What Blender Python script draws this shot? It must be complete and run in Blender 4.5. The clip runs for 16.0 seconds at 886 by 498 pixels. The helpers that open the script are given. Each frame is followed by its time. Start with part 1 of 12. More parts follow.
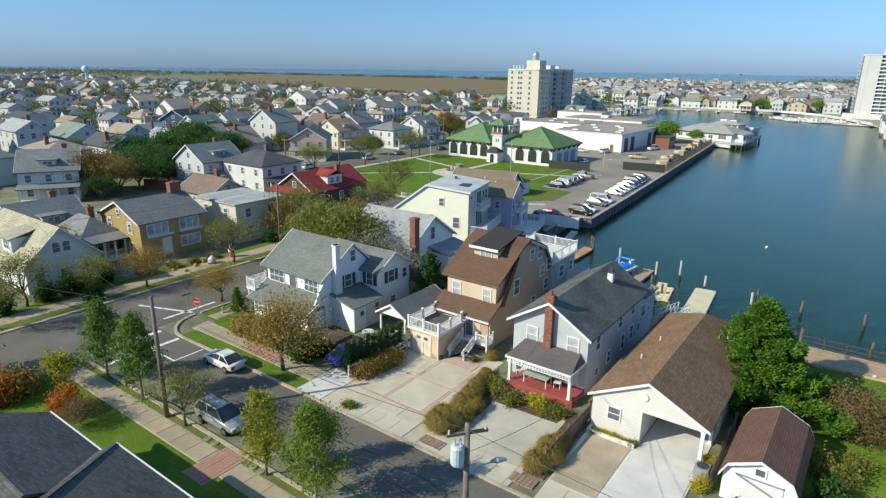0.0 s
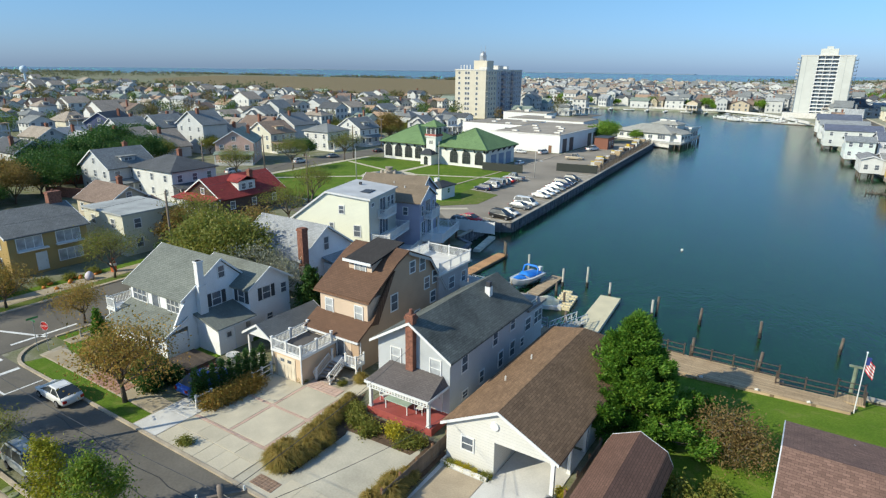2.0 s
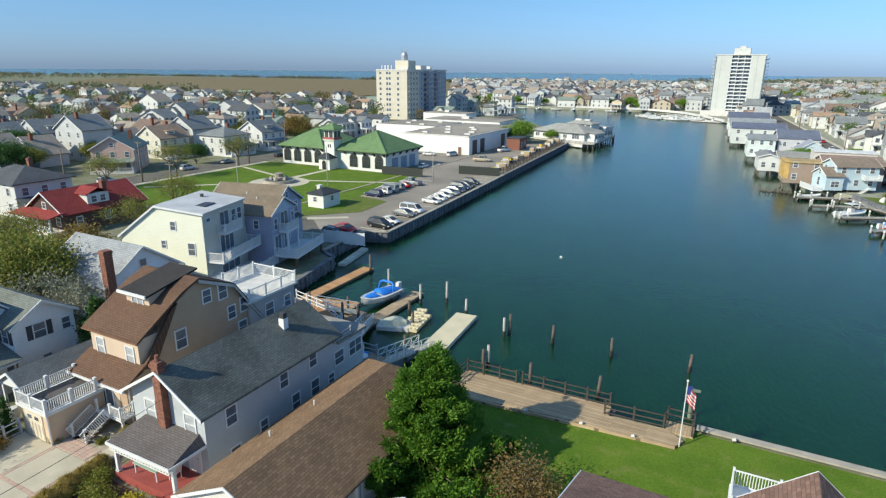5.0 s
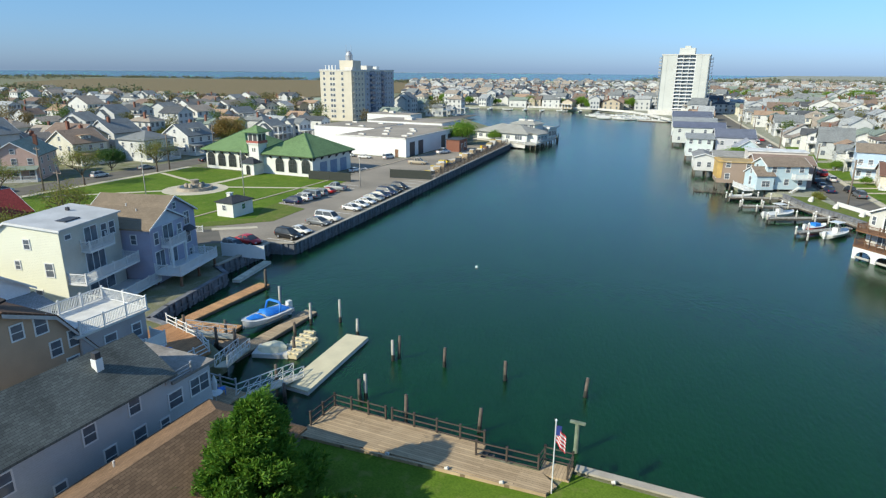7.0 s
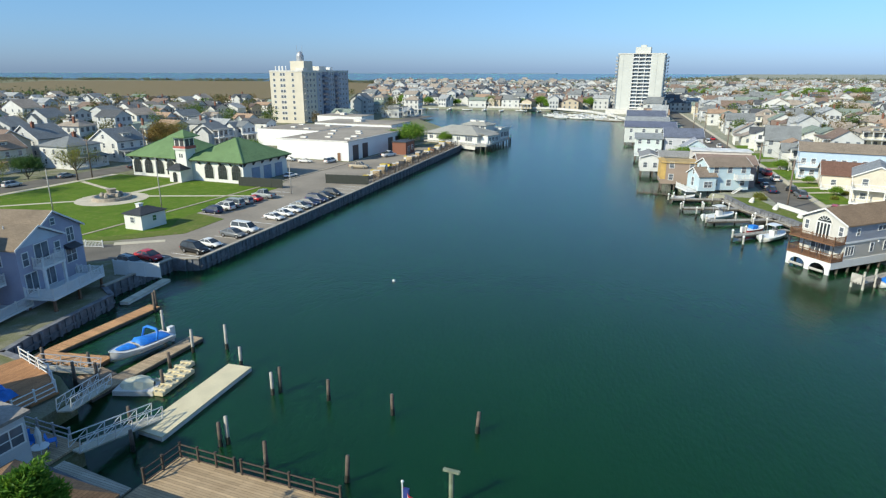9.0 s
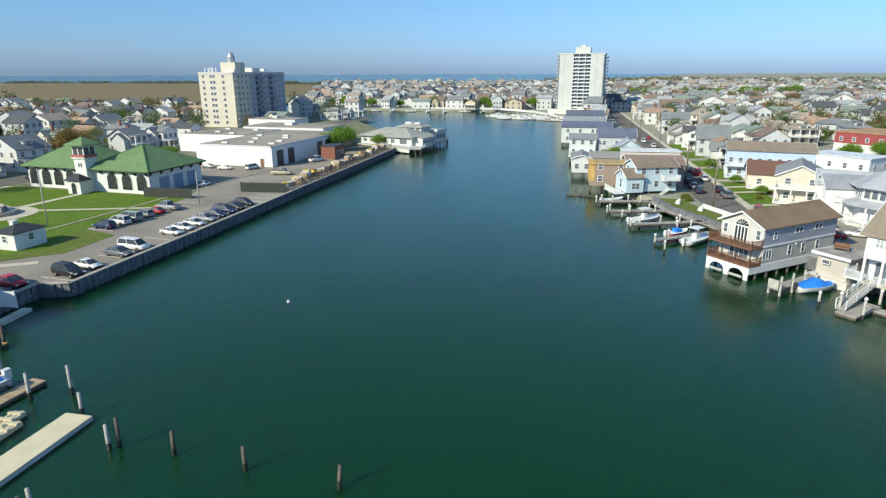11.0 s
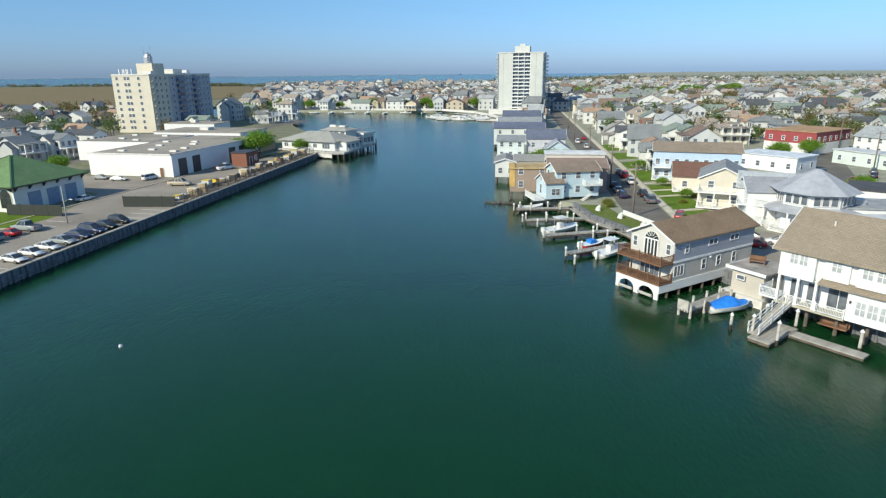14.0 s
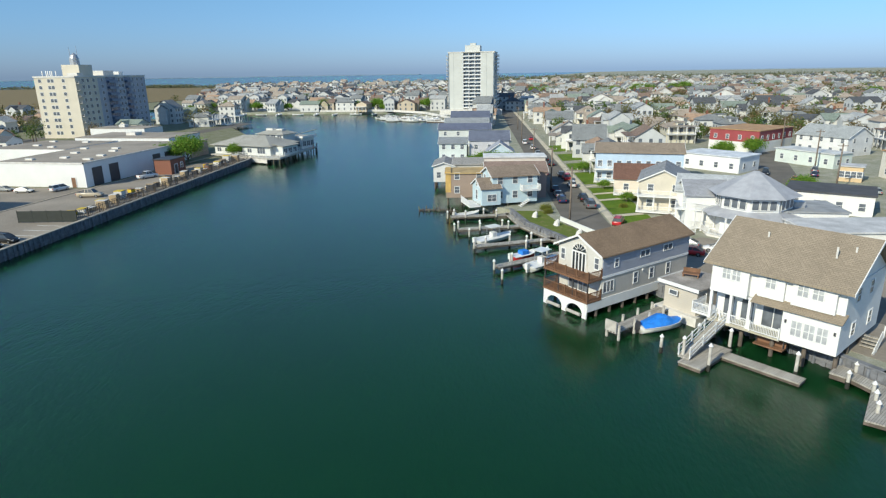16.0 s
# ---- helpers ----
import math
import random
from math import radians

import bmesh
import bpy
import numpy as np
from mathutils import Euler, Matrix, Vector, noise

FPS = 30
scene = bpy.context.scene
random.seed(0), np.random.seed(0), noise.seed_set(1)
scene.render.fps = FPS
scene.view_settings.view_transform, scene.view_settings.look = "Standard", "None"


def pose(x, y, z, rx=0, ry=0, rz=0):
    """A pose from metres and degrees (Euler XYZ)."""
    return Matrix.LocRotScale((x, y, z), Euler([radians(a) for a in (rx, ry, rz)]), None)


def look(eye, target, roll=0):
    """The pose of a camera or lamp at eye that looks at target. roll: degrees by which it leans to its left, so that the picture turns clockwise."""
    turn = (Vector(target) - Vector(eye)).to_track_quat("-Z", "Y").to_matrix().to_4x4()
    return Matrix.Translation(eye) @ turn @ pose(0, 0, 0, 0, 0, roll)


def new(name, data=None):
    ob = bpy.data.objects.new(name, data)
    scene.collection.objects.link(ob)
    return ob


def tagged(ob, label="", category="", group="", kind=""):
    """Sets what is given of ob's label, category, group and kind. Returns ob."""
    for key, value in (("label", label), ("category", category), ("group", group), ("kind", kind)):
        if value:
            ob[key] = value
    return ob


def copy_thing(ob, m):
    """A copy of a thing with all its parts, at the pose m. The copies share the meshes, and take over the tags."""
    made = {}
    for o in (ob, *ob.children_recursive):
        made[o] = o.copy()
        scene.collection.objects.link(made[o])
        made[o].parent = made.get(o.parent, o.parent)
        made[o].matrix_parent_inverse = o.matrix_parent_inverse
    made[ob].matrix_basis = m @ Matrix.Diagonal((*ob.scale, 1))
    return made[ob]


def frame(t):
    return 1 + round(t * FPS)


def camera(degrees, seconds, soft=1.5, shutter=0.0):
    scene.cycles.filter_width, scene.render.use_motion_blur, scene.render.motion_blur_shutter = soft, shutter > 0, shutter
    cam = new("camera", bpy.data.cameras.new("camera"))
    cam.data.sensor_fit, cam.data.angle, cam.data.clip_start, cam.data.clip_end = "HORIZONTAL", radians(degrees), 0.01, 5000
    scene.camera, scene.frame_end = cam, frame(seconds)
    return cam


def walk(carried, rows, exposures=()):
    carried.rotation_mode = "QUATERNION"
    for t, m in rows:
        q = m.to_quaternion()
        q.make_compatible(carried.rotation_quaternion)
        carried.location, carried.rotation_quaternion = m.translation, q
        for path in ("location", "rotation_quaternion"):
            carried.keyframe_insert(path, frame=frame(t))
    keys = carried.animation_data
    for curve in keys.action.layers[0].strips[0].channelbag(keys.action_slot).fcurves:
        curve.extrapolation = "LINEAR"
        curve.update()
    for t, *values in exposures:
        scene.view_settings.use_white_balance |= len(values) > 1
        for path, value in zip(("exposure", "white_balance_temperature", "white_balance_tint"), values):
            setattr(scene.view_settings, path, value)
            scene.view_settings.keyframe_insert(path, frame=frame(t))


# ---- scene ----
cam = camera(72.8, 16.0, soft=1.25)
PATH = [
    (0, (4.67, -2.844, 23.066), (3.543, -1.296, 22.488), 0.7),
    (0.5, (5.746, -0.949, 23.062), (4.644, 0.617, 22.485), 0.8),
    (1, (6.806, 0.887, 23.05), (5.729, 2.47, 22.474), 0.7),
    (1.5, (7.889, 2.707, 23.137), (6.83, 4.303, 22.561), 0.7),
    (2, (9.009, 4.487, 23.208), (7.976, 6.099, 22.632), 0.7),
    (2.5, (10.068, 6.312, 23.213), (9.062, 7.942, 22.638), 0.6),
    (3, (11.12, 8.065, 23.216), (10.143, 9.713, 22.642), 0.6),
    (3.5, (12.208, 9.792, 23.222), (11.255, 11.454, 22.647), 0.6),
    (4, (13.253, 11.508, 23.224), (12.319, 13.18, 22.649), 0.6),
    (6.5, (18.435, 21.406, 23.063), (17.628, 23.144, 22.492), 0.4),
    (7, (19.451, 23.286, 23.039), (18.668, 25.035, 22.468), 0.4),
    (7.5, (20.53, 25.142, 23.065), (19.771, 26.903, 22.494), 0.4),
    (8, (21.648, 27.024, 23.103), (20.91, 28.793, 22.532), 0.3),
    (8.5, (22.72, 28.903, 23.091), (22.0, 30.68, 22.521), 0.2),
    (9, (23.769, 30.759, 23.048), (23.07, 32.544, 22.478), 0.1),
    (11.5, (28.792, 40.195, 22.919), (28.252, 42.035, 22.351), -0.3),
    (12, (29.812, 42.21, 22.854), (29.287, 44.054, 22.285), -0.4),
    (12.5, (30.777, 44.074, 22.78), (30.268, 45.923, 22.213), -0.5),
    (13, (31.743, 45.932, 22.71), (31.259, 47.788, 22.142), -0.5),
    (13.5, (32.709, 47.776, 22.665), (32.251, 49.638, 22.098), -0.5),
    (14, (33.725, 49.628, 22.667), (33.292, 51.497, 22.1), -0.6),
    (14.5, (34.706, 51.505, 22.65), (34.295, 53.378, 22.083), -0.6),
    (15, (35.719, 53.309, 22.622), (35.343, 55.19, 22.055), -0.7),
    (15.5, (36.706, 55.192, 22.579), (36.361, 57.079, 22.012), -0.8),
    (16, (37.718, 57.175, 22.571), (37.403, 59.066, 22.003), -0.9),
]
walk(cam, [(t, look(eye, target, roll)) for t, eye, target, roll in PATH], [(0, 0.42, 6600, 3), (7, 0.46, 6600, 3), (12.5, 0.44, 6600, 3), (16, 0.3, 6600, 3)])

# ---- world, sun, exposure ----
SUN_AZ, SUN_EL = 214.0, 32.0        # the sun stands to the south-west (compass degrees, +y is north)
world = bpy.data.worlds.new("sky")
scene.world = world
world.use_nodes = True
wt = world.node_tree
sky = wt.nodes.new("ShaderNodeTexSky")
sky.sky_type = "NISHITA"
sky.sun_disc = False
sky.sun_elevation = radians(SUN_EL)
sky.sun_rotation = radians(SUN_AZ)
sky.altitude, sky.air_density, sky.dust_density, sky.ozone_density = 20, 1.2, 0.45, 8.0
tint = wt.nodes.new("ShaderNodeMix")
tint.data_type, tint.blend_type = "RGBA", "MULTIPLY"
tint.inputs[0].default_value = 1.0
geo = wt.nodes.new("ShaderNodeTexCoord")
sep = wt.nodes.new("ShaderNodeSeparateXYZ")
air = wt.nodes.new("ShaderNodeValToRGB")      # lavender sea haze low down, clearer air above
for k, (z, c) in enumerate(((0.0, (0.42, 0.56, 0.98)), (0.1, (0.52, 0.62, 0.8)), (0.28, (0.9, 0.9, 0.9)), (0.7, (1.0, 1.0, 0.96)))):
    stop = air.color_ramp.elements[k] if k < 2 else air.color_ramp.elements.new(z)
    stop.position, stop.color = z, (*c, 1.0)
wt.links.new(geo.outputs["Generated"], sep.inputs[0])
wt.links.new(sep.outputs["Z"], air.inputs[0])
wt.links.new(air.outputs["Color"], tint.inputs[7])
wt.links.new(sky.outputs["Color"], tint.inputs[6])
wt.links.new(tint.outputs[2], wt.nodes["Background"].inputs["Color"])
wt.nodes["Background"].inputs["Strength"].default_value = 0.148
sun = new("sun", bpy.data.lights.new("sun", "SUN"))
sun.data.energy, sun.data.angle, sun.data.color = 4.3, radians(0.53), (1.0, 0.92, 0.76)
_a, _e = radians(SUN_AZ), radians(SUN_EL)
sun.matrix_world = look((0, 0, 0), (-math.sin(_a) * math.cos(_e), -math.cos(_a) * math.cos(_e), -math.sin(_e)))
sun.location = (-60, -60, 120)

# ---- materials ----
MATS = {}


def rgb(c):
    return (*c, 1.0)


def dim(c, k):
    return tuple(min(1.0, v * k) for v in c)


class Nodes:
    """A new node material with its Principled shader and short ways to add nodes."""

    def __init__(self, name):
        self.m = bpy.data.materials.new(name)
        self.m.use_nodes = True
        self.t = self.m.node_tree
        self.p = self.t.nodes["Principled BSDF"]
        self.co = self.add("ShaderNodeTexCoord").outputs["Object"]

    def add(self, kind, **values):
        n = self.t.nodes.new(kind)
        for k, v in values.items():
            n.inputs[k].default_value = v
        return n

    def link(self, a, b):
        self.t.links.new(a, b)

    def noise(self, scale, detail=4.0, co=None):
        n = self.add("ShaderNodeTexNoise", Scale=scale, Detail=detail)
        self.link(co or self.co, n.inputs["Vector"])
        return n.outputs["Fac"]

    def mix(self, fac, a, b, kind="MIX"):
        n = self.t.nodes.new("ShaderNodeMix")
        n.data_type, n.blend_type = "RGBA", kind
        for value, s in ((fac, n.inputs[0]), (a, n.inputs[6]), (b, n.inputs[7])):
            if isinstance(value, (int, float)):
                s.default_value = value
            elif isinstance(value, tuple):
                s.default_value = value if len(value) == 4 else rgb(value)
            else:
                self.link(value, s)
        return n.outputs[2]

    def ramp(self, fac, lo, hi):
        n = self.add("ShaderNodeMapRange", **{"From Min": lo, "From Max": hi})
        self.link(fac, n.inputs["Value"])
        return n.outputs["Result"]

    def bump(self, height, strength, distance=0.02):
        n = self.add("ShaderNodeBump", Strength=strength, Distance=distance)
        self.link(height, n.inputs["Height"])
        self.link(n.outputs["Normal"], self.p.inputs["Normal"])

    def done(self, colour, rough, metal=0.0, spec=0.5):
        if isinstance(colour, tuple):
            self.p.inputs["Base Color"].default_value = rgb(colour)
        else:
            self.link(colour, self.p.inputs["Base Color"])
        self.p.inputs["Roughness"].default_value = rough
        self.p.inputs["Metallic"].default_value = metal
        self.p.inputs["Specular IOR Level"].default_value = spec
        return self.m


def plain(name, c, rough=0.7, var=0.12, scale=1.5, fine=25.0, bump=0.15, metal=0.0, spec=0.5, each=0.0):
    """Paint, stone, concrete and the like: stains and grain at two scales; each: how far alike pieces differ."""
    if name in MATS:
        return MATS[name]
    n = Nodes(name)
    col = n.mix(n.ramp(n.noise(scale), 0.3, 0.7), dim(c, 1 - var), dim(c, 1 + var))
    col = n.mix(n.ramp(n.noise(fine, 6), 0.35, 0.65), col, n.mix(1.0, col, dim((1, 1, 1), 1 - var * 0.8), "MULTIPLY"))
    if each:
        r = n.add("ShaderNodeObjectInfo").outputs["Random"]
        col = n.mix(r, n.mix(1.0, col, dim((1, 1, 1), 1 - each), "MULTIPLY"), col)
    if bump:
        n.bump(n.noise(fine * 2, 5), bump)
    MATS[name] = n.done(col, rough, metal, spec)
    return MATS[name]


def siding(name, c, course=0.13, dirt=0.12):
    """Horizontal lap siding: saw-tooth courses with a thin dark line and faint weathering."""
    if name in MATS:
        return MATS[name]
    n = Nodes(name)
    w = n.t.nodes.new("ShaderNodeTexWave")
    w.wave_type, w.bands_direction, w.wave_profile = "BANDS", "Z", "SAW"
    w.inputs["Scale"].default_value = 0.314159 / course
    n.link(n.co, w.inputs["Vector"])
    col = n.mix(n.ramp(n.noise(0.6), 0.35, 0.7), c, dim(c, 1 - dirt))
    col = n.mix(n.ramp(n.noise(9, 6), 0.3, 0.8), col, n.mix(1.0, col, (0.9, 0.9, 0.88), "MULTIPLY"))
    col = n.mix(n.ramp(w.outputs["Fac"], 0.86, 1.0), col, n.mix(1.0, col, (0.72, 0.72, 0.74), "MULTIPLY"))
    n.bump(w.outputs["Fac"], 0.5, 0.015)
    MATS[name] = n.done(col, 0.62)
    return MATS[name]


def shingle(name, c, turn=False, course=0.14, worn=0.2, stain=0.82):
    """Asphalt shingles in courses along the ridge; turn: the ridge runs along y."""
    key = name + ("_y" if turn else "_x")
    if key in MATS:
        return MATS[key]
    n = Nodes(key)
    mp = n.t.nodes.new("ShaderNodeMapping")
    mp.inputs["Rotation"].default_value = (0, 0, math.pi / 2 if turn else 0)
    n.link(n.co, mp.inputs["Vector"])
    b = n.t.nodes.new("ShaderNodeTexBrick")
    for k, v in (("Scale", 1.0), ("Mortar Size", 0.012), ("Mortar Smooth", 0.3), ("Bias", 0.0), ("Brick Width", 0.33), ("Row Height", course)):
        b.inputs[k].default_value = v
    b.inputs["Color1"].default_value = rgb(dim(c, 1 - worn * 0.6))
    b.inputs["Color2"].default_value = rgb(dim(c, 1 + worn * 0.5))
    b.inputs["Mortar"].default_value = rgb(dim(c, 0.5))
    n.link(mp.outputs["Vector"], b.inputs["Vector"])
    col = n.mix(n.ramp(n.noise(0.45, 6), 0.4, 0.7), b.outputs["Color"], n.mix(1.0, b.outputs["Color"], (stain, stain, stain), "MULTIPLY"))
    col = n.mix(n.ramp(n.noise(60, 3), 0.3, 0.8), col, n.mix(1.0, col, (0.78, 0.78, 0.78), "MULTIPLY"))
    n.bump(b.outputs["Fac"], 0.4, -0.02)
    MATS[key] = n.done(col, 0.9, 0, 0.25)
    return MATS[key]


def planks(name, c, width=0.14, turn=False, gap=0.5, length=3.6):
    """Weathered boards with dark joints."""
    key = name + ("_y" if turn else "_x")
    if key in MATS:
        return MATS[key]
    n = Nodes(key)
    mp = n.t.nodes.new("ShaderNodeMapping")
    mp.inputs["Rotation"].default_value = (0, 0, math.pi / 2 if turn else 0)
    n.link(n.co, mp.inputs["Vector"])
    b = n.t.nodes.new("ShaderNodeTexBrick")
    for k, v in (("Scale", 1.0), ("Mortar Size", 0.012), ("Mortar Smooth", 0.2), ("Bias", 0.0), ("Brick Width", length), ("Row Height", width)):
        b.inputs[k].default_value = v
    b.inputs["Color1"].default_value = rgb(dim(c, 0.8))
    b.inputs["Color2"].default_value = rgb(dim(c, 1.15))
    b.inputs["Mortar"].default_value = rgb(dim(c, gap * 0.7))
    n.link(mp.outputs["Vector"], b.inputs["Vector"])
    col = n.mix(n.ramp(n.noise(0.7), 0.3, 0.7), b.outputs["Color"], n.mix(1.0, b.outputs["Color"], (0.78, 0.76, 0.74), "MULTIPLY"))
    col = n.mix(n.ramp(n.noise(18, 6), 0.35, 0.75), col, n.mix(1.0, col, (0.8, 0.8, 0.8), "MULTIPLY"))
    n.bump(b.outputs["Fac"], 0.4, -0.015)
    MATS[key] = n.done(col, 0.85, 0, 0.3)
    return MATS[key]


def leafy(name, a, b, c):
    """Leaves: each leaf has its own tint between three colours, and lets some light through."""
    if name in MATS:
        return MATS[name]
    n = Nodes(name)
    g = n.add("ShaderNodeNewGeometry").outputs["Random Per Island"]
    big = n.ramp(n.noise(0.55, 2), 0.35, 0.65)
    col = n.mix(n.ramp(g, 0.0, 0.6), a, b)
    col = n.mix(n.ramp(g, 0.72, 1.0), col, c)
    col = n.mix(big, col, n.mix(1.0, col, (0.72, 0.78, 0.72), "MULTIPLY"))
    n.done(col, 0.6, 0, 0.3)
    tr = n.t.nodes.new("ShaderNodeBsdfTranslucent")
    n.link(col, tr.inputs["Color"])
    ms = n.t.nodes.new("ShaderNodeMixShader")
    ms.inputs[0].default_value = 0.42
    n.link(n.p.outputs[0], ms.inputs[1])
    n.link(tr.outputs[0], ms.inputs[2])
    n.link(ms.outputs[0], n.t.nodes["Material Output"].inputs["Surface"])
    MATS[name] = n.m
    return n.m


def grass(name, a, b, dry):
    if name in MATS:
        return MATS[name]
    n = Nodes(name)
    col = n.mix(n.ramp(n.noise(0.35, 3), 0.35, 0.65), a, b)
    col = n.mix(n.ramp(n.noise(7, 6), 0.35, 0.7), col, n.mix(1.0, col, (0.66, 0.7, 0.62), "MULTIPLY"))
    col = n.mix(n.ramp(n.noise(0.9, 5), 0.55, 0.8), col, dry)
    col = n.mix(n.ramp(n.noise(45, 3), 0.3, 0.7), n.mix(1.0, col, (0.7, 0.72, 0.7), "MULTIPLY"), col)
    n.bump(n.noise(30, 5), 0.6, 0.05)
    MATS[name] = n.done(col, 0.95, 0, 0.15)
    return MATS[name]


def glass_dark(name, c=(0.02, 0.025, 0.03), rough=0.14):
    if name in MATS:
        return MATS[name]
    n = Nodes(name)
    col = n.mix(n.ramp(n.noise(0.8, 2), 0.35, 0.65), c, dim(c, 2.2))
    MATS[name] = n.done(col, rough, 0, 0.6)
    return MATS[name]


def water_material():
    n = Nodes("bay_water")
    deep = n.mix(n.ramp(n.noise(0.012, 3), 0.35, 0.7), (0.0049, 0.039, 0.009), (0.0042, 0.0325, 0.0122))
    mp = n.t.nodes.new("ShaderNodeMapping")
    mp.inputs["Rotation"].default_value = (0, 0, 0.5)
    mp.inputs["Scale"].default_value = (1.0, 0.45, 1.0)
    n.link(n.co, mp.inputs["Vector"])
    h = n.add("ShaderNodeMath")
    h.operation = "ADD"
    n.link(n.noise(0.7, 5, mp.outputs["Vector"]), h.inputs[0])
    n.link(n.noise(3.2, 4, mp.outputs["Vector"]), h.inputs[1])
    n.bump(h.outputs[0], 0.22, 0.12)
    n.done(deep, 0.2, 0, 0.5)
    n.p.inputs["IOR"].default_value = 1.33
    n.p.inputs["Subsurface Weight"].default_value = 1.0
    n.p.inputs["Subsurface Radius"].default_value = (1.0, 1.0, 1.0)
    n.p.inputs["Subsurface Scale"].default_value = 5.0
    return n.m


M_trim = plain("white_trim", (0.68, 0.68, 0.67), 0.5, 0.05, 1.0, 20, 0.03)
M_pane = glass_dark("window_glass", (0.075, 0.085, 0.1))
M_carglass = glass_dark("car_glass", (0.02, 0.025, 0.03), 0.28)
M_pane_lit = glass_dark("curtained_glass", (0.24, 0.25, 0.26))
M_brick = plain("red_brick", (0.24, 0.1, 0.065), 0.9, 0.4, 6, 14, 0.6)
M_concrete = plain("concrete", (0.56, 0.5, 0.38), 0.9, 0.14, 0.5, 12, 0.2, each=0.1)
M_walk = plain("pavement_slab", (0.4, 0.33, 0.225), 0.92, 0.16, 0.8, 14, 0.2, each=0.14)
M_kerb = plain("kerb_stone", (0.42, 0.35, 0.26), 0.9, 0.2, 1.2, 20, 0.2)
M_redconc = plain("red_concrete", (0.45, 0.25, 0.18), 0.9, 0.2, 1.0, 14, 0.2, each=0.15)
M_asphalt = plain("asphalt", (0.145, 0.132, 0.112), 0.95, 0.18, 0.25, 6, 0.25, spec=0.3)
M_lot = plain("parking_asphalt", (0.28, 0.245, 0.2), 0.95, 0.2, 0.1, 3, 0.2, spec=0.3)
M_paint = plain("road_paint", (0.7, 0.7, 0.68), 0.8, 0.18, 2.0, 9, 0.0)
M_grass = grass("lawn", (0.113, 0.197, 0.019), (0.158, 0.24, 0.027), (0.23, 0.23, 0.07))
M_grass_dry = grass("worn_grass", (0.18, 0.21, 0.05), (0.14, 0.19, 0.035), (0.26, 0.21, 0.11))
M_marsh = grass("salt_marsh", (0.28, 0.205, 0.11), (0.22, 0.175, 0.1), (0.33, 0.255, 0.145))
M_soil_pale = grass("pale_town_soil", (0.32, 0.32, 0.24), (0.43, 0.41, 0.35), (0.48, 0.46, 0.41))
M_soil = grass("town_soil", (0.19, 0.2, 0.1), (0.3, 0.28, 0.21), (0.33, 0.31, 0.26))
M_mulch = plain("mulch", (0.12, 0.075, 0.045), 0.95, 0.35, 2, 18, 0.5)
M_pile = plain("weathered_pile", (0.13, 0.105, 0.085), 0.9, 0.35, 1.5, 20, 0.4)
M_pile_pale = plain("pale_pile", (0.42, 0.4, 0.36), 0.85, 0.25, 1.5, 20, 0.3)
M_cap = plain("white_cap", (0.68, 0.68, 0.67), 0.4, 0.05, 2, 20, 0.0)
M_bulk = plain("bulkhead_timber", (0.17, 0.175, 0.19), 0.9, 0.3, 1.2, 14, 0.4)
M_bulkcap = plain("bulkhead_cap", (0.38, 0.34, 0.28), 0.9, 0.15, 0.8, 12, 0.2)
M_bark = plain("bark", (0.13, 0.1, 0.075), 0.95, 0.3, 4, 30, 0.6)
M_greybark = plain("grey_twigs", (0.27, 0.24, 0.21), 0.95, 0.25, 4, 30, 0.5)
M_tyre = plain("tyre", (0.02, 0.02, 0.02), 0.8, 0.2, 5, 30, 0.1)
M_rim = plain("alloy_rim", (0.5, 0.5, 0.52), 0.35, 0.1, 5, 30, 0.0, metal=0.9)
M_lampglass = plain("headlight", (0.64, 0.64, 0.63), 0.15, 0.05, 5, 30, 0.0)
M_tail = plain("tail_light", (0.35, 0.015, 0.015), 0.2, 0.1, 5, 30, 0.0)
M_dark = plain("dark_metal", (0.05, 0.05, 0.055), 0.5, 0.2, 3, 20, 0.05)
M_grey = plain("galvanised", (0.42, 0.43, 0.45), 0.45, 0.15, 3, 20, 0.05, metal=0.5)
M_woodbrown = plain("brown_timber", (0.2, 0.105, 0.06), 0.8, 0.25, 1.5, 20, 0.2)
M_polewood = plain("pole_wood", (0.19, 0.15, 0.12), 0.9, 0.25, 2, 24, 0.3)
M_stone = plain("stone_white", (0.62, 0.6, 0.56), 0.85, 0.15, 1.0, 14, 0.2)
M_blue = plain("blue_cover", (0.02, 0.2, 0.68), 0.6, 0.2, 2.5, 16, 0.25)
M_gel = plain("white_gelcoat", (0.67, 0.67, 0.65), 0.25, 0.06, 1.5, 20, 0.0)
M_water = water_material()
L_green = leafy("leaf_green", (0.12, 0.25, 0.03), (0.19, 0.34, 0.04), (0.32, 0.37, 0.05))
L_yellow = leafy("leaf_yellow_green", (0.26, 0.3, 0.03), (0.4, 0.37, 0.035), (0.52, 0.42, 0.045))
L_autumn = leafy("leaf_autumn", (0.33, 0.25, 0.06), (0.42, 0.24, 0.06), (0.27, 0.27, 0.055))
L_orange = leafy("leaf_orange", (0.522, 0.189, 0.022), (0.406, 0.131, 0.022), (0.551, 0.290, 0.029))
L_olive = leafy("leaf_olive", (0.17, 0.21, 0.04), (0.25, 0.25, 0.05), (0.33, 0.26, 0.06))
L_pine = leafy("needles", (0.06, 0.15, 0.014), (0.1, 0.22, 0.022), (0.18, 0.27, 0.03))
L_hedge = leafy("hedge_dark", (0.035, 0.095, 0.022), (0.06, 0.14, 0.03), (0.11, 0.165, 0.035))
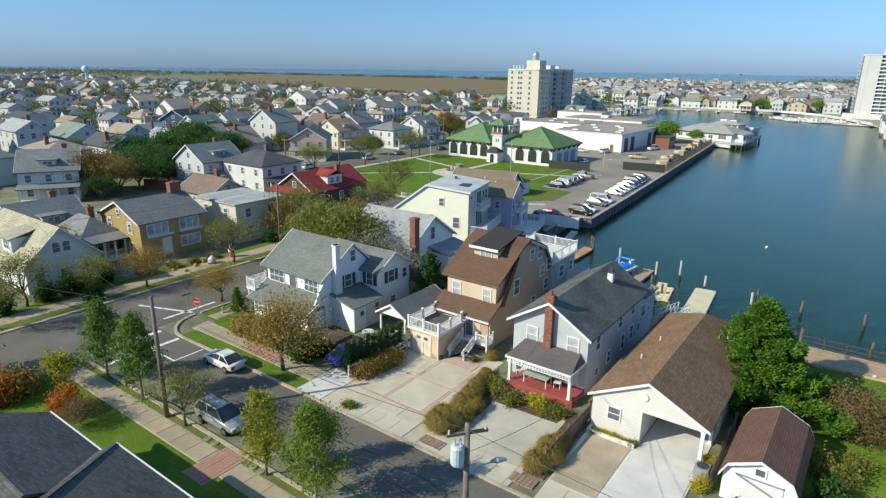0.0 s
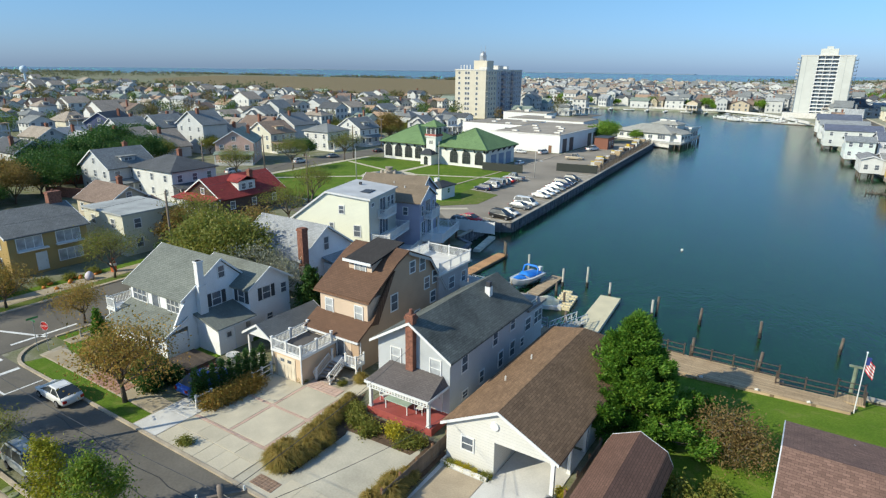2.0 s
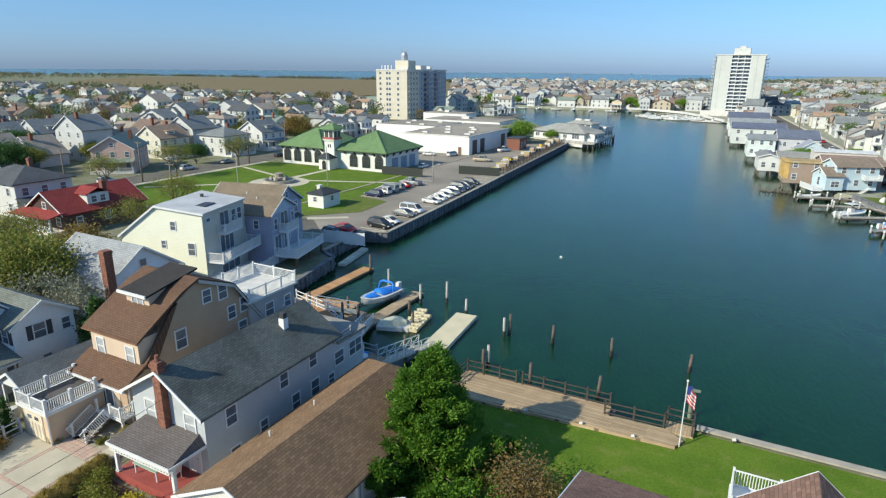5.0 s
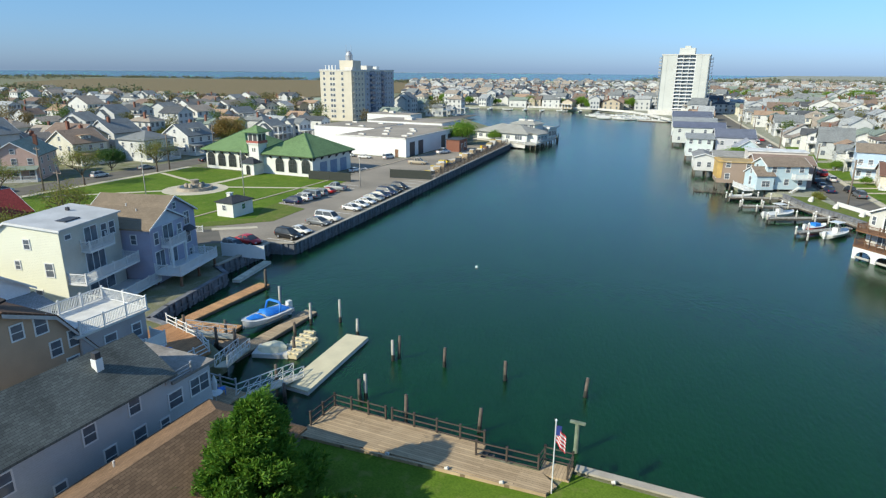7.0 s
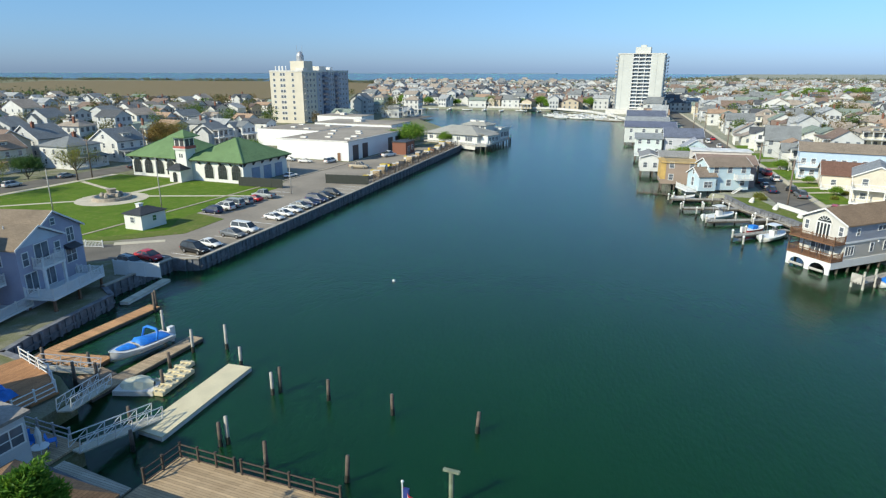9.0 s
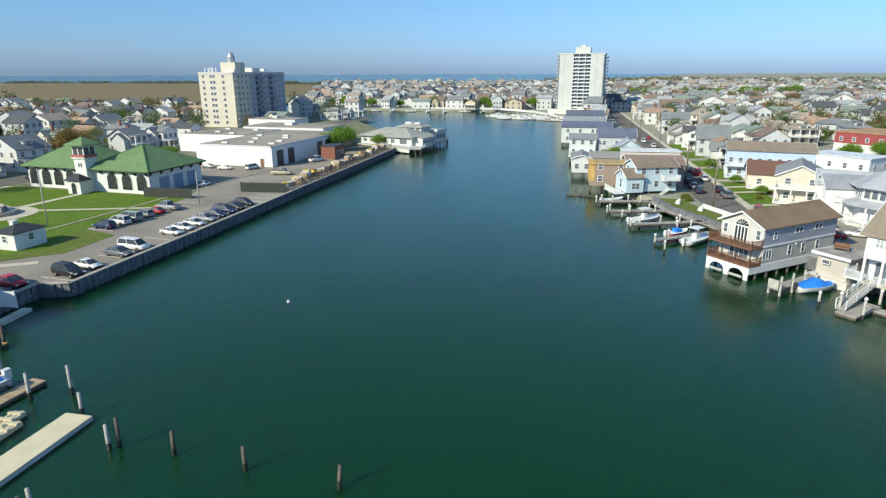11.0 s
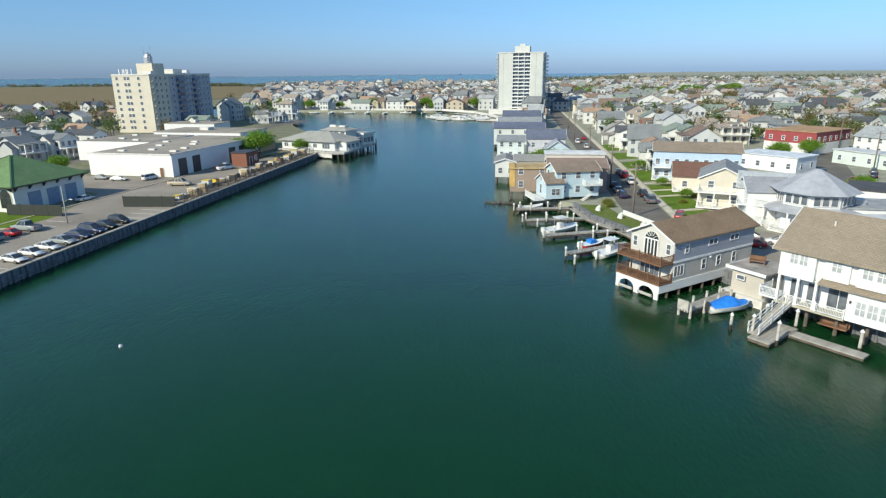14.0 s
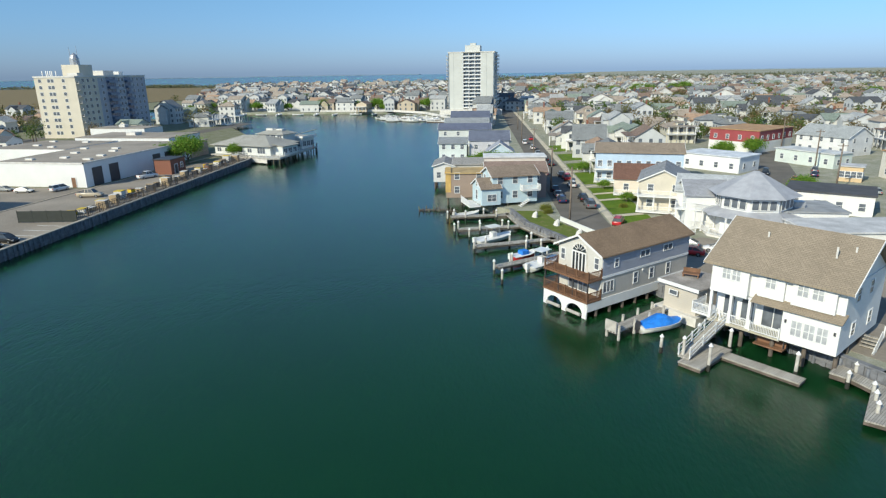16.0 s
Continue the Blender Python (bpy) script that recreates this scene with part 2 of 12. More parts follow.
L_reed = leafy("ornamental_grass", (0.3, 0.22, 0.06), (0.48, 0.34, 0.1), (0.2, 0.22, 0.05))
L_gold = leafy("golden_shrub", (0.464, 0.377, 0.029), (0.580, 0.478, 0.043), (0.290, 0.319, 0.043))
L_grey = leafy("grey_leaves", (0.435, 0.420, 0.319), (0.290, 0.290, 0.203), (0.580, 0.551, 0.435))

R_GREY = (0.19, 0.2, 0.2)
R_DARK = (0.075, 0.08, 0.088)
R_BROWN = (0.19, 0.135, 0.105)
R_TAN = (0.31, 0.26, 0.21)
R_RED = (0.26, 0.035, 0.03)
R_ORANGE = (0.34, 0.23, 0.155)

# ---- building helpers ----
def to_mesh(name, verts, faces, material, smooth=False):
    me = bpy.data.meshes.new(name)
    me.from_pydata(verts, [], faces)
    for m in material if isinstance(material, (list, tuple)) else [material]:
        me.materials.append(m)
    if smooth:
        me.shade_smooth()
    return me


def part(name, me, parent, label="", at=None):
    """One mesh object under a thing or a part."""
    ob = new(name, me)
    ob.parent = parent
    if at is not None:
        ob.matrix_basis = at
    return tagged(ob, label)


def thing(name, label, category, m=None, group="", kind=""):
    ob = new(name)
    ob.empty_display_size = 0.3
    if m is not None:
        ob.matrix_basis = m
    return tagged(ob, label, category, group, kind)


class Shape:
    """Collects boxes, prisms, tubes and lathes into one mesh."""

    def __init__(self):
        self.v, self.f = [], []

    def add(self, verts, faces):
        k = len(self.v)
        self.v += [tuple(p) for p in verts]
        self.f += [tuple(i + k for i in f) for f in faces]
        return self

    def box(self, x0, x1, y0, y1, z0, z1):
        return self.add([(x0, y0, z0), (x1, y0, z0), (x1, y1, z0), (x0, y1, z0), (x0, y0, z1), (x1, y0, z1), (x1, y1, z1), (x0, y1, z1)],
                        [(3, 2, 1, 0), (4, 5, 6, 7), (0, 1, 5, 4), (1, 2, 6, 5), (2, 3, 7, 6), (3, 0, 4, 7)])

    def bar(self, a, b, w, h=None):
        """A square bar from a to b."""
        a, b, h = Vector(a), Vector(b), h or w
        d = (b - a).normalized()
        s = d.cross(Vector((0, 0, 1)))
        s = s.normalized() if s.length > 1e-4 else Vector((1, 0, 0))
        u = s.cross(d)
        vs = [p + s * i * w / 2 + u * j * h / 2 for p in (a, b) for i, j in ((-1, -1), (1, -1), (1, 1), (-1, 1))]
        return self.add(vs, [(3, 2, 1, 0), (4, 5, 6, 7), (0, 1, 5, 4), (1, 2, 6, 5), (2, 3, 7, 6), (3, 0, 4, 7)])

    def tube(self, pts, radii, n=8):
        k, rings = len(self.v), len(pts)
        pts = [Vector(p) for p in pts]
        for i, p in enumerate(pts):
            d = (pts[min(i + 1, rings - 1)] - pts[max(i - 1, 0)]).normalized()
            s = d.cross(Vector((0.3, 0.9, 0.1))).normalized()
            u = d.cross(s)
            for j in range(n):
                a = 2 * math.pi * j / n
                self.v.append(tuple(p + (s * math.cos(a) + u * math.sin(a)) * radii[i]))
        for i in range(rings - 1):
            for j in range(n):
                a, b = k + i * n + j, k + i * n + (j + 1) % n
                self.f.append((a, b, b + n, a + n))
        self.f.append(tuple(k + j for j in reversed(range(n))))
        self.f.append(tuple(k + (rings - 1) * n + j for j in range(n)))
        return self

    def prism(self, profile, axis, lo, hi):
        """A closed outline (a, z) drawn out along x or y from lo to hi; a runs along the other axis."""
        n = len(profile)
        vs = []
        for t in (lo, hi):
            for a, z in profile:
                vs.append((t, a, z) if axis == "x" else (a, t, z))
        fs = [tuple(range(n)), tuple(reversed(range(n, 2 * n)))] + [((i + 1) % n, i, n + i, n + (i + 1) % n) for i in range(n)]
        area = sum(profile[i][0] * profile[(i + 1) % n][1] - profile[(i + 1) % n][0] * profile[i][1] for i in range(n))
        if (area > 0) == (axis == "x"):
            fs = [tuple(reversed(f)) for f in fs]
        return self.add(vs, fs)

    def sheet(self, outline, z0, z1):
        """A flat polygon (x, y) with thickness."""
        n = len(outline)
        area = sum(outline[i][0] * outline[(i + 1) % n][1] - outline[(i + 1) % n][0] * outline[i][1] for i in range(n))
        o = outline if area > 0 else outline[::-1]
        vs = [(x, y, z0) for x, y in o] + [(x, y, z1) for x, y in o]
        fs = [tuple(reversed(range(n))), tuple(range(n, 2 * n))] + [(i, (i + 1) % n, n + (i + 1) % n, n + i) for i in range(n)]
        return self.add(vs, fs)

    def mesh(self, name, material, smooth=False):
        return to_mesh(name, self.v, self.f, material, smooth)


def roof_line(points, thick=0.16):
    """The outline of a roof skin that lies on a line of (a, z) points."""
    return list(points) + [(a, z + thick) for a, z in reversed(points)]


TURNS = {"S": 0, "E": 90, "N": 180, "W": 270}
CACHE = {}


def keep(key, make):
    if key not in CACHE:
        CACHE[key] = make()
    return CACHE[key]


def lattice(xs, zs, y0, y1):
    """One connected frame of bars: solid between cuts 0-1, 2-3, 4-5 ... across and up, open elsewhere."""
    nx, nz = len(xs), len(zs)
    s = Shape()
    vs = [(x, y, z) for y in (y0, y1) for z in zs for x in xs]
    full = lambda i, j: 0 <= i < nx - 1 and 0 <= j < nz - 1 and (i % 2 == 0 or j % 2 == 0)
    at = lambda i, j, k: k * nx * nz + j * nx + i
    fs = []
    for i in range(nx - 1):
        for j in range(nz - 1):
            if not full(i, j):
                continue
            fs += [(at(i, j, 0), at(i + 1, j, 0), at(i + 1, j + 1, 0), at(i, j + 1, 0)), (at(i, j, 1), at(i, j + 1, 1), at(i + 1, j + 1, 1), at(i + 1, j, 1))]
            if not full(i - 1, j):
                fs.append((at(i, j, 0), at(i, j + 1, 0), at(i, j + 1, 1), at(i, j, 1)))
            if not full(i + 1, j):
                fs.append((at(i + 1, j, 0), at(i + 1, j, 1), at(i + 1, j + 1, 1), at(i + 1, j + 1, 0)))
            if not full(i, j - 1):
                fs.append((at(i, j, 0), at(i, j, 1), at(i + 1, j, 1), at(i + 1, j, 0)))
            if not full(i, j + 1):
                fs.append((at(i, j + 1, 0), at(i + 1, j + 1, 0), at(i + 1, j + 1, 1), at(i, j + 1, 1)))
    return s.add(vs, fs)


def frame_mesh(w, h, mid, trim, cols=1):
    e, xs, zs = 0.09, [], []
    for i in range(1, cols):
        x = -w / 2 + w * i / cols
        xs += [x - 0.035, x + 0.035]
    if mid:
        zs = [h / 2 - 0.025, h / 2 + 0.025]
    return lattice([-w / 2 - e, -w / 2] + xs + [w / 2, w / 2 + e], [-e, 0] + zs + [h, h + e], -0.06, 0.0).mesh("window_frame", trim)


def window(house, side, along, z, pos, w=0.8, h=1.3, mid=True, cols=1, trim=None, pane=None, shutters=None, name="window"):
    """A framed window on a wall. along: the place on the wall's own axis; pos: the wall's plane."""
    trim, pane = trim or M_trim, pane or M_pane
    x, y = (along, pos) if side in "SN" else (pos, along)
    at = pose(x, y, z, 0, 0, TURNS[side])
    fr = part(name, keep(("frame", w, h, mid, cols, trim.name), lambda: frame_mesh(w, h, mid, trim, cols)), house, at=at)
    part("pane", keep(("pane", w, h, pane.name), lambda: Shape().box(-w / 2, w / 2, -0.025, 0.01, 0, h).mesh("pane", pane)), fr)
    if shutters:
        me = keep(("shutter", h, shutters.name), lambda: Shape().box(-0.2, 0.2, -0.06, 0, 0, h).box(-0.15, 0.15, -0.075, -0.06, 0.08, h / 2 - 0.04).box(-0.15, 0.15, -0.075, -0.06, h / 2 + 0.04, h - 0.08).mesh("shutter", shutters))
        for k in (-1, 1):
            part("shutter", me, fr, "dark shutter", pose(k * (w / 2 + 0.31), 0, 0))
    return fr


def door(house, side, along, z, pos, w=0.9, h=2.03, colour=None, label="", glazed=False):
    colour = colour or M_trim
    x, y = (along, pos) if side in "SN" else (pos, along)
    s = Shape().box(-w / 2, w / 2, -0.05, 0, 0, h)
    for i in (0, 1):
        for j in (0, 1):
            xa = -w / 2 + 0.08 + i * w / 2
            s.box(xa, xa + w / 2 - 0.14, -0.065, -0.05, 0.15 + j * h / 2, h / 2 - 0.05 + j * h / 2)
    d = part("door", s.mesh("door", colour), house, label, pose(x, y, z, 0, 0, TURNS[side]))
    part("door_frame", keep(("dframe", w, h), lambda: Shape().box(-w / 2 - 0.1, -w / 2, -0.08, 0, 0, h + 0.1).box(w / 2, w / 2 + 0.1, -0.08, 0, 0, h + 0.1).box(-w / 2, w / 2, -0.08, 0, h, h + 0.1).mesh("door_frame", M_trim)), d)
    if glazed:
        part("pane", Shape().box(-w / 2 + 0.12, w / 2 - 0.12, -0.075, -0.052, 0.2, h - 0.15).mesh("pane", M_pane), d)
    else:
        part("handle", keep("handle", lambda: Shape().box(0, 0.05, -0.12, -0.05, 0.98, 1.06).mesh("handle", M_grey)), d, at=pose(w / 2 - 0.14, 0, 0))
    return d


def glass_door(house, side, along, z, pos, w=1.8, h=2.05, leaves=2):
    return window(house, side, along, z, pos, w, h, False, leaves, name="sliding_door")


def rail_mesh(length, h, colour, step=0.13, panel=False):
    if panel:
        return Shape().box(0, length, -0.025, 0.025, 0.08, h).mesh("railing", colour)
    n = max(2, int(length / step)) if step else 1
    xs, zs = [0.0, 0.04], [0.08, 0.14]
    for i in range(1, n):
        xs += [length * i / n - 0.018, length * i / n + 0.018]
    if not step:
        zs += [h * 0.5 - 0.04, h * 0.5 + 0.04]
    return lattice(xs + [length - 0.04, length], zs + [h - 0.07, h], -0.025, 0.025).mesh("railing", colour)


def railing(owner, pts, z=None, h=0.95, colour=None, step=0.13, every=2.0, post=0.1, panel=False):
    """Rails with balusters between posts along a line of points; each span and each post is a part."""
    colour = colour or M_trim
    pts = [Vector((p[0], p[1], z if len(p) < 3 else p[2])) for p in pts]
    pm = keep(("post", h, post, colour.name), lambda: Shape().box(-post / 2, post / 2, -post / 2, post / 2, 0, h + 0.08).box(-post * 0.65, post * 0.65, -post * 0.65, post * 0.65, h + 0.08, h + 0.12).mesh("post", colour))
    part("post", pm, owner, at=Matrix.Translation(pts[0]))
    for a, b in zip(pts, pts[1:]):
        d = b - a
        n = max(1, round(d.length / every))
        flat = math.hypot(d.x, d.y)
        yaw, tilt = math.degrees(math.atan2(d.y, d.x)), -math.degrees(math.atan2(d.z, flat))
        seg = round(d.length / n, 2)
        me = keep(("rail", seg, h, colour.name, step, panel), lambda: rail_mesh(seg, h, colour, step, panel))
        for i in range(n):
            p = a + d * (i / n)
            part("railing", me, owner, at=pose(*p, 0, tilt, yaw))
            part("post", pm, owner, at=Matrix.Translation(a + d * ((i + 1) / n)))


def post_mesh(w, h, colour):
    return keep(("col", w, h, colour.name), lambda: Shape().box(-w / 2, w / 2, -w / 2, w / 2, 0, h).box(-w * 0.7, w * 0.7, -w * 0.7, w * 0.7, 0, 0.1).box(-w * 0.7, w * 0.7, -w * 0.7, w * 0.7, h - 0.12, h).mesh("post", colour))


def walls(house, profile, axis, lo, hi, material, label="", name="wall"):
    return part(name, Shape().prism(profile, axis, lo, hi).mesh(name, material), house, label)


def roof(house, line, axis, lo, hi, material, thick=0.16, label="", fascia=True, name="roof"):
    """A roof skin along a line of points, with a pale edge board at both ends and under the eaves."""
    r = part(name, Shape().prism(roof_line(line, thick), axis, lo, hi).mesh(name, material), house, label)
    if fascia:
        low = [(a, z - 0.04) for a, z in line]
        for t0, t1 in ((lo - 0.03, lo + 0.03), (hi - 0.03, hi + 0.03)):
            part("fascia", Shape().prism(roof_line(low, thick + 0.05), axis, t0, t1).mesh("fascia", M_trim), r)
    return r


def gable(a0, a1, ze, zr, over=0.35):
    """The line of a plain gable roof over a0..a1 with its eaves drawn out."""
    m = (a0 + a1) / 2
    k = (zr - ze) / (m - a0)
    return [(a0 - over, ze - over * k), (m, zr), (a1 + over, ze - over * k)]


def gable_wall(a0, a1, ze, zr, z0=0.0):
    return [(a0, z0), (a1, z0), (a1, ze), ((a0 + a1) / 2, zr), (a0, ze)]


def box_wall(a0, a1, ze, z0=0.0):
    return [(a0, z0), (a1, z0), (a1, ze), (a0, ze)]


def hip_mesh(x0, x1, y0, y1, ze, zr, over, material, thick=0.14, flat=0.0):
    """A hipped roof with its own thickness; flat: half length of the ridge along the longer side is kept automatically."""
    x0, x1, y0, y1 = x0 - over, x1 + over, y0 - over, y1 + over
    w, d = x1 - x0, y1 - y0
    cx, cy = (x0 + x1) / 2, (y0 + y1) / 2
    if w >= d:
        r = [(x0 + d / 2 - 0.01, cy), (x1 - d / 2 + 0.01, cy)]
        fs = [(0, 1, 5, 4), (1, 2, 5), (2, 3, 4, 5), (3, 0, 4)]
    else:
        r = [(cx, y0 + w / 2 - 0.01), (cx, y1 - w / 2 + 0.01)]
        fs = [(0, 1, 4), (1, 2, 5, 4), (2, 3, 5), (3, 0, 4, 5)]
    top = [(x0, y0, ze + thick), (x1, y0, ze + thick), (x1, y1, ze + thick), (x0, y1, ze + thick)] + [(a, b, zr + thick) for a, b in r]
    bot = [(x0, y0, ze), (x1, y0, ze), (x1, y1, ze), (x0, y1, ze)]
    vs = top + bot
    fs = fs + [(9, 8, 7, 6)] + [(6 + i, 6 + (i + 1) % 4, (i + 1) % 4, i) for i in range(4)]
    return to_mesh("roof", vs, fs, material)


def chimney(house, x, y, z0, z1, w=0.6, d=0.6, material=None):
    s = Shape().box(x - w / 2, x + w / 2, y - d / 2, y + d / 2, z0, z1).box(x - w / 2 - 0.07, x + w / 2 + 0.07, y - d / 2 - 0.07, y + d / 2 + 0.07, z1 - 0.28, z1 - 0.12)
    s.tube([(x, y, z1), (x, y, z1 + 0.25)], [0.13, 0.11], 8)
    return part("chimney", s.mesh("chimney", material or M_brick), house)


# ---- plants ----
def leaf_cloud(rng, centres, spread, count, size, flat=1.0):
    """Small four-cornered leaves strewn round the given centres."""
    c = np.array(centres)[rng.integers(0, len(centres), count)]
    sp = np.array(spread)[:, None] if np.ndim(spread) else spread
    p = c + rng.normal(0, 1, (count, 3)) * (sp[rng.integers(0, len(sp), count)] if np.ndim(spread) else sp) * np.array([1, 1, flat])
    u = rng.normal(0, 1, (count, 3))
    u /= np.linalg.norm(u, axis=1)[:, None]
    w = np.cross(u, rng.normal(0, 1, (count, 3)))
    w /= np.linalg.norm(w, axis=1)[:, None]
    s = size * rng.uniform(0.6, 1.3, (count, 1))
    quad = np.stack([p - u * s, p - w * s * 0.55, p + u * s, p + w * s * 0.55], 1).reshape(-1, 3)
    idx = np.arange(count * 4).reshape(-1, 4)
    return quad, idx


def cloud_mesh(name, quad, idx, material):
    me = bpy.data.meshes.new(name)
    me.vertices.add(len(quad))
    me.vertices.foreach_set("co", quad.astype(np.float32).ravel())
    me.loops.add(idx.size)
    me.loops.foreach_set("vertex_index", idx.astype(np.int32).ravel())
    me.polygons.add(len(idx))
    me.polygons.foreach_set("loop_start", np.arange(0, idx.size, 4, dtype=np.int32))
    me.materials.append(material)
    me.update(calc_edges=True)
    return me


def limbs(rng, h, trunk, r, spread, levels=3, fork=4, lean=0.0):
    """A tapered trunk that forks again and again; returns the wood's Shape and the tips."""
    s, tips = Shape(), []

    def grow(p, d, length, rad, level):
        mid = p + d * length * 0.5 + Vector(rng.normal(0, 0.05 * length, 3))
        end = p + d * length + Vector(rng.normal(0, 0.05 * length, 3))
        s.tube([p, mid, end], [rad, rad * 0.8, rad * 0.6], 7 if level < 2 else 4)
        if level == levels:
            tips.append(tuple(end))
            tips.append(tuple(mid))
            return
        n = fork if level == 0 else 3
        for i in range(n):
            a = 2 * math.pi * (i + rng.uniform(-0.25, 0.25)) / n
            side = Vector((math.cos(a), math.sin(a), 0))
            nd = (d * rng.uniform(0.5, 1.0) + side * spread * rng.uniform(0.6, 1.1) + Vector((0, 0, 0.15))).normalized()
            grow(p + (end - p) * rng.uniform(0.7, 1.0), nd, length * rng.uniform(0.55, 0.8) if level else (h - trunk) * rng.uniform(0.42, 0.55), rad * 0.55, level + 1)
        if level < 2:
            grow(end, (d + Vector(rng.normal(0, 0.15, 3))).normalized(), length * 0.6 if level else (h - trunk) * 0.45, rad * 0.6, level + 1)

    grow(Vector((0, 0, -0.1)), Vector((lean, 0, 1)).normalized(), trunk, r, 0)
    return s, tips


def tree_proto(name, label, seed, h, trunk, r, spread, leaf, count, size, puff=0.45, bark=None, category="tree"):
    rng = np.random.default_rng(seed)
    s, tips = limbs(rng, h, trunk, r, spread)
    t = thing(name, label, category)
    part("trunk", s.mesh("trunk", bark or M_bark, True), t)
    q, i = leaf_cloud(rng, tips, puff, count, size)
    q[:, 2] = np.maximum(q[:, 2], 0.25)
    part("crown", cloud_mesh("crown", q, i, leaf), t)
    return t


def street_tree_proto(name, label, seed, h, trunk, r, leaf, count, size, boughs=26):
    """A young street tree: a bare stem, a leader and rising boughs with leaves in loose clumps and gaps between."""
    rng = np.random.default_rng(seed)
    s, cs, sp, wt_ = Shape(), [], [], []
    s.tube([(0, 0, -0.1), (0.04, 0.02, trunk), (-0.05, 0.05, h * 0.6), (0, 0, h * 0.97)], [0.1, 0.085, 0.06, 0.015], 8)
    for k in range(boughs):
        f = (k + 0.5) / boughs
        z = trunk + (h - trunk) * f * 0.92
        env = (1 - f) ** 0.62 * (0.6 + 0.4 * min(1.0, f / 0.22))
        a = k * 2.4 + rng.uniform(-0.6, 0.6)
        d = r * env * rng.uniform(0.55, 1.2) + 0.12
        p = Vector((math.cos(a) * d, math.sin(a) * d, z + d * rng.uniform(0.25, 0.7)))
        m = Vector((p.x * 0.55, p.y * 0.55, z + (p.z - z) * 0.35))
        s.tube([(0, 0, z), m, p], [0.035, 0.025, 0.01], 4)
        for q, c in ((0.45, m), (0.75, (m + p) * 0.5), (1.0, p)):
            for _ in range(2):
                cs.append(tuple(c + Vector(rng.normal(0, 0.13, 3))))
                sp.append(rng.uniform(0.1, 0.24) * (0.6 + 0.4 * r))
                wt_.append(rng.uniform(0.15, 1.0) ** 1.5)
    t = thing(name, label, "tree")
    part("trunk", s.mesh("trunk", M_greybark, True), t)
    k = rng.choice(len(cs), count, p=np.array(wt_) / sum(wt_))
    q, i = leaf_cloud(rng, np.zeros((1, 3)), 0.0, count, size)
    q += np.repeat(np.array(cs)[k] + rng.normal(0, 1, (count, 3)) * np.array(sp)[k][:, None], 4, 0)
    part("crown", cloud_mesh("crown", q, i, leaf), t)
    return t


def shrub_proto(name, label, seed, rx, ry, h, leaf, count, size, category="shrub"):
    """A rounded, uneven bush of leaves on a few stems."""
    rng = np.random.default_rng(seed)
    s, cs = Shape(), []
    for k in range(14):
        a, q = rng.uniform(0, 6.28), rng.uniform(0.1, 0.85)
        p = (math.cos(a) * q * rx, math.sin(a) * q * ry, h * rng.uniform(0.45, 0.95) * (1 - 0.45 * q * q))
        s.tube([(p[0] * 0.2, p[1] * 0.2, -0.05), (p[0] * 0.7, p[1] * 0.7, p[2] * 0.6), p], [0.03, 0.02, 0.01], 4)
        cs += [p, (p[0] * 0.95, p[1] * 0.95, p[2] * 0.5)]
    t = thing(name, label, category)
    part("stems", s.mesh("stems", M_bark), t)
    q, i = leaf_cloud(rng, cs, min(rx, ry, h) * 0.3, count, size)
    q[:, 2] = np.maximum(q[:, 2], 0.03)
    part("crown", cloud_mesh("crown", q, i, leaf), t)
    return t


def grass_clump_proto(name, label, seed, r, h, leaf, blades):
    """A mound of long narrow blades that rise from the base and bend outwards."""
    rng = np.random.default_rng(seed)
    a, q = rng.uniform(0, 6.28, blades), np.sqrt(rng.uniform(0, 1, blades))
    out = np.stack([np.cos(a), np.sin(a), np.zeros(blades)], 1)
    side = np.stack([-np.sin(a), np.cos(a), np.zeros(blades)], 1) * rng.uniform(0.012, 0.022, (blades, 1))
    base = out * (q * r * 0.55)[:, None] + rng.normal(0, 0.03, (blades, 3)) * np.array([1, 1, 0])
    top = h * (1.05 - 0.5 * q * q) * rng.uniform(0.45, 1.1, blades)
    mid = base + out * (0.18 * r) + np.stack([0 * a, 0 * a, top], 1)
    mid += rng.normal(0, 0.09, (blades, 3))
    tip = mid + rng.normal(0, 0.1, (blades, 3)) + out * (r * rng.uniform(0.1, 0.5, blades))[:, None] - np.stack([0 * a, 0 * a, top * rng.uniform(0.05, 0.3, blades)], 1)
    quad = np.concatenate([np.stack([base - side, base + side, mid + side, mid - side], 1), np.stack([mid - side, mid + side, tip + side * 0.3, tip - side * 0.3], 1)]).reshape(-1, 3)
    t = thing(name, label, "grass")
    part("crown", cloud_mesh("crown", quad, np.arange(len(quad)).reshape(-1, 4), leaf), t)
    s = Shape()
    for k in range(9):
        s.tube([(0.2 * r * math.cos(k * 0.7), 0.2 * r * math.sin(k * 0.7), -0.03), (0.3 * r * math.cos(k * 0.7), 0.3 * r * math.sin(k * 0.7), h * 0.5)], [0.02, 0.008], 4)
    part("stems", s.mesh("stems", M_bark), t)
    return t


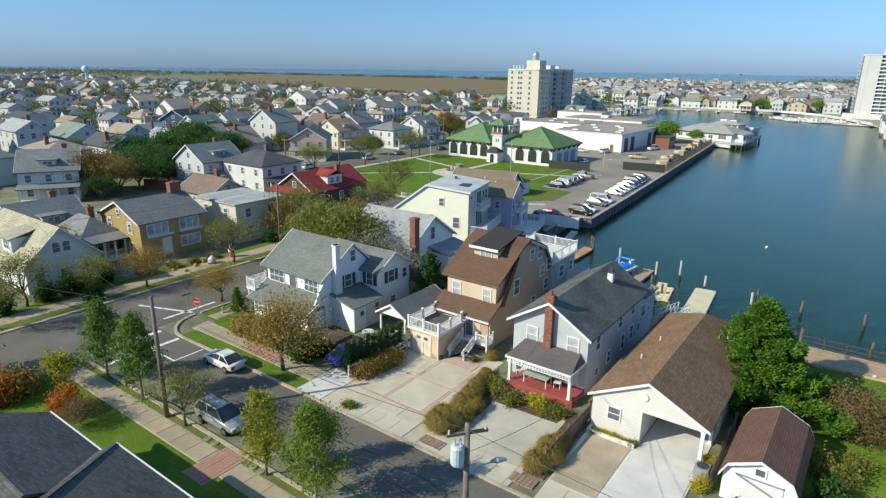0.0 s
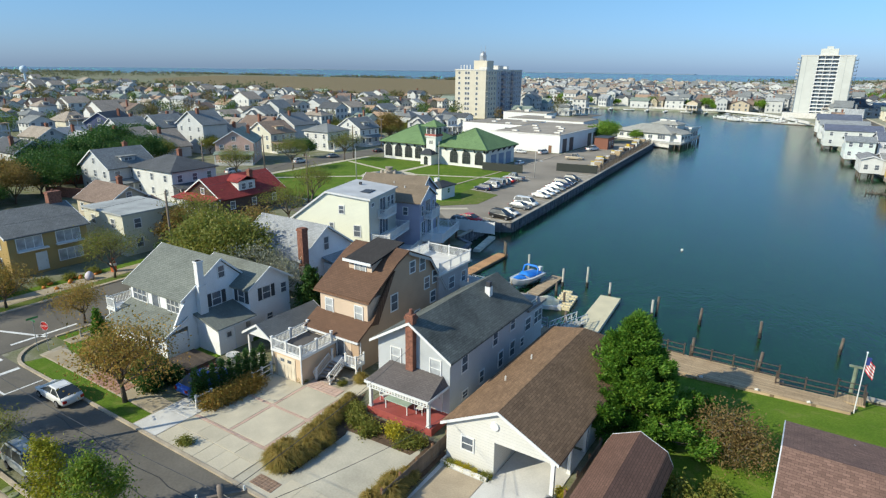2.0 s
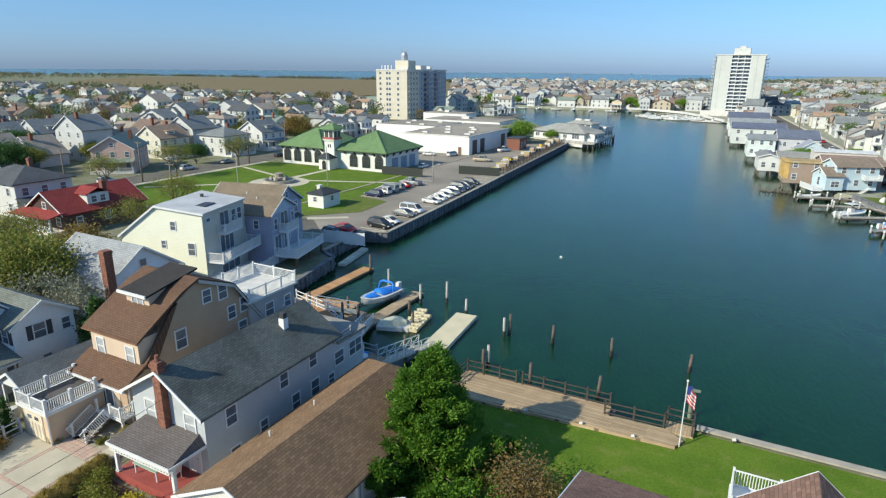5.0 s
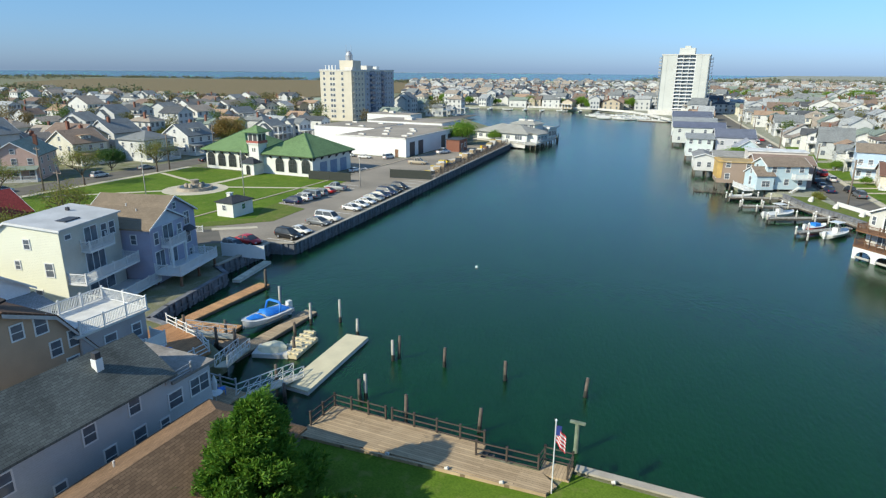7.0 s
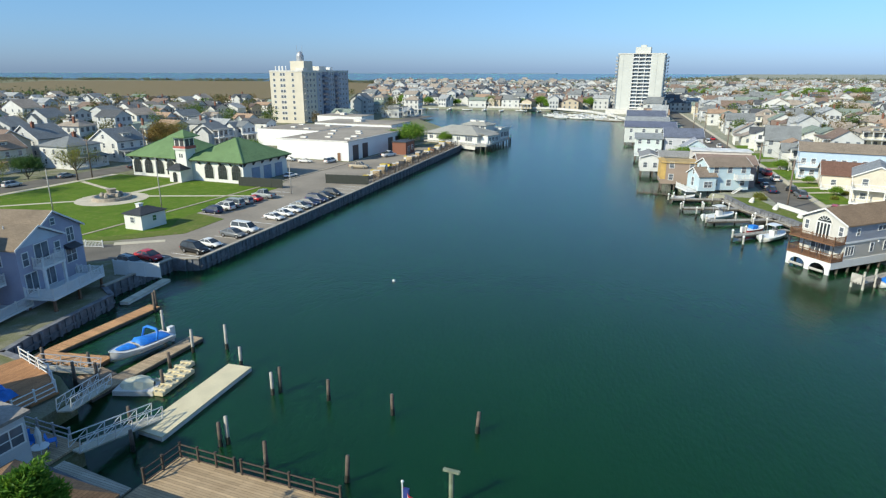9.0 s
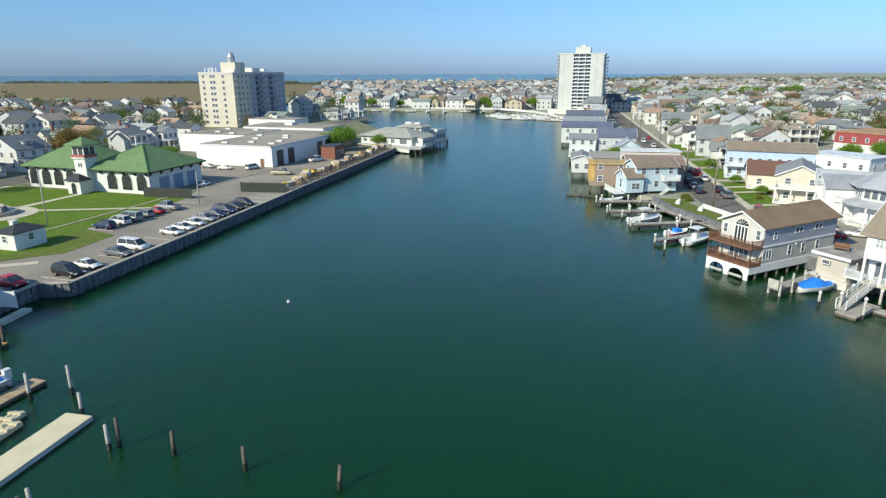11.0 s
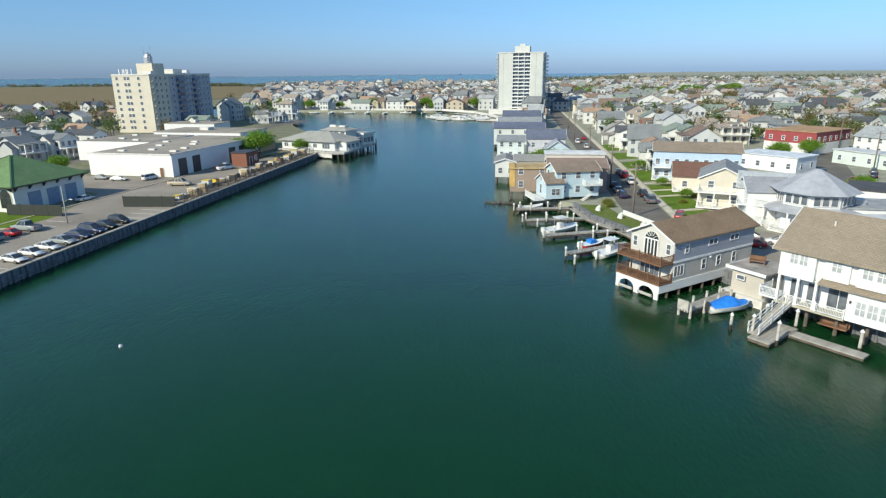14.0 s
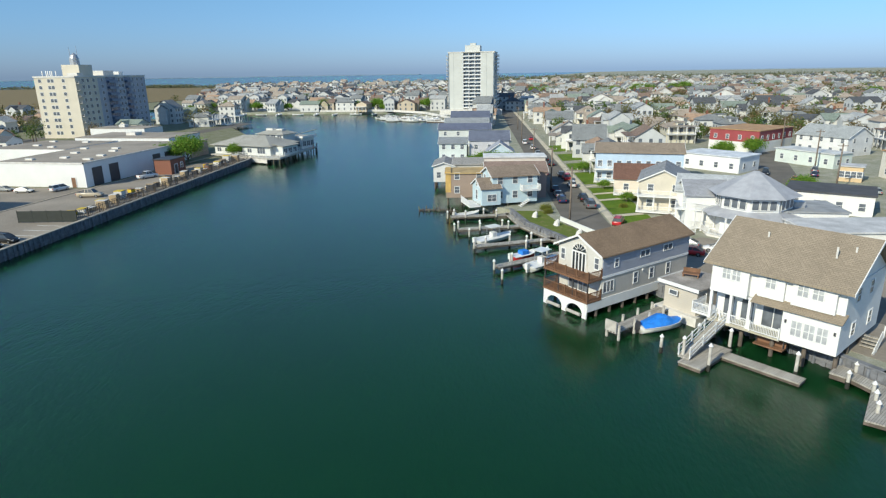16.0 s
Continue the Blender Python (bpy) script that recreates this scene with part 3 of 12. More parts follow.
def conifer_proto(name, label, seed, h, r, leaf, count, size, blunt=0.6, base=0.6, lumps=46, category="evergreen tree", lift=-0.25, rough=0.15):
    """An evergreen: a straight trunk with whorls of boughs whose needles hang in clumps."""
    rng = np.random.default_rng(seed)
    s, cs, sp = Shape(), [], []
    s.tube([(0, 0, -0.1), (0, 0, h * 0.5), (0, 0, h * 0.96)], [r * 0.09, r * 0.06, 0.02], 8)
    for k in range(lumps):
        z = base + (h - base) * (k + 0.5) / lumps
        f = (1 - (z - base) / (h - base)) ** blunt
        a = k * 2.4 + rng.uniform(-0.3, 0.3)
        d = r * f * rng.uniform(0.92 - rough * 1.4, 1.0 + rough)
        p = Vector((math.cos(a) * d, math.sin(a) * d, z + rng.uniform(-0.2, 0.2)))
        s.tube([(0, 0, z - d * max(0.1, lift + 0.35)), p * 0.6 + Vector((0, 0, z * 0.38)), p], [0.05, 0.035, 0.015], 4)
        for q in (0.45, 0.75, 1.0):
            cs.append((p.x * q, p.y * q, p.z - (1 - q) * 0.2))
            sp.append(max(0.12, r * 0.1 * (0.5 + f)))
    cs.append((0, 0, h * 0.97))
    sp.append(0.12)
    t = thing(name, label, category)
    part("trunk", s.mesh("trunk", M_bark), t)
    k = rng.integers(0, len(cs), count)
    c, w = np.array(cs)[k], np.array(sp)[k][:, None]
    q, i = leaf_cloud(rng, np.zeros((1, 3)), 0.0, count, size)
    q += np.repeat(c + rng.normal(0, 1, (count, 3)) * w, 4, 0)
    q[:, 2] = np.maximum(q[:, 2], 0.05)
    part("crown", cloud_mesh("crown", q, i, leaf), t)
    return t


def pine_proto(name, label, seed, h, r, leaf, tufts, needles, lean=(-0.6, 3.0)):
    """A bushy pine: a straight trunk, rising boughs and tufts of long needles that point outwards and up, with gaps between the boughs."""
    rng = np.random.default_rng(seed)
    s, cs, ws = Shape(), [], []
    s.tube([(0, 0, -0.1), (lean[0] * 0.5, lean[1] * 0.5, h * 0.5), (lean[0] * 0.97, lean[1] * 0.97, h * 0.97)], [0.22, 0.14, 0.03], 9)
    n = 74
    for k in range(n):
        f = (k + 0.5) / n
        z = 0.2 + (h - 0.45) * f ** 1.12
        reach = r * (1 - f) ** 0.9 * (0.88 + 0.12 * min(1.0, f / 0.08)) * rng.uniform(0.62, 1.16) + 0.15
        a = k * 2.4 + rng.uniform(-0.35, 0.35)
        out = Vector((math.cos(a), math.sin(a), 0))
        axis = Vector((lean[0] * z / h, lean[1] * z / h, 0))
        tip = axis + out * reach + Vector((0, 0, z + reach * rng.uniform(0.0, 0.2)))
        mid = axis + out * reach * 0.55 + Vector((0, 0, z + reach * 0.02))
        s.tube([axis + Vector((0, 0, z - 0.1)), mid, tip], [0.06, 0.04, 0.012], 5)
        m = max(5, int(tufts / n * (0.35 + 1.3 * reach / r)))
        side = Vector((-out.y, out.x, 0))
        for _ in range(m):
            q = rng.uniform(0.12, 1.0) ** 0.72
            base = mid * (1 - q) + tip * q if q > 0.5 else axis * (1 - q * 2) + mid * (q * 2)
            if q <= 0.5:
                base.z = z
            c = base + side * rng.normal(0, 0.42) * (1.25 - q * 0.6) + Vector((0, 0, rng.normal(0.05, 0.13)))
            cs.append(tuple(c))
            ws.append(tuple((out * 0.75 + Vector((0, 0, 0.55)) + side * rng.normal(0, 0.5)).normalized()))
    for _ in range(14):
        cs.append((lean[0] + rng.normal(0, 0.12), lean[1] + rng.normal(0, 0.12), h - rng.uniform(0, 0.7)))
        ws.append((0, 0, 1))
    t = thing(name, label, "evergreen tree")
    part("trunk", s.mesh("trunk", M_bark, True), t)
    cs, ws = np.repeat(np.array(cs), needles, 0), np.repeat(np.array(ws), needles, 0)
    N = len(cs)
    u = ws + rng.normal(0, 0.55, (N, 3))
    u /= np.linalg.norm(u, axis=1)[:, None]
    w = np.cross(u, rng.normal(0, 1, (N, 3)))
    w /= np.linalg.norm(w, axis=1)[:, None]
    p = cs + rng.normal(0, 0.11, (N, 3))
    L = rng.uniform(0.2, 0.4, (N, 1))
    quad = np.stack([p - w * 0.035, p + u * L * 0.5 - w * 0.05, p + u * L, p + u * L * 0.5 + w * 0.05], 1).reshape(-1, 3)
    quad[:, 2] = np.maximum(quad[:, 2], 0.05)
    part("crown", cloud_mesh("crown", quad, np.arange(N * 4).reshape(-1, 4), leaf), t)
    return t


class Stock:
    """Builds a thing the first time and copies it afterwards."""

    def __init__(self):
        self.made = {}

    def put(self, key, make, m, label="", group=""):
        if key not in self.made:
            ob = make()
            ob.matrix_basis = m @ ob.matrix_basis
            self.made[key] = ob
        else:
            ob = copy_thing(self.made[key], m)
        return tagged(ob, label, "", group)


STOCK = Stock()

# ---- ground, water, streets ----
WATER = -1.3
tagged(new("water", Shape().sheet([(-4900, -4900), (4900, -4900), (4900, 4900), (-4900, 4900)], -6, WATER).mesh("water", M_water)),
       "calm dark green bay water with fine ripples", "water", kind="structure")

SHORE_NEAR = [(400, 54.7), (14.3, 54.7), (14.2, 53.9), (-3.2, 53.9), (-3.4, 50.2), (-9.4, 50.6), (-9.6, 53.2), (-15.2, 53.6), (-15.5, 57.3), (-19.6, 59.2), (-24.6, 59.9),
              (-27.9, 60.2), (-28.9, 63.2), (-30.9, 73.6), (-33.6, 75.0), (-34.4, 85.6), (-31.2, 86.8)]
SHORE_LOT = [(-31.2, 86.8), (-32.7, 108.0), (-40.9, 208.5), (-44, 222), (-58, 227), (-64, 262), (-108, 322), (-172, 359), (-240, 372), (-215, 520), (-300, 660), (-400, 820), (-720, 1150), (-1500, 1120), (-1950, 900), (-2500, 700)]
SHORE_FAR = [(-189, 404), (-118, 409), (-75, 411), (-50, 413), (-27, 392), (-12, 366), (3, 340), (4, 289), (12.5, 230), (19.5, 190), (25, 163), (32.9, 156.4), (36.0, 147.4), (41.2, 139.6), (47, 127), (53.5, 117.5), (56.5, 113), (64, 103),
             (74, 92), (400, 60)]
near = SHORE_NEAR + SHORE_LOT[1:] + [(-4800, 500), (-4800, -4800), (4800, -4800), (4800, 54.7)]
far = SHORE_FAR + [(4800, 60), (4800, 4800), (420, 4800), (-60, 1750), (-640, 1150), (-390, 810), (-290, 650), (-205, 520)]
tagged(new("ground", Shape().sheet(near, -5, -0.02).mesh("ground", M_soil)), "sandy town ground with sparse grass between the houses", "ground", kind="structure")
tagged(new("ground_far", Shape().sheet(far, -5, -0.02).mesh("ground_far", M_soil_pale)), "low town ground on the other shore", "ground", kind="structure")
marsh = [(-300, 378), (-300, 560), (-250, 640), (-300, 800), (-430, 990), (-640, 1130), (-900, 1130), (-1250, 960), (-1000, 640), (-640, 430)]
tagged(new("marsh", Shape().sheet(marsh, -0.02, 0.3).mesh("marsh", M_marsh)), "flat rust-brown salt marsh beyond the town", "marsh", kind="structure")
# blue-grey base colour paints distance haze onto the wooded far shore
tagged(new("distant_shore", Shape().sheet([(-4700, 3300), (-2500, 4300), (-900, 4700), (-900, 4780), (-4780, 4780)], -2, 3.0).sheet([(700, 4690), (4700, 4300), (4700, 4780), (700, 4780)], -2, 5.0).mesh("distant_shore", plain("hazed_land", (0.2, 0.27, 0.36), 0.95, 0.2, 0.01, 0.1, 0))),
       "thin strip of distant wooded shore in a haze-blue colour", "backdrop", kind="structure")


def flat(name, outline, z, material, label, category, thick=0.06):
    return tagged(new(name, Shape().sheet(outline, z - thick, z).mesh(name, material)), label, category, kind="structure")


def rect(x0, x1, y0, y1):
    return [(x0, y0), (x1, y0), (x1, y1), (x0, y1)]


# front street, cross street, lawns
flat("road", [(-300, 15.9), (-300, 22.7), (-300, 22.7), (120, 22.7), (120, 15.9)][1:], 0.0, M_asphalt, "worn grey asphalt street with patches and faint cracks", "road")
flat("road_cross", rect(-55.4, -46.2, -120, 66), 0.004, M_asphalt, "wide grey asphalt cross street", "road")
flat("road_lawn_south", [(-112, 73.5), (-55.4, 73.5), (-40, 84), (-42, 92), (-60, 80.5), (-112, 80.5)], 0.002, M_asphalt, "grey asphalt street beside the green", "road")
flat("road_lawn_west", rect(-106, -98, 60, 330), 0.006, M_asphalt, "grey asphalt street past the green", "road")
for i, x in enumerate((-152, -202, -252, -302, -352, -402)):
    flat("road_town", rect(x - 4, x + 4, -120, 340), 0.006, M_asphalt, "grey asphalt town street", "road")
for i, y in enumerate((170, 250)):
    flat("road_town_cross", rect(-405, -106, y - 4, y + 4), 0.002, M_asphalt, "grey asphalt town street", "road")
flat("verge_south", rect(-45.0, 60, 15.1, 15.6), 0.02, M_grass_dry, "narrow worn grass verge between kerb and pavement", "grass")
flat("verge_north", [(-43.2, 23.0), (-27.6, 23.0), (-27.6, 24.4), (-42.6, 24.6)], 0.02, M_grass, "green grass strip along the kerb", "grass")
flat("lawn_south", rect(-44.5, 60, -6, 13.55), 0.015, M_grass, "shaded green front lawn", "lawn")
flat("lawn_corner", [(-44.6, 27), (-44.6, 43), (-31, 43), (-31, 26.2), (-42, 26.2)], 0.012, M_grass, "small green lawn round the white house", "lawn")
flat("lawn_waterside", [(0.2, 30), (60, 30), (60, 54.3), (14, 54.3), (13.2, 51.6), (-2.9, 50.9), (0.2, 44)], 0.02, M_grass, "bright green mown lawn behind the bulkhead", "lawn")
flat("lawn_west", [(-61, -40), (-59.6, -40), (-59.6, 60), (-61, 60)], 0.02, M_grass, "grass strip along the cross street", "grass")
flat("verge_west", rect(-57.4, -55.9, -40, 70), 0.02, M_grass_dry, "grass verge beside the cross street", "grass")
flat("verge_east", rect(-45.8, -44.8, 27, 70), 0.02, M_grass, "grass verge beside the cross street", "grass")

# kerbs as real steps
for name, r in (("kerb_south", rect(-45.0, 120, 15.6, 15.85)), ("kerb_north", rect(-42.5, 120, 22.72, 22.95)), ("kerb_west", rect(-55.9, -55.45, -100, 300)), ("kerb_east", rect(-46.15, -45.9, 27, 73)),
                ("kerb_east_south", rect(-46.15, -45.9, -60, 12.5))):
    tagged(new(name, Shape().sheet(r, -0.05, 0.11).mesh(name, M_kerb)), "low pale concrete kerb", "kerb", kind="structure")
s = Shape()
for i in range(10):
    a0, a1 = math.pi / 2 * i / 10, math.pi / 2 * (i + 1) / 10
    ring = [(-42.5 - r * math.sin(a), 26.4 - r * math.cos(a)) for r, a in ((3.68, a0), (3.68, a1), (3.42, a1), (3.42, a0))]
    s.sheet(ring, -0.05, 0.11)
tagged(new("kerb_corner", s.mesh("kerb_corner", M_kerb)), "rounded concrete corner kerb", "kerb", kind="structure")
# painted lines at the crossing
s = Shape()
s.sheet(rect(-45.4, -44.9, 16.2, 22.4), 0.0, 0.012).sheet(rect(-42.6, -42.2, 16.2, 22.5), 0.0, 0.012).sheet(rect(-42.2, -38.9, 19.9, 20.05), 0.0, 0.012).sheet(rect(-47.6, -47.3, 24, 29.5), 0.0, 0.012)
s.sheet([(-52.6, 24.2), (-46.8, 26.4), (-46.8, 26.7), (-52.6, 24.5)], 0.0, 0.012).sheet(rect(-38.9, -38.76, 19.9, 22.6), 0.0, 0.012)
tagged(new("road_marking", s.mesh("road_marking", M_paint)), "worn white stop and crossing lines", "road marking", kind="structure")
s = Shape()
for x0, x1, y in ((-40, -29, 18.3), (-33, -12, 20.6), (-20, 20, 17.4), (-30, -8, 19.2)):
    for k in range(int((x1 - x0) / 1.2)):
        xa = x0 + k * 1.2
        ya = y + 0.12 * math.sin(xa * 1.7)
        yb = y + 0.12 * math.sin((xa + 1.2) * 1.7)
        s.sheet([(xa, ya), (xa + 1.2, yb), (xa + 1.2, yb + 0.05), (xa, ya + 0.05)], 0.0, 0.007)
tagged(new("road_seam", s.mesh("road_seam", plain("tar", (0.03, 0.03, 0.03), 0.6, 0.2, 3, 20, 0))), "dark tar seams across the asphalt", "road seam", kind="structure")

# bulkheads: plank walls with caps and piles
def bulkhead(name, pts, top, label, pale=True):
    b = thing(name, label, "bulkhead", kind="structure")
    for (ax, ay), (bx, by) in zip(pts, pts[1:]):
        d = Vector((bx - ax, by - ay, 0))
        yaw, L = math.degrees(math.atan2(d.y, d.x)), d.length
        sh = Shape().box(0, L, -0.14, 0.06, -3.5, top)
        for i in range(int(L / 0.95)):
            sh.box(0.2 + i * 0.95, 0.66 + i * 0.95, -0.25, -0.142, -3.4, top - 0.02)
        part("sheeting", sh.mesh("sheeting", M_bulk), b, at=pose(ax, ay, 0, 0, 0, yaw))
        part("cap", Shape().box(-0.1, L + 0.1, -0.3, 0.25, top, top + 0.14).mesh("cap", M_bulkcap if pale else M_bulk), b, at=pose(ax, ay, 0, 0, 0, yaw))
        part("waler", Shape().box(0, L, -0.33, -0.255, -0.85, -0.65).mesh("waler", M_bulk), b, at=pose(ax, ay, 0, 0, 0, yaw))
        n = max(1, int(L / 2.0))
        pm = keep(("bpile", top), lambda: Shape().tube([(0, -0.3, -3.2), (0, -0.3, top - 0.05)], [0.16, 0.15], 7).mesh("pile", plain("blue_grey_pile", (0.17, 0.18, 0.2), 0.9, 0.3, 1.2, 14, 0.3)))
        for i in range(n):
            part("pile", pm, b, at=pose(ax, ay, 0, 0, 0, yaw) @ pose(L * (i + 0.5) / n, 0, 0))
    return b


bulkhead("bulkhead_lot", [(-33.6, 75.0), (-34.4, 85.6), (-31.2, 86.8), (-32.7, 108.0), (-40.9, 208.5)], 0.25, "long grey timber seawall with piles along the car park")
bulkhead("bulkhead_corner", [(-24.6, 59.9), (-27.9, 60.2), (-28.9, 63.2), (-30.9, 73.6), (-33.6, 75.0)], 0.05, "old grey timber bulkhead with posts below the houses", False)
bulkhead("bulkhead_lawn", [(14.3, 54.7), (60, 54.7)][::-1], 0.12, "timber bulkhead with a pale cap beside the lawn")
bulkhead("bulkhead_gap", [(-3.4, 50.2), (-9.4, 50.6)], 0.05, "weathered timber bulkhead behind the house", False)
bulkhead("bulkhead_pier", [(-40.9, 208.5), (-44, 222), (-58, 227)], 0.2, "grey timber seawall before the pier")
bulkhead("bulkhead_island", [(32.9, 156.4), (36.0, 147.4), (41.2, 139.6), (47, 127)], 0.1, "curved timber bulkhead round a small grass plot", False)
bulkhead("bulkhead_east", [(47, 127), (53.5, 117.5), (56.5, 113), (64, 103), (74, 92)], 0.1, "timber bulkhead under the waterside houses", False)

# the green, car park
flat("lawn_green", [(-95.5, 82), (-62, 82.3), (-50, 90), (-43.6, 96.6), (-44.2, 105), (-50.6, 107), (-51.6, 131.5), (-95.5, 131.5)], 0.03, M_grass, "large mown green lawn in front of the hall", "lawn")
flat("green_edge", [(-57, 84.5), (-49.5, 89.4), (-42.6, 96.2), (-43.4, 105.6), (-50.8, 107.2), (-50.2, 103), (-46.5, 97)], 0.045, M_grass_dry, "worn sandy grass edge of the green", "grass")
lot = [(-42, 84.5), (-38, 80.6), (-34.6, 80.6), (-34.6, 86.0), (-31.6, 87.0), (-33.0, 108), (-41.2, 208.3), (-46.2, 221.5), (-54, 200), (-56, 168), (-95, 168), (-95, 150), (-60, 150), (-52, 131.5), (-51, 107), (-43.8, 105.3), (-43, 96.4), (-48, 90)]
flat("car_park", lot, 0.012, M_lot, "pale worn asphalt car park along the seawall", "car park")
s = Shape()
for k in range(18):
    y = 88.0 + k * 2.95
    x = -31.6 - (y - 87) * 0.0828
    s.sheet([(x - 5.2, y), (x - 0.6, y), (x - 0.6, y + 0.1), (x - 5.2, y + 0.1)], 0.0, 0.022)
for k in range(8):
    y = 107.5 + k * 2.9
    s.sheet([(-50.5, y), (-45.8, y), (-45.8, y + 0.1), (-50.5, y + 0.1)], 0.0, 0.022)
tagged(new("bay_marking", s.mesh("bay_marking", M_paint)), "faded white parking bay lines", "road marking", kind="structure")
s = Shape()
s.sheet([(-95.4, 80.7), (-62, 81), (-62, 82), (-95.4, 81.8)], 0, 0.06).sheet(rect(-97.2, -95.6, 81, 131), 0, 0.06).sheet([(-75.6, 113.5), (-74, 113.5), (-74.2, 130), (-75.4, 130)], 0, 0.05)
s.sheet([(-51.5, 122), (-51.5, 123), (-72, 114.5), (-71.5, 113.6)], 0, 0.05).sheet([(-95, 121), (-95, 122), (-75.5, 115.5), (-75.9, 114.6)], 0, 0.05)
s.sheet([(-93, 93), (-92.4, 92.3), (-77, 106.5), (-77.8, 107.2)], 0, 0.05).sheet([(-47, 87.8), (-41.8, 91.8), (-42.6, 92.6), (-48, 88.8)], 0, 0.05)
ring = [(-73.5 + 6.2 * math.cos(a * math.pi / 14), 110.5 + 6.2 * math.sin(a * math.pi / 14)) for a in range(28)]
s.sheet(ring, 0, 0.055)
tagged(new("pavement_green", s.mesh("pavement_green", M_concrete)), "pale concrete paths across the green", "pavement", kind="structure")

# right bank
STREET = lambda y: 44.7 - 0.105 * (y - 143)
flat("road_east", [(STREET(136) - 2.6, 136), (STREET(132) + 4.2, 130), (STREET(470) + 3.6, 470), (STREET(470) - 3.6, 470)], 0.01, M_asphalt, "narrow asphalt street between parked cars", "road")
flat("road_east_main", [(62, 118), (70, 112), (119, 300), (117, 430), (109, 430), (111, 300)], 0.008, M_asphalt, "grey asphalt main street behind the houses", "road")
flat("lot_east", [(54, 117), (66, 104), (76, 128), (60, 142), (49, 134)], 0.004, M_lot, "sunlit paved forecourt", "car park")
flat("plot_east", [(33.4, 155.6), (36.2, 147.6), (41.3, 139.9), (46.5, 129.6), (45.4, 139.6), (42.6, 145.4), (40.2, 149.4), (38.0, 156.0)], 0.03, M_grass_dry, "small plot of dry yellowing grass", "lawn")
flat("pavement_east", [(STREET(132) + 4.3, 132), (STREET(132) + 5.6, 131), (STREET(420) + 5, 420), (STREET(420) + 3.7, 420)], 0.07, M_concrete, "pale concrete pavement", "pavement")
for y0, y1 in ((145, 152.6), (154.6, 164.6), (165.8, 170.2), (171.4, 176.6), (181, 195), (199, 209), (214, 226), (232, 246)):
    flat("front_lawn", [(STREET(y0) + 5.8, y0), (STREET(y0) + 11.0, y0 + 2.5), (STREET(y1) + 11.0, y1 + 2.5), (STREET(y1) + 5.8, y1)], 0.06, M_grass, "small green front lawn", "lawn")
for y0 in (152.8, 164.8, 170.4, 178, 196):
    flat("front_path", [(STREET(y0) + 5.6, y0), (STREET(y0) + 10.5, y0 + 2.3), (STREET(y0) + 10.5, y0 + 3.4), (STREET(y0) + 5.6, y0 + 1.1)], 0.075, M_concrete, "narrow pale concrete front path", "pavement")

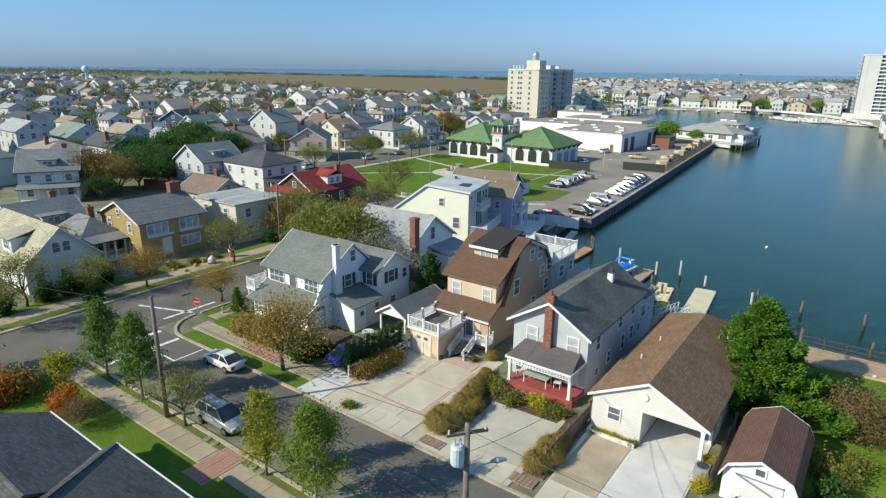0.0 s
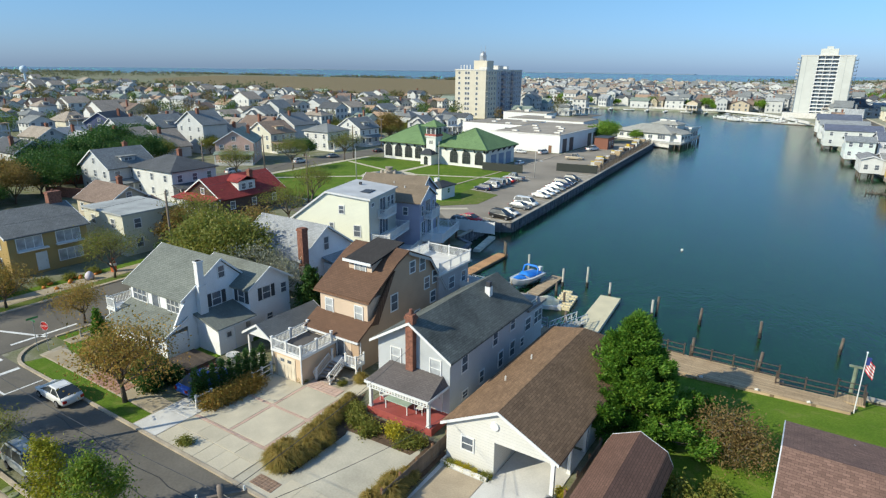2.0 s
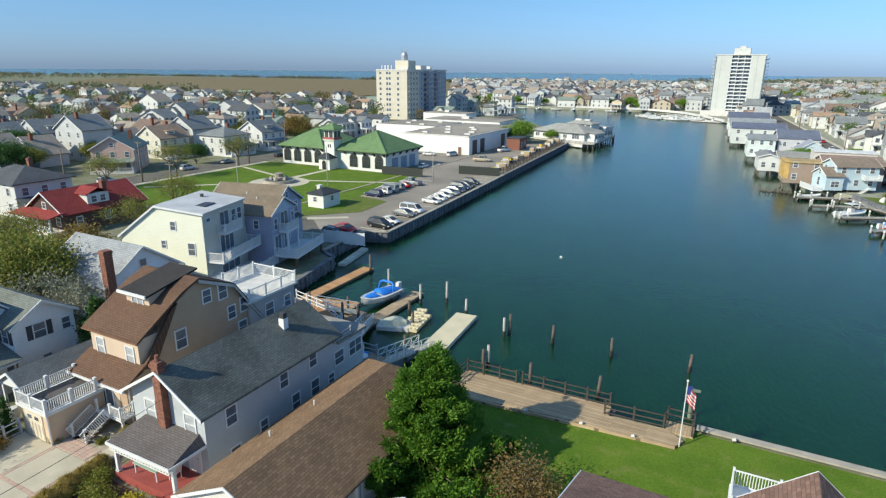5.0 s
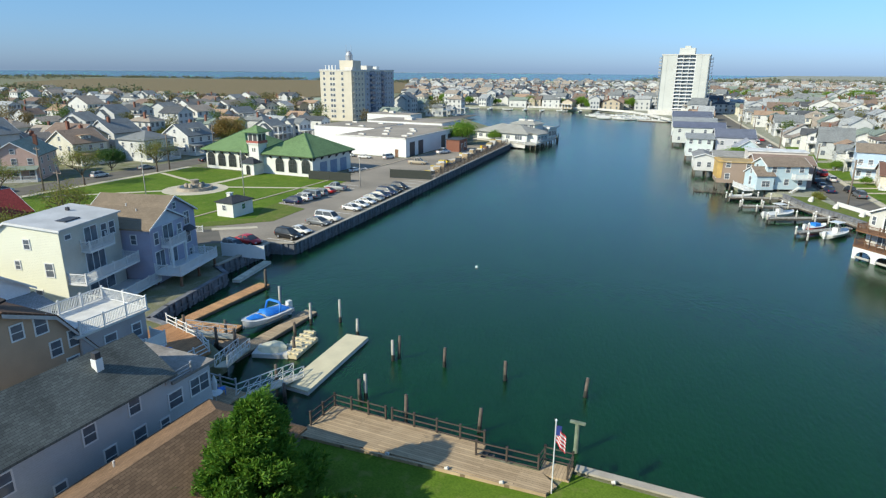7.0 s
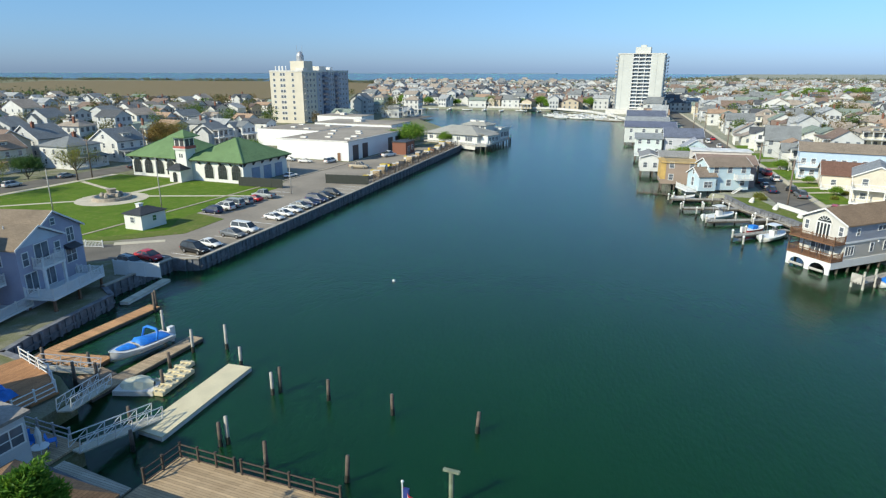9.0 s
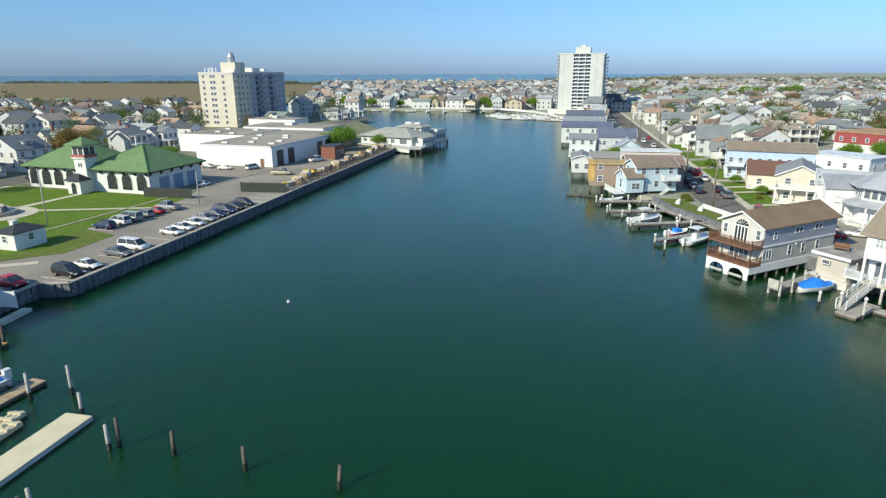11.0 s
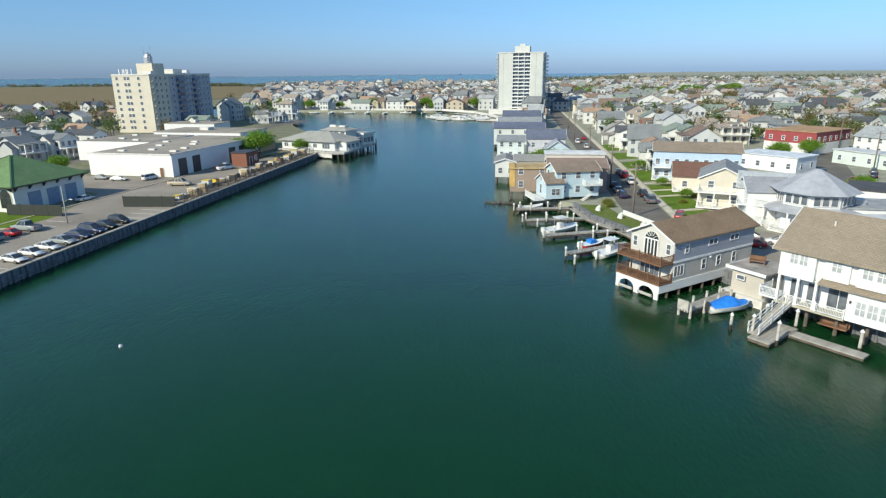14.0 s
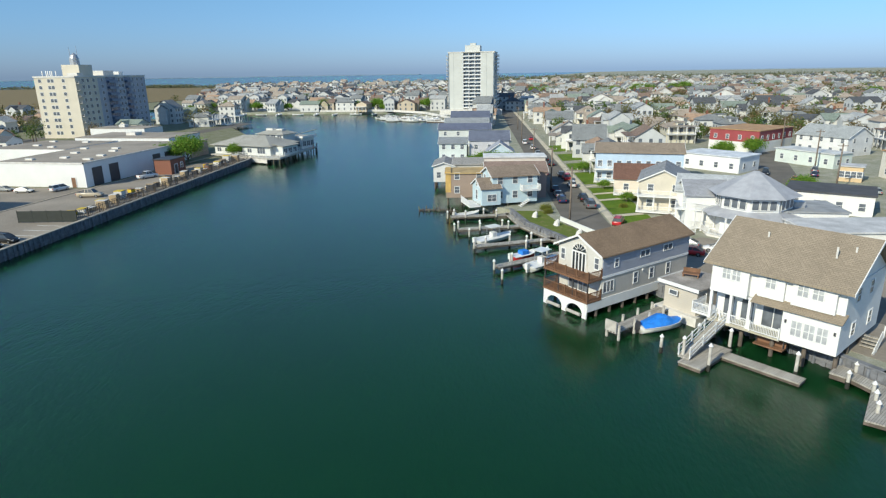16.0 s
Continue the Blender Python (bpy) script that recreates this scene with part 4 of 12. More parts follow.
# ---- houses beside the front street ----
def white_dutch_house():
    h = thing("white_house", "white two-storey house with grey shingle roof and dark shutters", "house", pose(-33.8, 31.9, 0))
    W, R, SH = siding("white_siding", (0.82, 0.83, 0.85)), shingle("grey_green_shingles", (0.2, 0.215, 0.19)), plain("dark_shutter", (0.04, 0.05, 0.06), 0.6)
    walls(h, [(0.0, 0), (7.0, 0), (7.0, 3.0), (6.5, 4.55), (3.7, 7.1), (0.0, 4.72)], "x", -7.9, 0, W)
    roof(h, [(-0.5, 4.52), (3.7, 7.2), (6.7, 4.55), (7.3, 2.9)], "x", -8.3, 0.18, R, label="grey shingle gambrel roof")
    # porch along the street side with its own roof
    walls(h, box_wall(-2.0, 0.05, 1.9), "x", -7.7, -0.15, W, name="porch_wall")
    roof(h, [(-2.5, 1.85), (0.05, 3.05)], "x", -8.1, 0.2, R, 0.14, name="porch_roof")
    part("flare", Shape().prism([(-1.5, 2.2), (0.12, 2.4), (0.12, 4.55), (-0.5, 3.9)], "x", -0.1, 0.06).mesh("flare", W), h)
    for x in (-7.2, -6.5, -5.8):
        window(h, "S", x, 3.2, 0.0, 0.6, 1.15)
    for x in (-2.3, -1.7, -1.1):
        window(h, "S", x, 3.2, 0.0, 0.5, 1.15)
    window(h, "S", -4.2, 3.1, 0.0, 0.9, 1.1, False)
    for x in (-7.0, -5.6, -4.2, -2.8, -1.2):
        window(h, "S", x, 0.75, -2.0, 1.0, 0.95, cols=2)
    window(h, "E", 3.7, 5.6, 0.0, 0.6, 1.0)
    window(h, "E", 3.0, 3.3, 0.0, 0.85, 1.15, shutters=SH)
    window(h, "E", 1.1, 1.3, 0.0, 0.4, 0.5, False)
    # flue on the gable
    part("chimney", Shape().box(0.02, 0.55, 1.0, 1.75, 0, 5.6).box(0.04, 0.5, 1.1, 1.65, 5.6, 7.75).box(0.0, 0.56, 1.05, 1.7, 7.6, 7.75).mesh("chimney", M_trim), h, "white plastered chimney")
    # cross wing
    walls(h, gable_wall(4.7, 9.3, 4.6, 6.0), "x", -5.0, 2.2, W, name="wing")
    roof(h, gable(4.7, 9.3, 4.6, 6.0, 0.3), "x", -5.2, 2.5, R, name="wing_roof")
    window(h, "E", 6.6, 3.2, 2.2, 0.85, 1.15, shutters=SH)
    window(h, "E", 6.8, 1.1, 2.2, 0.6, 0.6)
    window(h, "S", 1.2, 3.2, 4.7, 0.75, 1.1, shutters=SH)
    window(h, "E", 8.6, 3.2, 2.2, 0.6, 0.9)
    # entry annex with a lean-to roof
    walls(h, [(0, 0), (2.75, 0), (2.75, 2.35), (0, 3.0)], "y", 0.9, 4.3, W, name="annex")
    part("annex_roof", Shape().prism(roof_line([(-0.02, 3.1), (3.05, 2.3)], 0.14), "y", 0.6, 4.68).mesh("annex_roof", R), h)
    part("gutter", Shape().box(2.98, 3.1, 0.6, 4.68, 2.22, 2.36).mesh("gutter", M_trim), h)
    window(h, "E", 3.9, 0.95, 2.75, 0.5, 1.1, pane=M_pane)
    door(h, "E", 3.0, 0.15, 2.75, 0.8, 1.95)
    window(h, "E", 1.9, 1.35, 2.75, 0.45, 0.45, False)
    # small balcony
    part("balcony", Shape().box(-9.0, -7.7, -1.8, 0.6, 2.4, 2.6).mesh("balcony", M_trim), h)
    railing(h, [(-7.8, -1.7), (-8.95, -1.7), (-8.95, 0.5)], 2.6, 0.9)
    for x in (-8.9, -7.9):
        part("post", post_mesh(0.15, 2.4, M_trim), h, at=pose(x, -1.6, 0))
    # low timber platform
    return h


white_dutch_house()
plat = thing("garden_deck", "low weathered timber platform beside the white house", "deck", pose(-33.2, 29.2, 0))
part("decking", Shape().box(0, 2.9, 0, 2.6, 0.35, 0.45).mesh("decking", planks("dark_deck", (0.13, 0.1, 0.08))), plat)
part("skirt", Shape().box(0.05, 2.85, 0.05, 2.55, 0, 0.35).mesh("skirt", M_woodbrown), plat)
part("step", Shape().box(2.9, 3.4, 0.3, 2.3, 0, 0.18).mesh("step", M_brick), plat)
t = thing("round_table", "round pale stone garden table", "table", pose(-29.2, 32.6, 0))
part("tabletop", Shape().tube([(0, 0, 0.68), (0, 0, 0.76)], [0.55, 0.55], 20).mesh("tabletop", M_stone), t)
part("pedestal", Shape().tube([(0, 0, 0), (0, 0, 0.68)], [0.3, 0.2], 10).mesh("pedestal", M_stone), t)


def carport():
    c = thing("carport", "small white carport with a grey shingle gable roof", "carport", pose(-29.3, 34.3, 0))
    R = shingle("grey_green_shingles", R_GREY, True)
    roof(c, gable(0, 3.0, 2.15, 3.05, 0.3), "y", -0.3, 6.2, R)
    part("gable_board", Shape().prism([(0, 2.15), (3.0, 2.15), (1.5, 3.02)], "y", -0.1, 0).mesh("gable_board", M_trim), c)
    for x in (0.1, 2.9):
        for y in (0.05, 3, 6):
            part("post", post_mesh(0.16, 2.15, M_trim), c, at=pose(x, y, 0))
    part("beam", Shape().box(0, 3, -0.08, 0.08, 2.0, 2.15).mesh("beam", M_trim), c)
    part("rear_wall", Shape().box(0, 3, 5.95, 6.05, 0, 2.15).mesh("rear_wall", siding("white_siding", (0.82, 0.83, 0.85))), c)
    return c


carport()


def tan_house():
    h = thing("tan_house", "tan stucco house with a brown shingle gambrel roof and dormer", "house", pose(-24.9, 37.0, 0))
    W, S2 = plain("tan_stucco", (0.43, 0.3, 0.2), 0.85, 0.08, 0.7, 14, 0.15), plain("peach_panel", (0.57, 0.44, 0.33), 0.8, 0.06, 0.7, 12, 0.1)
    R, D = shingle("brown_shingles", (0.16, 0.092, 0.06)), shingle("charcoal_shingles", (0.055, 0.05, 0.048), True)
    side = [(0, 0), (12.2, 0), (12.2, 3.4), (9.6, 7.0), (6.5, 8.35), (4.0, 6.95), (1.4, 3.3), (0, 2.85)]
    walls(h, side, "x", 0.0, 5.35, W)
    part("roof", Shape().prism(roof_line([(1.1, 5.5), (4.9, 7.8), (6.5, 8.42), (9.7, 7.02), (12.4, 3.3)], 0.16), "x", -0.3, 5.62).mesh("roof", R), h, "brown shingle gambrel roof")
    part("rake_board", Shape().prism(roof_line([(6.4, 8.2), (9.62, 6.85), (12.3, 3.2)], 0.26), "x", 5.6, 5.68).mesh("rake_board", plain("grey_rake", (0.45, 0.42, 0.4), 0.7)), h)
    # upper front wall under the big slope
    part("front_wall", Shape().box(0.15, 5.2, 1.35, 4.0, 2.9, 5.6).mesh("front_wall", S2), h)
    part("skirt_roof", Shape().prism(roof_line([(-0.4, 2.75), (1.45, 3.75)], 0.16), "x", -0.35, 5.65).mesh("skirt_roof", R), h)
    part("flare", Shape().prism([(1.3, 3.6), (2.2, 3.4), (4.5, 7.3), (3.9, 6.9)], "x", 5.36, 5.6).mesh("flare", R), h)
    part("gutter", Shape().box(-0.4, 5.66, -0.5, -0.36, 2.68, 2.82).mesh("gutter", M_trim), h)
    part("gutter", Shape().box(-0.3, 5.62, 1.0, 1.1, 5.46, 5.56).mesh("gutter", M_woodbrown), h)
    for x in (1.15, 4.3):
        window(h, "S", x, 3.75, 1.35, 0.75, 1.2, pane=M_pane_lit)
    # shed dormer
    part("dormer", Shape().prism([(3.5, 6.6), (6.0, 8.0), (6.0, 8.3), (3.5, 7.86)], "x", 1.5, 3.95).mesh("dormer", S2), h)
    part("dormer_roof", Shape().prism(roof_line([(3.1, 7.8), (7.6, 8.66)], 0.14), "x", 1.25, 4.2).mesh("dormer_roof", D), h, "charcoal dormer roof")
    part("fascia", Shape().box(1.22, 4.23, 3.0, 3.1, 7.8, 8.02).mesh("fascia", M_trim), h)
    window(h, "S", 2.75, 6.95, 3.5, 1.1, 0.8, False, 2, pane=M_pane_lit)
    # ground floor
    for x in (2.7, 3.5):
        glass_door(h, "S", x, 0.85, 0.0, 0.7, 1.75, 1)
    part("entry_wall", Shape().box(1.9, 4.6, -0.02, 0.0, 0.6, 2.7).mesh("entry_wall", S2), h)
    # east side windows
    for y, z, w, hh in ((4.6, 3.8, 0.85, 1.35), (7.2, 6.4, 0.7, 0.95), (8.7, 6.2, 0.75, 1.15), (9.4, 4.3, 0.7, 1.0), (10.7, 4.5, 0.7, 1.1), (10.4, 2.7, 0.8, 1.0), (7.9, 1.9, 0.7, 0.7), (11.5, 2.6, 0.6, 0.9)):
        window(h, "E", y, z, 5.35, w, hh)
    part("downpipe", Shape().tube([(5.45, 0.1, 0), (5.45, 0.1, 2.6)], [0.05, 0.05], 6).mesh("downpipe", M_trim), h)
    # back block with a roof terrace
    walls(h, box_wall(11.0, 16.3, 5.0), "x", 0.8, 5.6, plain("grey_stucco", (0.42, 0.38, 0.37), 0.85, 0.1, 0.7, 12, 0.1), name="rear_block")
    part("terrace", Shape().box(0.6, 5.85, 10.6, 16.6, 5.0, 5.15).mesh("terrace", plain("terrace_boards", (0.62, 0.6, 0.56), 0.8)), h)
    railing(h, [(5.7, 11.0), (5.7, 16.45), (0.8, 16.45), (0.8, 11.0)], 5.15, 1.0)
    window(h, "E", 15.4, 3.3, 5.6, 0.7, 1.0)
    window(h, "E", 13.2, 3.2, 5.6, 0.9, 1.1)
    part("rear_balcony", Shape().box(5.6, 7.2, 14.8, 16.6, 2.3, 2.45).mesh("rear_balcony", M_trim), h)
    railing(h, [(5.6, 14.85), (7.15, 14.85), (7.15, 16.55), (5.6, 16.55)], 2.45, 1.0, panel=True)
    return h


tan_house()


def garage_box():
    g = thing("garage", "small tan garage with a white-railed roof deck", "garage", pose(-24.9, 33.2, 0))
    W = plain("tan_stucco_pale", (0.58, 0.43, 0.3), 0.85, 0.08, 0.7, 14, 0.15)
    walls(g, box_wall(0, 3.7, 2.1), "x", 0, 3.0, W)
    part("deck", Shape().box(-0.15, 3.15, -0.2, 3.75, 2.1, 2.3).mesh("deck", M_trim), g)
    part("deck_floor", Shape().box(0.05, 2.95, 0.0, 3.6, 2.3, 2.33).mesh("deck_floor", plain("dark_mat", (0.1, 0.09, 0.085), 0.9)), g)
    railing(g, [(-0.05, 3.7), (-0.05, -0.1), (3.05, -0.1), (3.05, 3.2)], 2.3, 0.85, every=1.6, post=0.16)
    d = part("garage_door", Shape().box(0.35, 2.3, -0.05, 0.0, 0, 1.85).mesh("garage_door", plain("pale_door", (0.66, 0.58, 0.46), 0.6)), g)
    for i in range(5):
        part("door_panel", Shape().box(0.45 + i * 0.37, 0.75 + i * 0.37, -0.075, -0.05, 0.1, 1.2).mesh("door_panel", plain("pale_door", (0.66, 0.58, 0.46), 0.6)), d)
    for i in range(2):
        part("pane", Shape().box(0.75 + i * 0.75, 1.15 + i * 0.75, -0.07, -0.05, 1.4, 1.65).mesh("pane", M_pane), d)
    part("downpipe", Shape().tube([(3.0, -0.08, 0), (3.0, -0.08, 2.1)], [0.06, 0.06], 6).mesh("downpipe", M_trim), g)
    return g


garage_box()


def entry_stairs():
    st = thing("entry_stairs", "white-railed timber entry stairs with a small landing", "stairs", pose(-21.6, 34.2, 0))
    M = plain("stair_timber", (0.34, 0.28, 0.24), 0.85, 0.2)
    for i in range(6):
        part("step", Shape().box(0.1, 1.5, 0.3 * i, 0.3 * i + 0.32, 0.16 * i + 0.08, 0.16 * i + 0.14).mesh("step", M), st)
    part("landing", Shape().box(0.0, 2.6, 1.8, 2.85, 0.9, 1.02).mesh("landing", M_trim), st)
    for x in (0.1, 1.5):
        part("stringer", Shape().prism([(0, 0), (0.3, 0), (2.0, 0.9), (1.8, 1.0)], "y", 0, 0.01).mesh("stringer", M_trim), st)
        railing(st, [(x, 0.05, 0.1), (x, 1.85, 1.0)], h=0.85, every=2.2, post=0.13)
    railing(st, [(1.55, 1.85), (2.55, 1.85), (2.55, 2.8)], 1.0, 0.85, every=2)
    for x in (0.1, 2.5):
        part("post", post_mesh(0.14, 0.95, M_trim), st, at=pose(x, 1.95, 0))
    return st


entry_stairs()


def grey_house():
    h = thing("grey_house", "pale grey two-storey house with dark shingle roof and brick chimney", "house", pose(-16.1, 35.2, 0))
    W, R, P = siding("pale_grey_siding", (0.5, 0.52, 0.54)), shingle("slate_shingles", (0.15, 0.16, 0.145), True, 0.14, 0.3, 0.55), shingle("porch_shingles", (0.15, 0.13, 0.125))
    walls(h, gable_wall(0, 6.1, 4.75, 6.6), "y", 0, 12.0, W)
    roof(h, gable(0, 6.1, 4.75, 6.62, 0.4), "y", -0.5, 12.25, R, label="dark grey shingle roof with moss", fascia=False)
    part("fascia", Shape().prism(roof_line([(a, z - 0.04) for a, z in gable(0, 6.1, 4.75, 6.62, 0.4)], 0.2), "y", -0.54, -0.48).mesh("fascia", M_trim), h)
    walls(h, box_wall(0.0, 6.1, 3.9), "y", 12.0, 15.2, siding("pale_grey_siding", (0.5, 0.52, 0.54)), name="rear_wing")
    part("flat_roof", Shape().box(-0.2, 6.3, 12.0, 15.5, 3.9, 4.1).mesh("flat_roof", plain("tarred_roofing", (0.27, 0.245, 0.22), 0.9, 0.3, 0.6, 6, 0.2)), h, "worn pale flat roof")
    part("vent_box", Shape().box(3.9, 4.35, 8.6, 9.05, 5.6, 6.75).mesh("vent_box", M_trim), h)
    part("cowl", Shape().box(3.95, 4.3, 8.65, 9.0, 6.75, 7.15).mesh("cowl", M_dark), h)
    # chimney on the street gable
    part("chimney", Shape().box(2.75, 3.35, -0.45, 0.02, 2.6, 7.3).box(2.68, 3.42, -0.52, 0.1, 6.95, 7.15).tube([(3.05, -0.2, 7.3), (3.05, -0.2, 7.65)], [0.14, 0.12], 8).mesh("chimney", M_brick), h, "red brick chimney")
    for x in (1.6, 4.95):
        window(h, "S", x, 3.05, 0.0, 0.8, 1.25, pane=M_pane_lit)
    for y, z, w, hh in ((1.9, 3.0, 0.75, 1.15), (6.4, 3.2, 0.7, 1.0), (9.3, 3.4, 0.7, 1.0), (2.0, 0.9, 0.7, 0.5), (7.4, 1.0, 0.7, 1.2), (9.4, 1.1, 0.8, 1.2), (11.2, 1.2, 0.6, 0.7), (12.2, 2.3, 1.0, 1.0), (14.2, 2.3, 1.5, 1.1), (4.4, 1.0, 0.6, 0.9)):
        window(h, "E", y, z, 6.1, w, hh, cols=2 if w > 1.2 else 1)
    window(h, "N", 3.0, 2.2, 15.2, 2.4, 1.1, False, 3)
    # front porch
    part("porch_floor", Shape().box(0.7, 6.1, -2.2, 0, 0, 0.55).mesh("porch_floor", plain("red_paint", (0.33, 0.075, 0.065), 0.6, 0.15, 1.2, 12, 0.1)), h, "red painted porch floor")
    vs = [(0.75, -2.45, 2.62), (6.0, -2.45, 2.62), (6.0, 0.0, 2.62), (0.75, 0.0, 2.62), (1.1, -0.0, 3.25), (5.6, -0.0, 3.25)]
    part("porch_roof", to_mesh("porch_roof", vs + [(x, y, z - 0.12) for x, y, z in vs[:4]], [(0, 1, 5, 4), (1, 2, 5), (3, 0, 4), (6, 9, 8, 7), (0, 6, 7, 1), (1, 7, 8, 2), (3, 9, 6, 0), (2, 8, 9, 3), (2, 3, 4, 5)], P), h, "grey-brown shingle porch roof")
    part("porch_fascia", Shape().box(0.73, 6.02, -2.51, -2.43, 2.49, 2.65).box(5.98, 6.04, -2.45, 0, 2.49, 2.65).box(0.71, 0.77, -2.45, 0, 2.49, 2.65).mesh("porch_fascia", M_trim), h)
    xs, zs = [], [2.12, 2.18, 2.27, 2.31, 2.4, 2.44]
    for i in range(22):
        xs += [0.85 + i * 0.235, 0.93 + i * 0.235]
    part("fretwork", lattice(xs, zs, -2.39, -2.35).mesh("fretwork", M_trim), h)
    for x in (0.95, 5.8):
        part("post", post_mesh(0.2, 1.95, M_trim), h, at=pose(x, -2.08, 0.55))
    door(h, "S", 5.0, 0.55, 0.0, 0.9, 1.95)
    window(h, "S", 1.6, 0.95, 0.0, 1.3, 1.2, cols=2)
    # roof stair rails at the rear
    railing(h, [(6.2, 11.6), (6.2, 13.6)], 4.1, 0.6, colour=M_grey, step=0)
    return h


grey_house()
fu = thing("porch_table", "glass-topped patio table with a green fringed cover", "table", pose(-13.2, 33.9, 0.55))
part("tabletop", Shape().box(-1.0, 1.0, -0.55, 0.55, 0.68, 0.74).mesh("tabletop", plain("pale_green_top", (0.4, 0.5, 0.42), 0.3)), fu)
for x in (-0.9, 0.9):
    for y in (-0.45, 0.45):
        part("leg", keep("tleg", lambda: Shape().box(-0.03, 0.03, -0.03, 0.03, 0, 0.68).mesh("leg", M_trim)), fu, at=pose(x, y, 0))


def patio_chair(m, colour, label):
    def make():
        c = thing("patio_chair", label, "chair")
        part("seat", Shape().box(-0.25, 0.25, -0.25, 0.25, 0.42, 0.46).mesh("seat", colour), c)
        part("backrest", Shape().prism([(0.22, 0.46), (0.27, 0.46), (0.36, 0.9), (0.31, 0.9)], "x", -0.25, 0.25).mesh("backrest", colour), c)
        for x in (-0.22, 0.22):
            for y in (-0.22, 0.22):
                part("leg", keep(("cleg", colour.name), lambda: Shape().box(-0.02, 0.02, -0.02, 0.02, 0, 0.42).mesh("leg", colour)), c, at=pose(x, y, 0))
        return c
    return STOCK.put(("chair", colour.name), make, m, label, "patio chairs")


for x, y, r in ((-14.8, 34.2, 80), (-11.7, 34.2, -80), (-13.2, 34.8, 0)):
    patio_chair(pose(x, y, 0.55, 0, 0, r), M_trim, "white metal patio chair on the red porch")


def long_garage_house():
    h = thing("ranch_house", "long cream single-storey house with a brown shingle roof and open carport", "house", pose(-8.0, 31.7, 0))
    W, R = siding("cream_siding", (0.66, 0.64, 0.6), 0.2, 0.06), shingle("ranch_shingles", (0.25, 0.155, 0.09), True, 0.15, 0.35)
    L = 15.6
    # closed half and long walls
    part("wall", Shape().prism(gable_wall(0, 7.1, 2.6, 4.35), "y", 5.6, L - 1.95).mesh("wall", W), h)
    part("rear_wall", Shape().box(0, 7.1, L - 1.95, L, 0, 2.45).mesh("rear_wall", W), h)
    part("wall", Shape().box(0, 3.3, 0, 5.6, 0, 2.62).mesh("wall", W), h)
    part("gable_wall", Shape().prism([(0, 2.6), (3.55, 4.35), (7.1, 2.6), (6.9, 2.35), (3.4, 2.35)], "y", -0.03, 0.14).mesh("gable_wall", W), h)
    part("carport_ceiling", Shape().box(3.3, 7.1, 0.14, 5.6, 2.45, 2.58).mesh("carport_ceiling", M_trim), h)
    part("post", post_mesh(0.22, 2.4, M_trim), h, at=pose(6.95, 0.1, 0))
    for y in (2.8, 5.4):
        part("post", post_mesh(0.2, 2.45, M_trim), h, at=pose(6.95, y, 0))
    roof(h, gable(0, 7.1, 2.62, 4.42, 0.3), "y", -0.25, L - 1.9, R, label="brown shingle gable roof", fascia=False)
    part("fascia", Shape().prism(roof_line([(a, z - 0.03) for a, z in gable(0, 7.1, 2.62, 4.42, 0.3)], 0.19), "y", -0.29, -0.23).mesh("fascia", M_trim), h)
    k = 1.8 / 3.55
    e = 2.62 - 0.3 * k
    part("hip", to_mesh("hip", [(-0.3, L - 1.9, e), (7.4, L - 1.9, e), (7.4, L + 1.2, e), (-0.3, L + 1.2, e), (3.55, L - 1.9, 4.42 + 0.16), (-0.3, L - 1.9, e + 0.16), (7.4, L - 1.9, e + 0.16), (7.4, L + 1.2, e + 0.16), (-0.3, L + 1.2, e + 0.16)],
                        [(6, 7, 4), (7, 8, 4), (8, 5, 4), (1, 2, 7, 6), (2, 3, 8, 7), (3, 0, 5, 8), (3, 2, 1, 0)], R), h)
    window(h, "S", 1.5, 1.15, 0.0, 0.75, 0.85)
    part("vent", Shape().tube([(3.3, -0.12, 3.45), (3.3, -0.02, 3.45)], [0.28, 0.28], 12).mesh("vent", M_trim), h)
    part("planter", Shape().box(0.0, 3.2, -0.7, -0.55, 0, 0.25).box(0, 0.12, -0.6, 0, 0, 0.25).box(3.08, 3.2, -0.6, 0, 0, 0.25).mesh("planter", M_stone), h)
    for x, y in ((1.4, 5.0), (1.6, 8.6), (5.6, 12.2)):
        z = 2.62 + k * (x if x < 3.55 else 7.1 - x)
        part("vent_pipe", Shape().tube([(x, y, z), (x, y, z + 0.5)], [0.06, 0.06], 6).mesh("vent_pipe", M_stone), h)
    for y in (7.5, 10.5, 13.4):
        window(h, "W", y, 1.1, 0.0, 0.8, 1.0)
        window(h, "E", y, 1.1, 7.1, 0.8, 1.0)
    return h


long_garage_house()


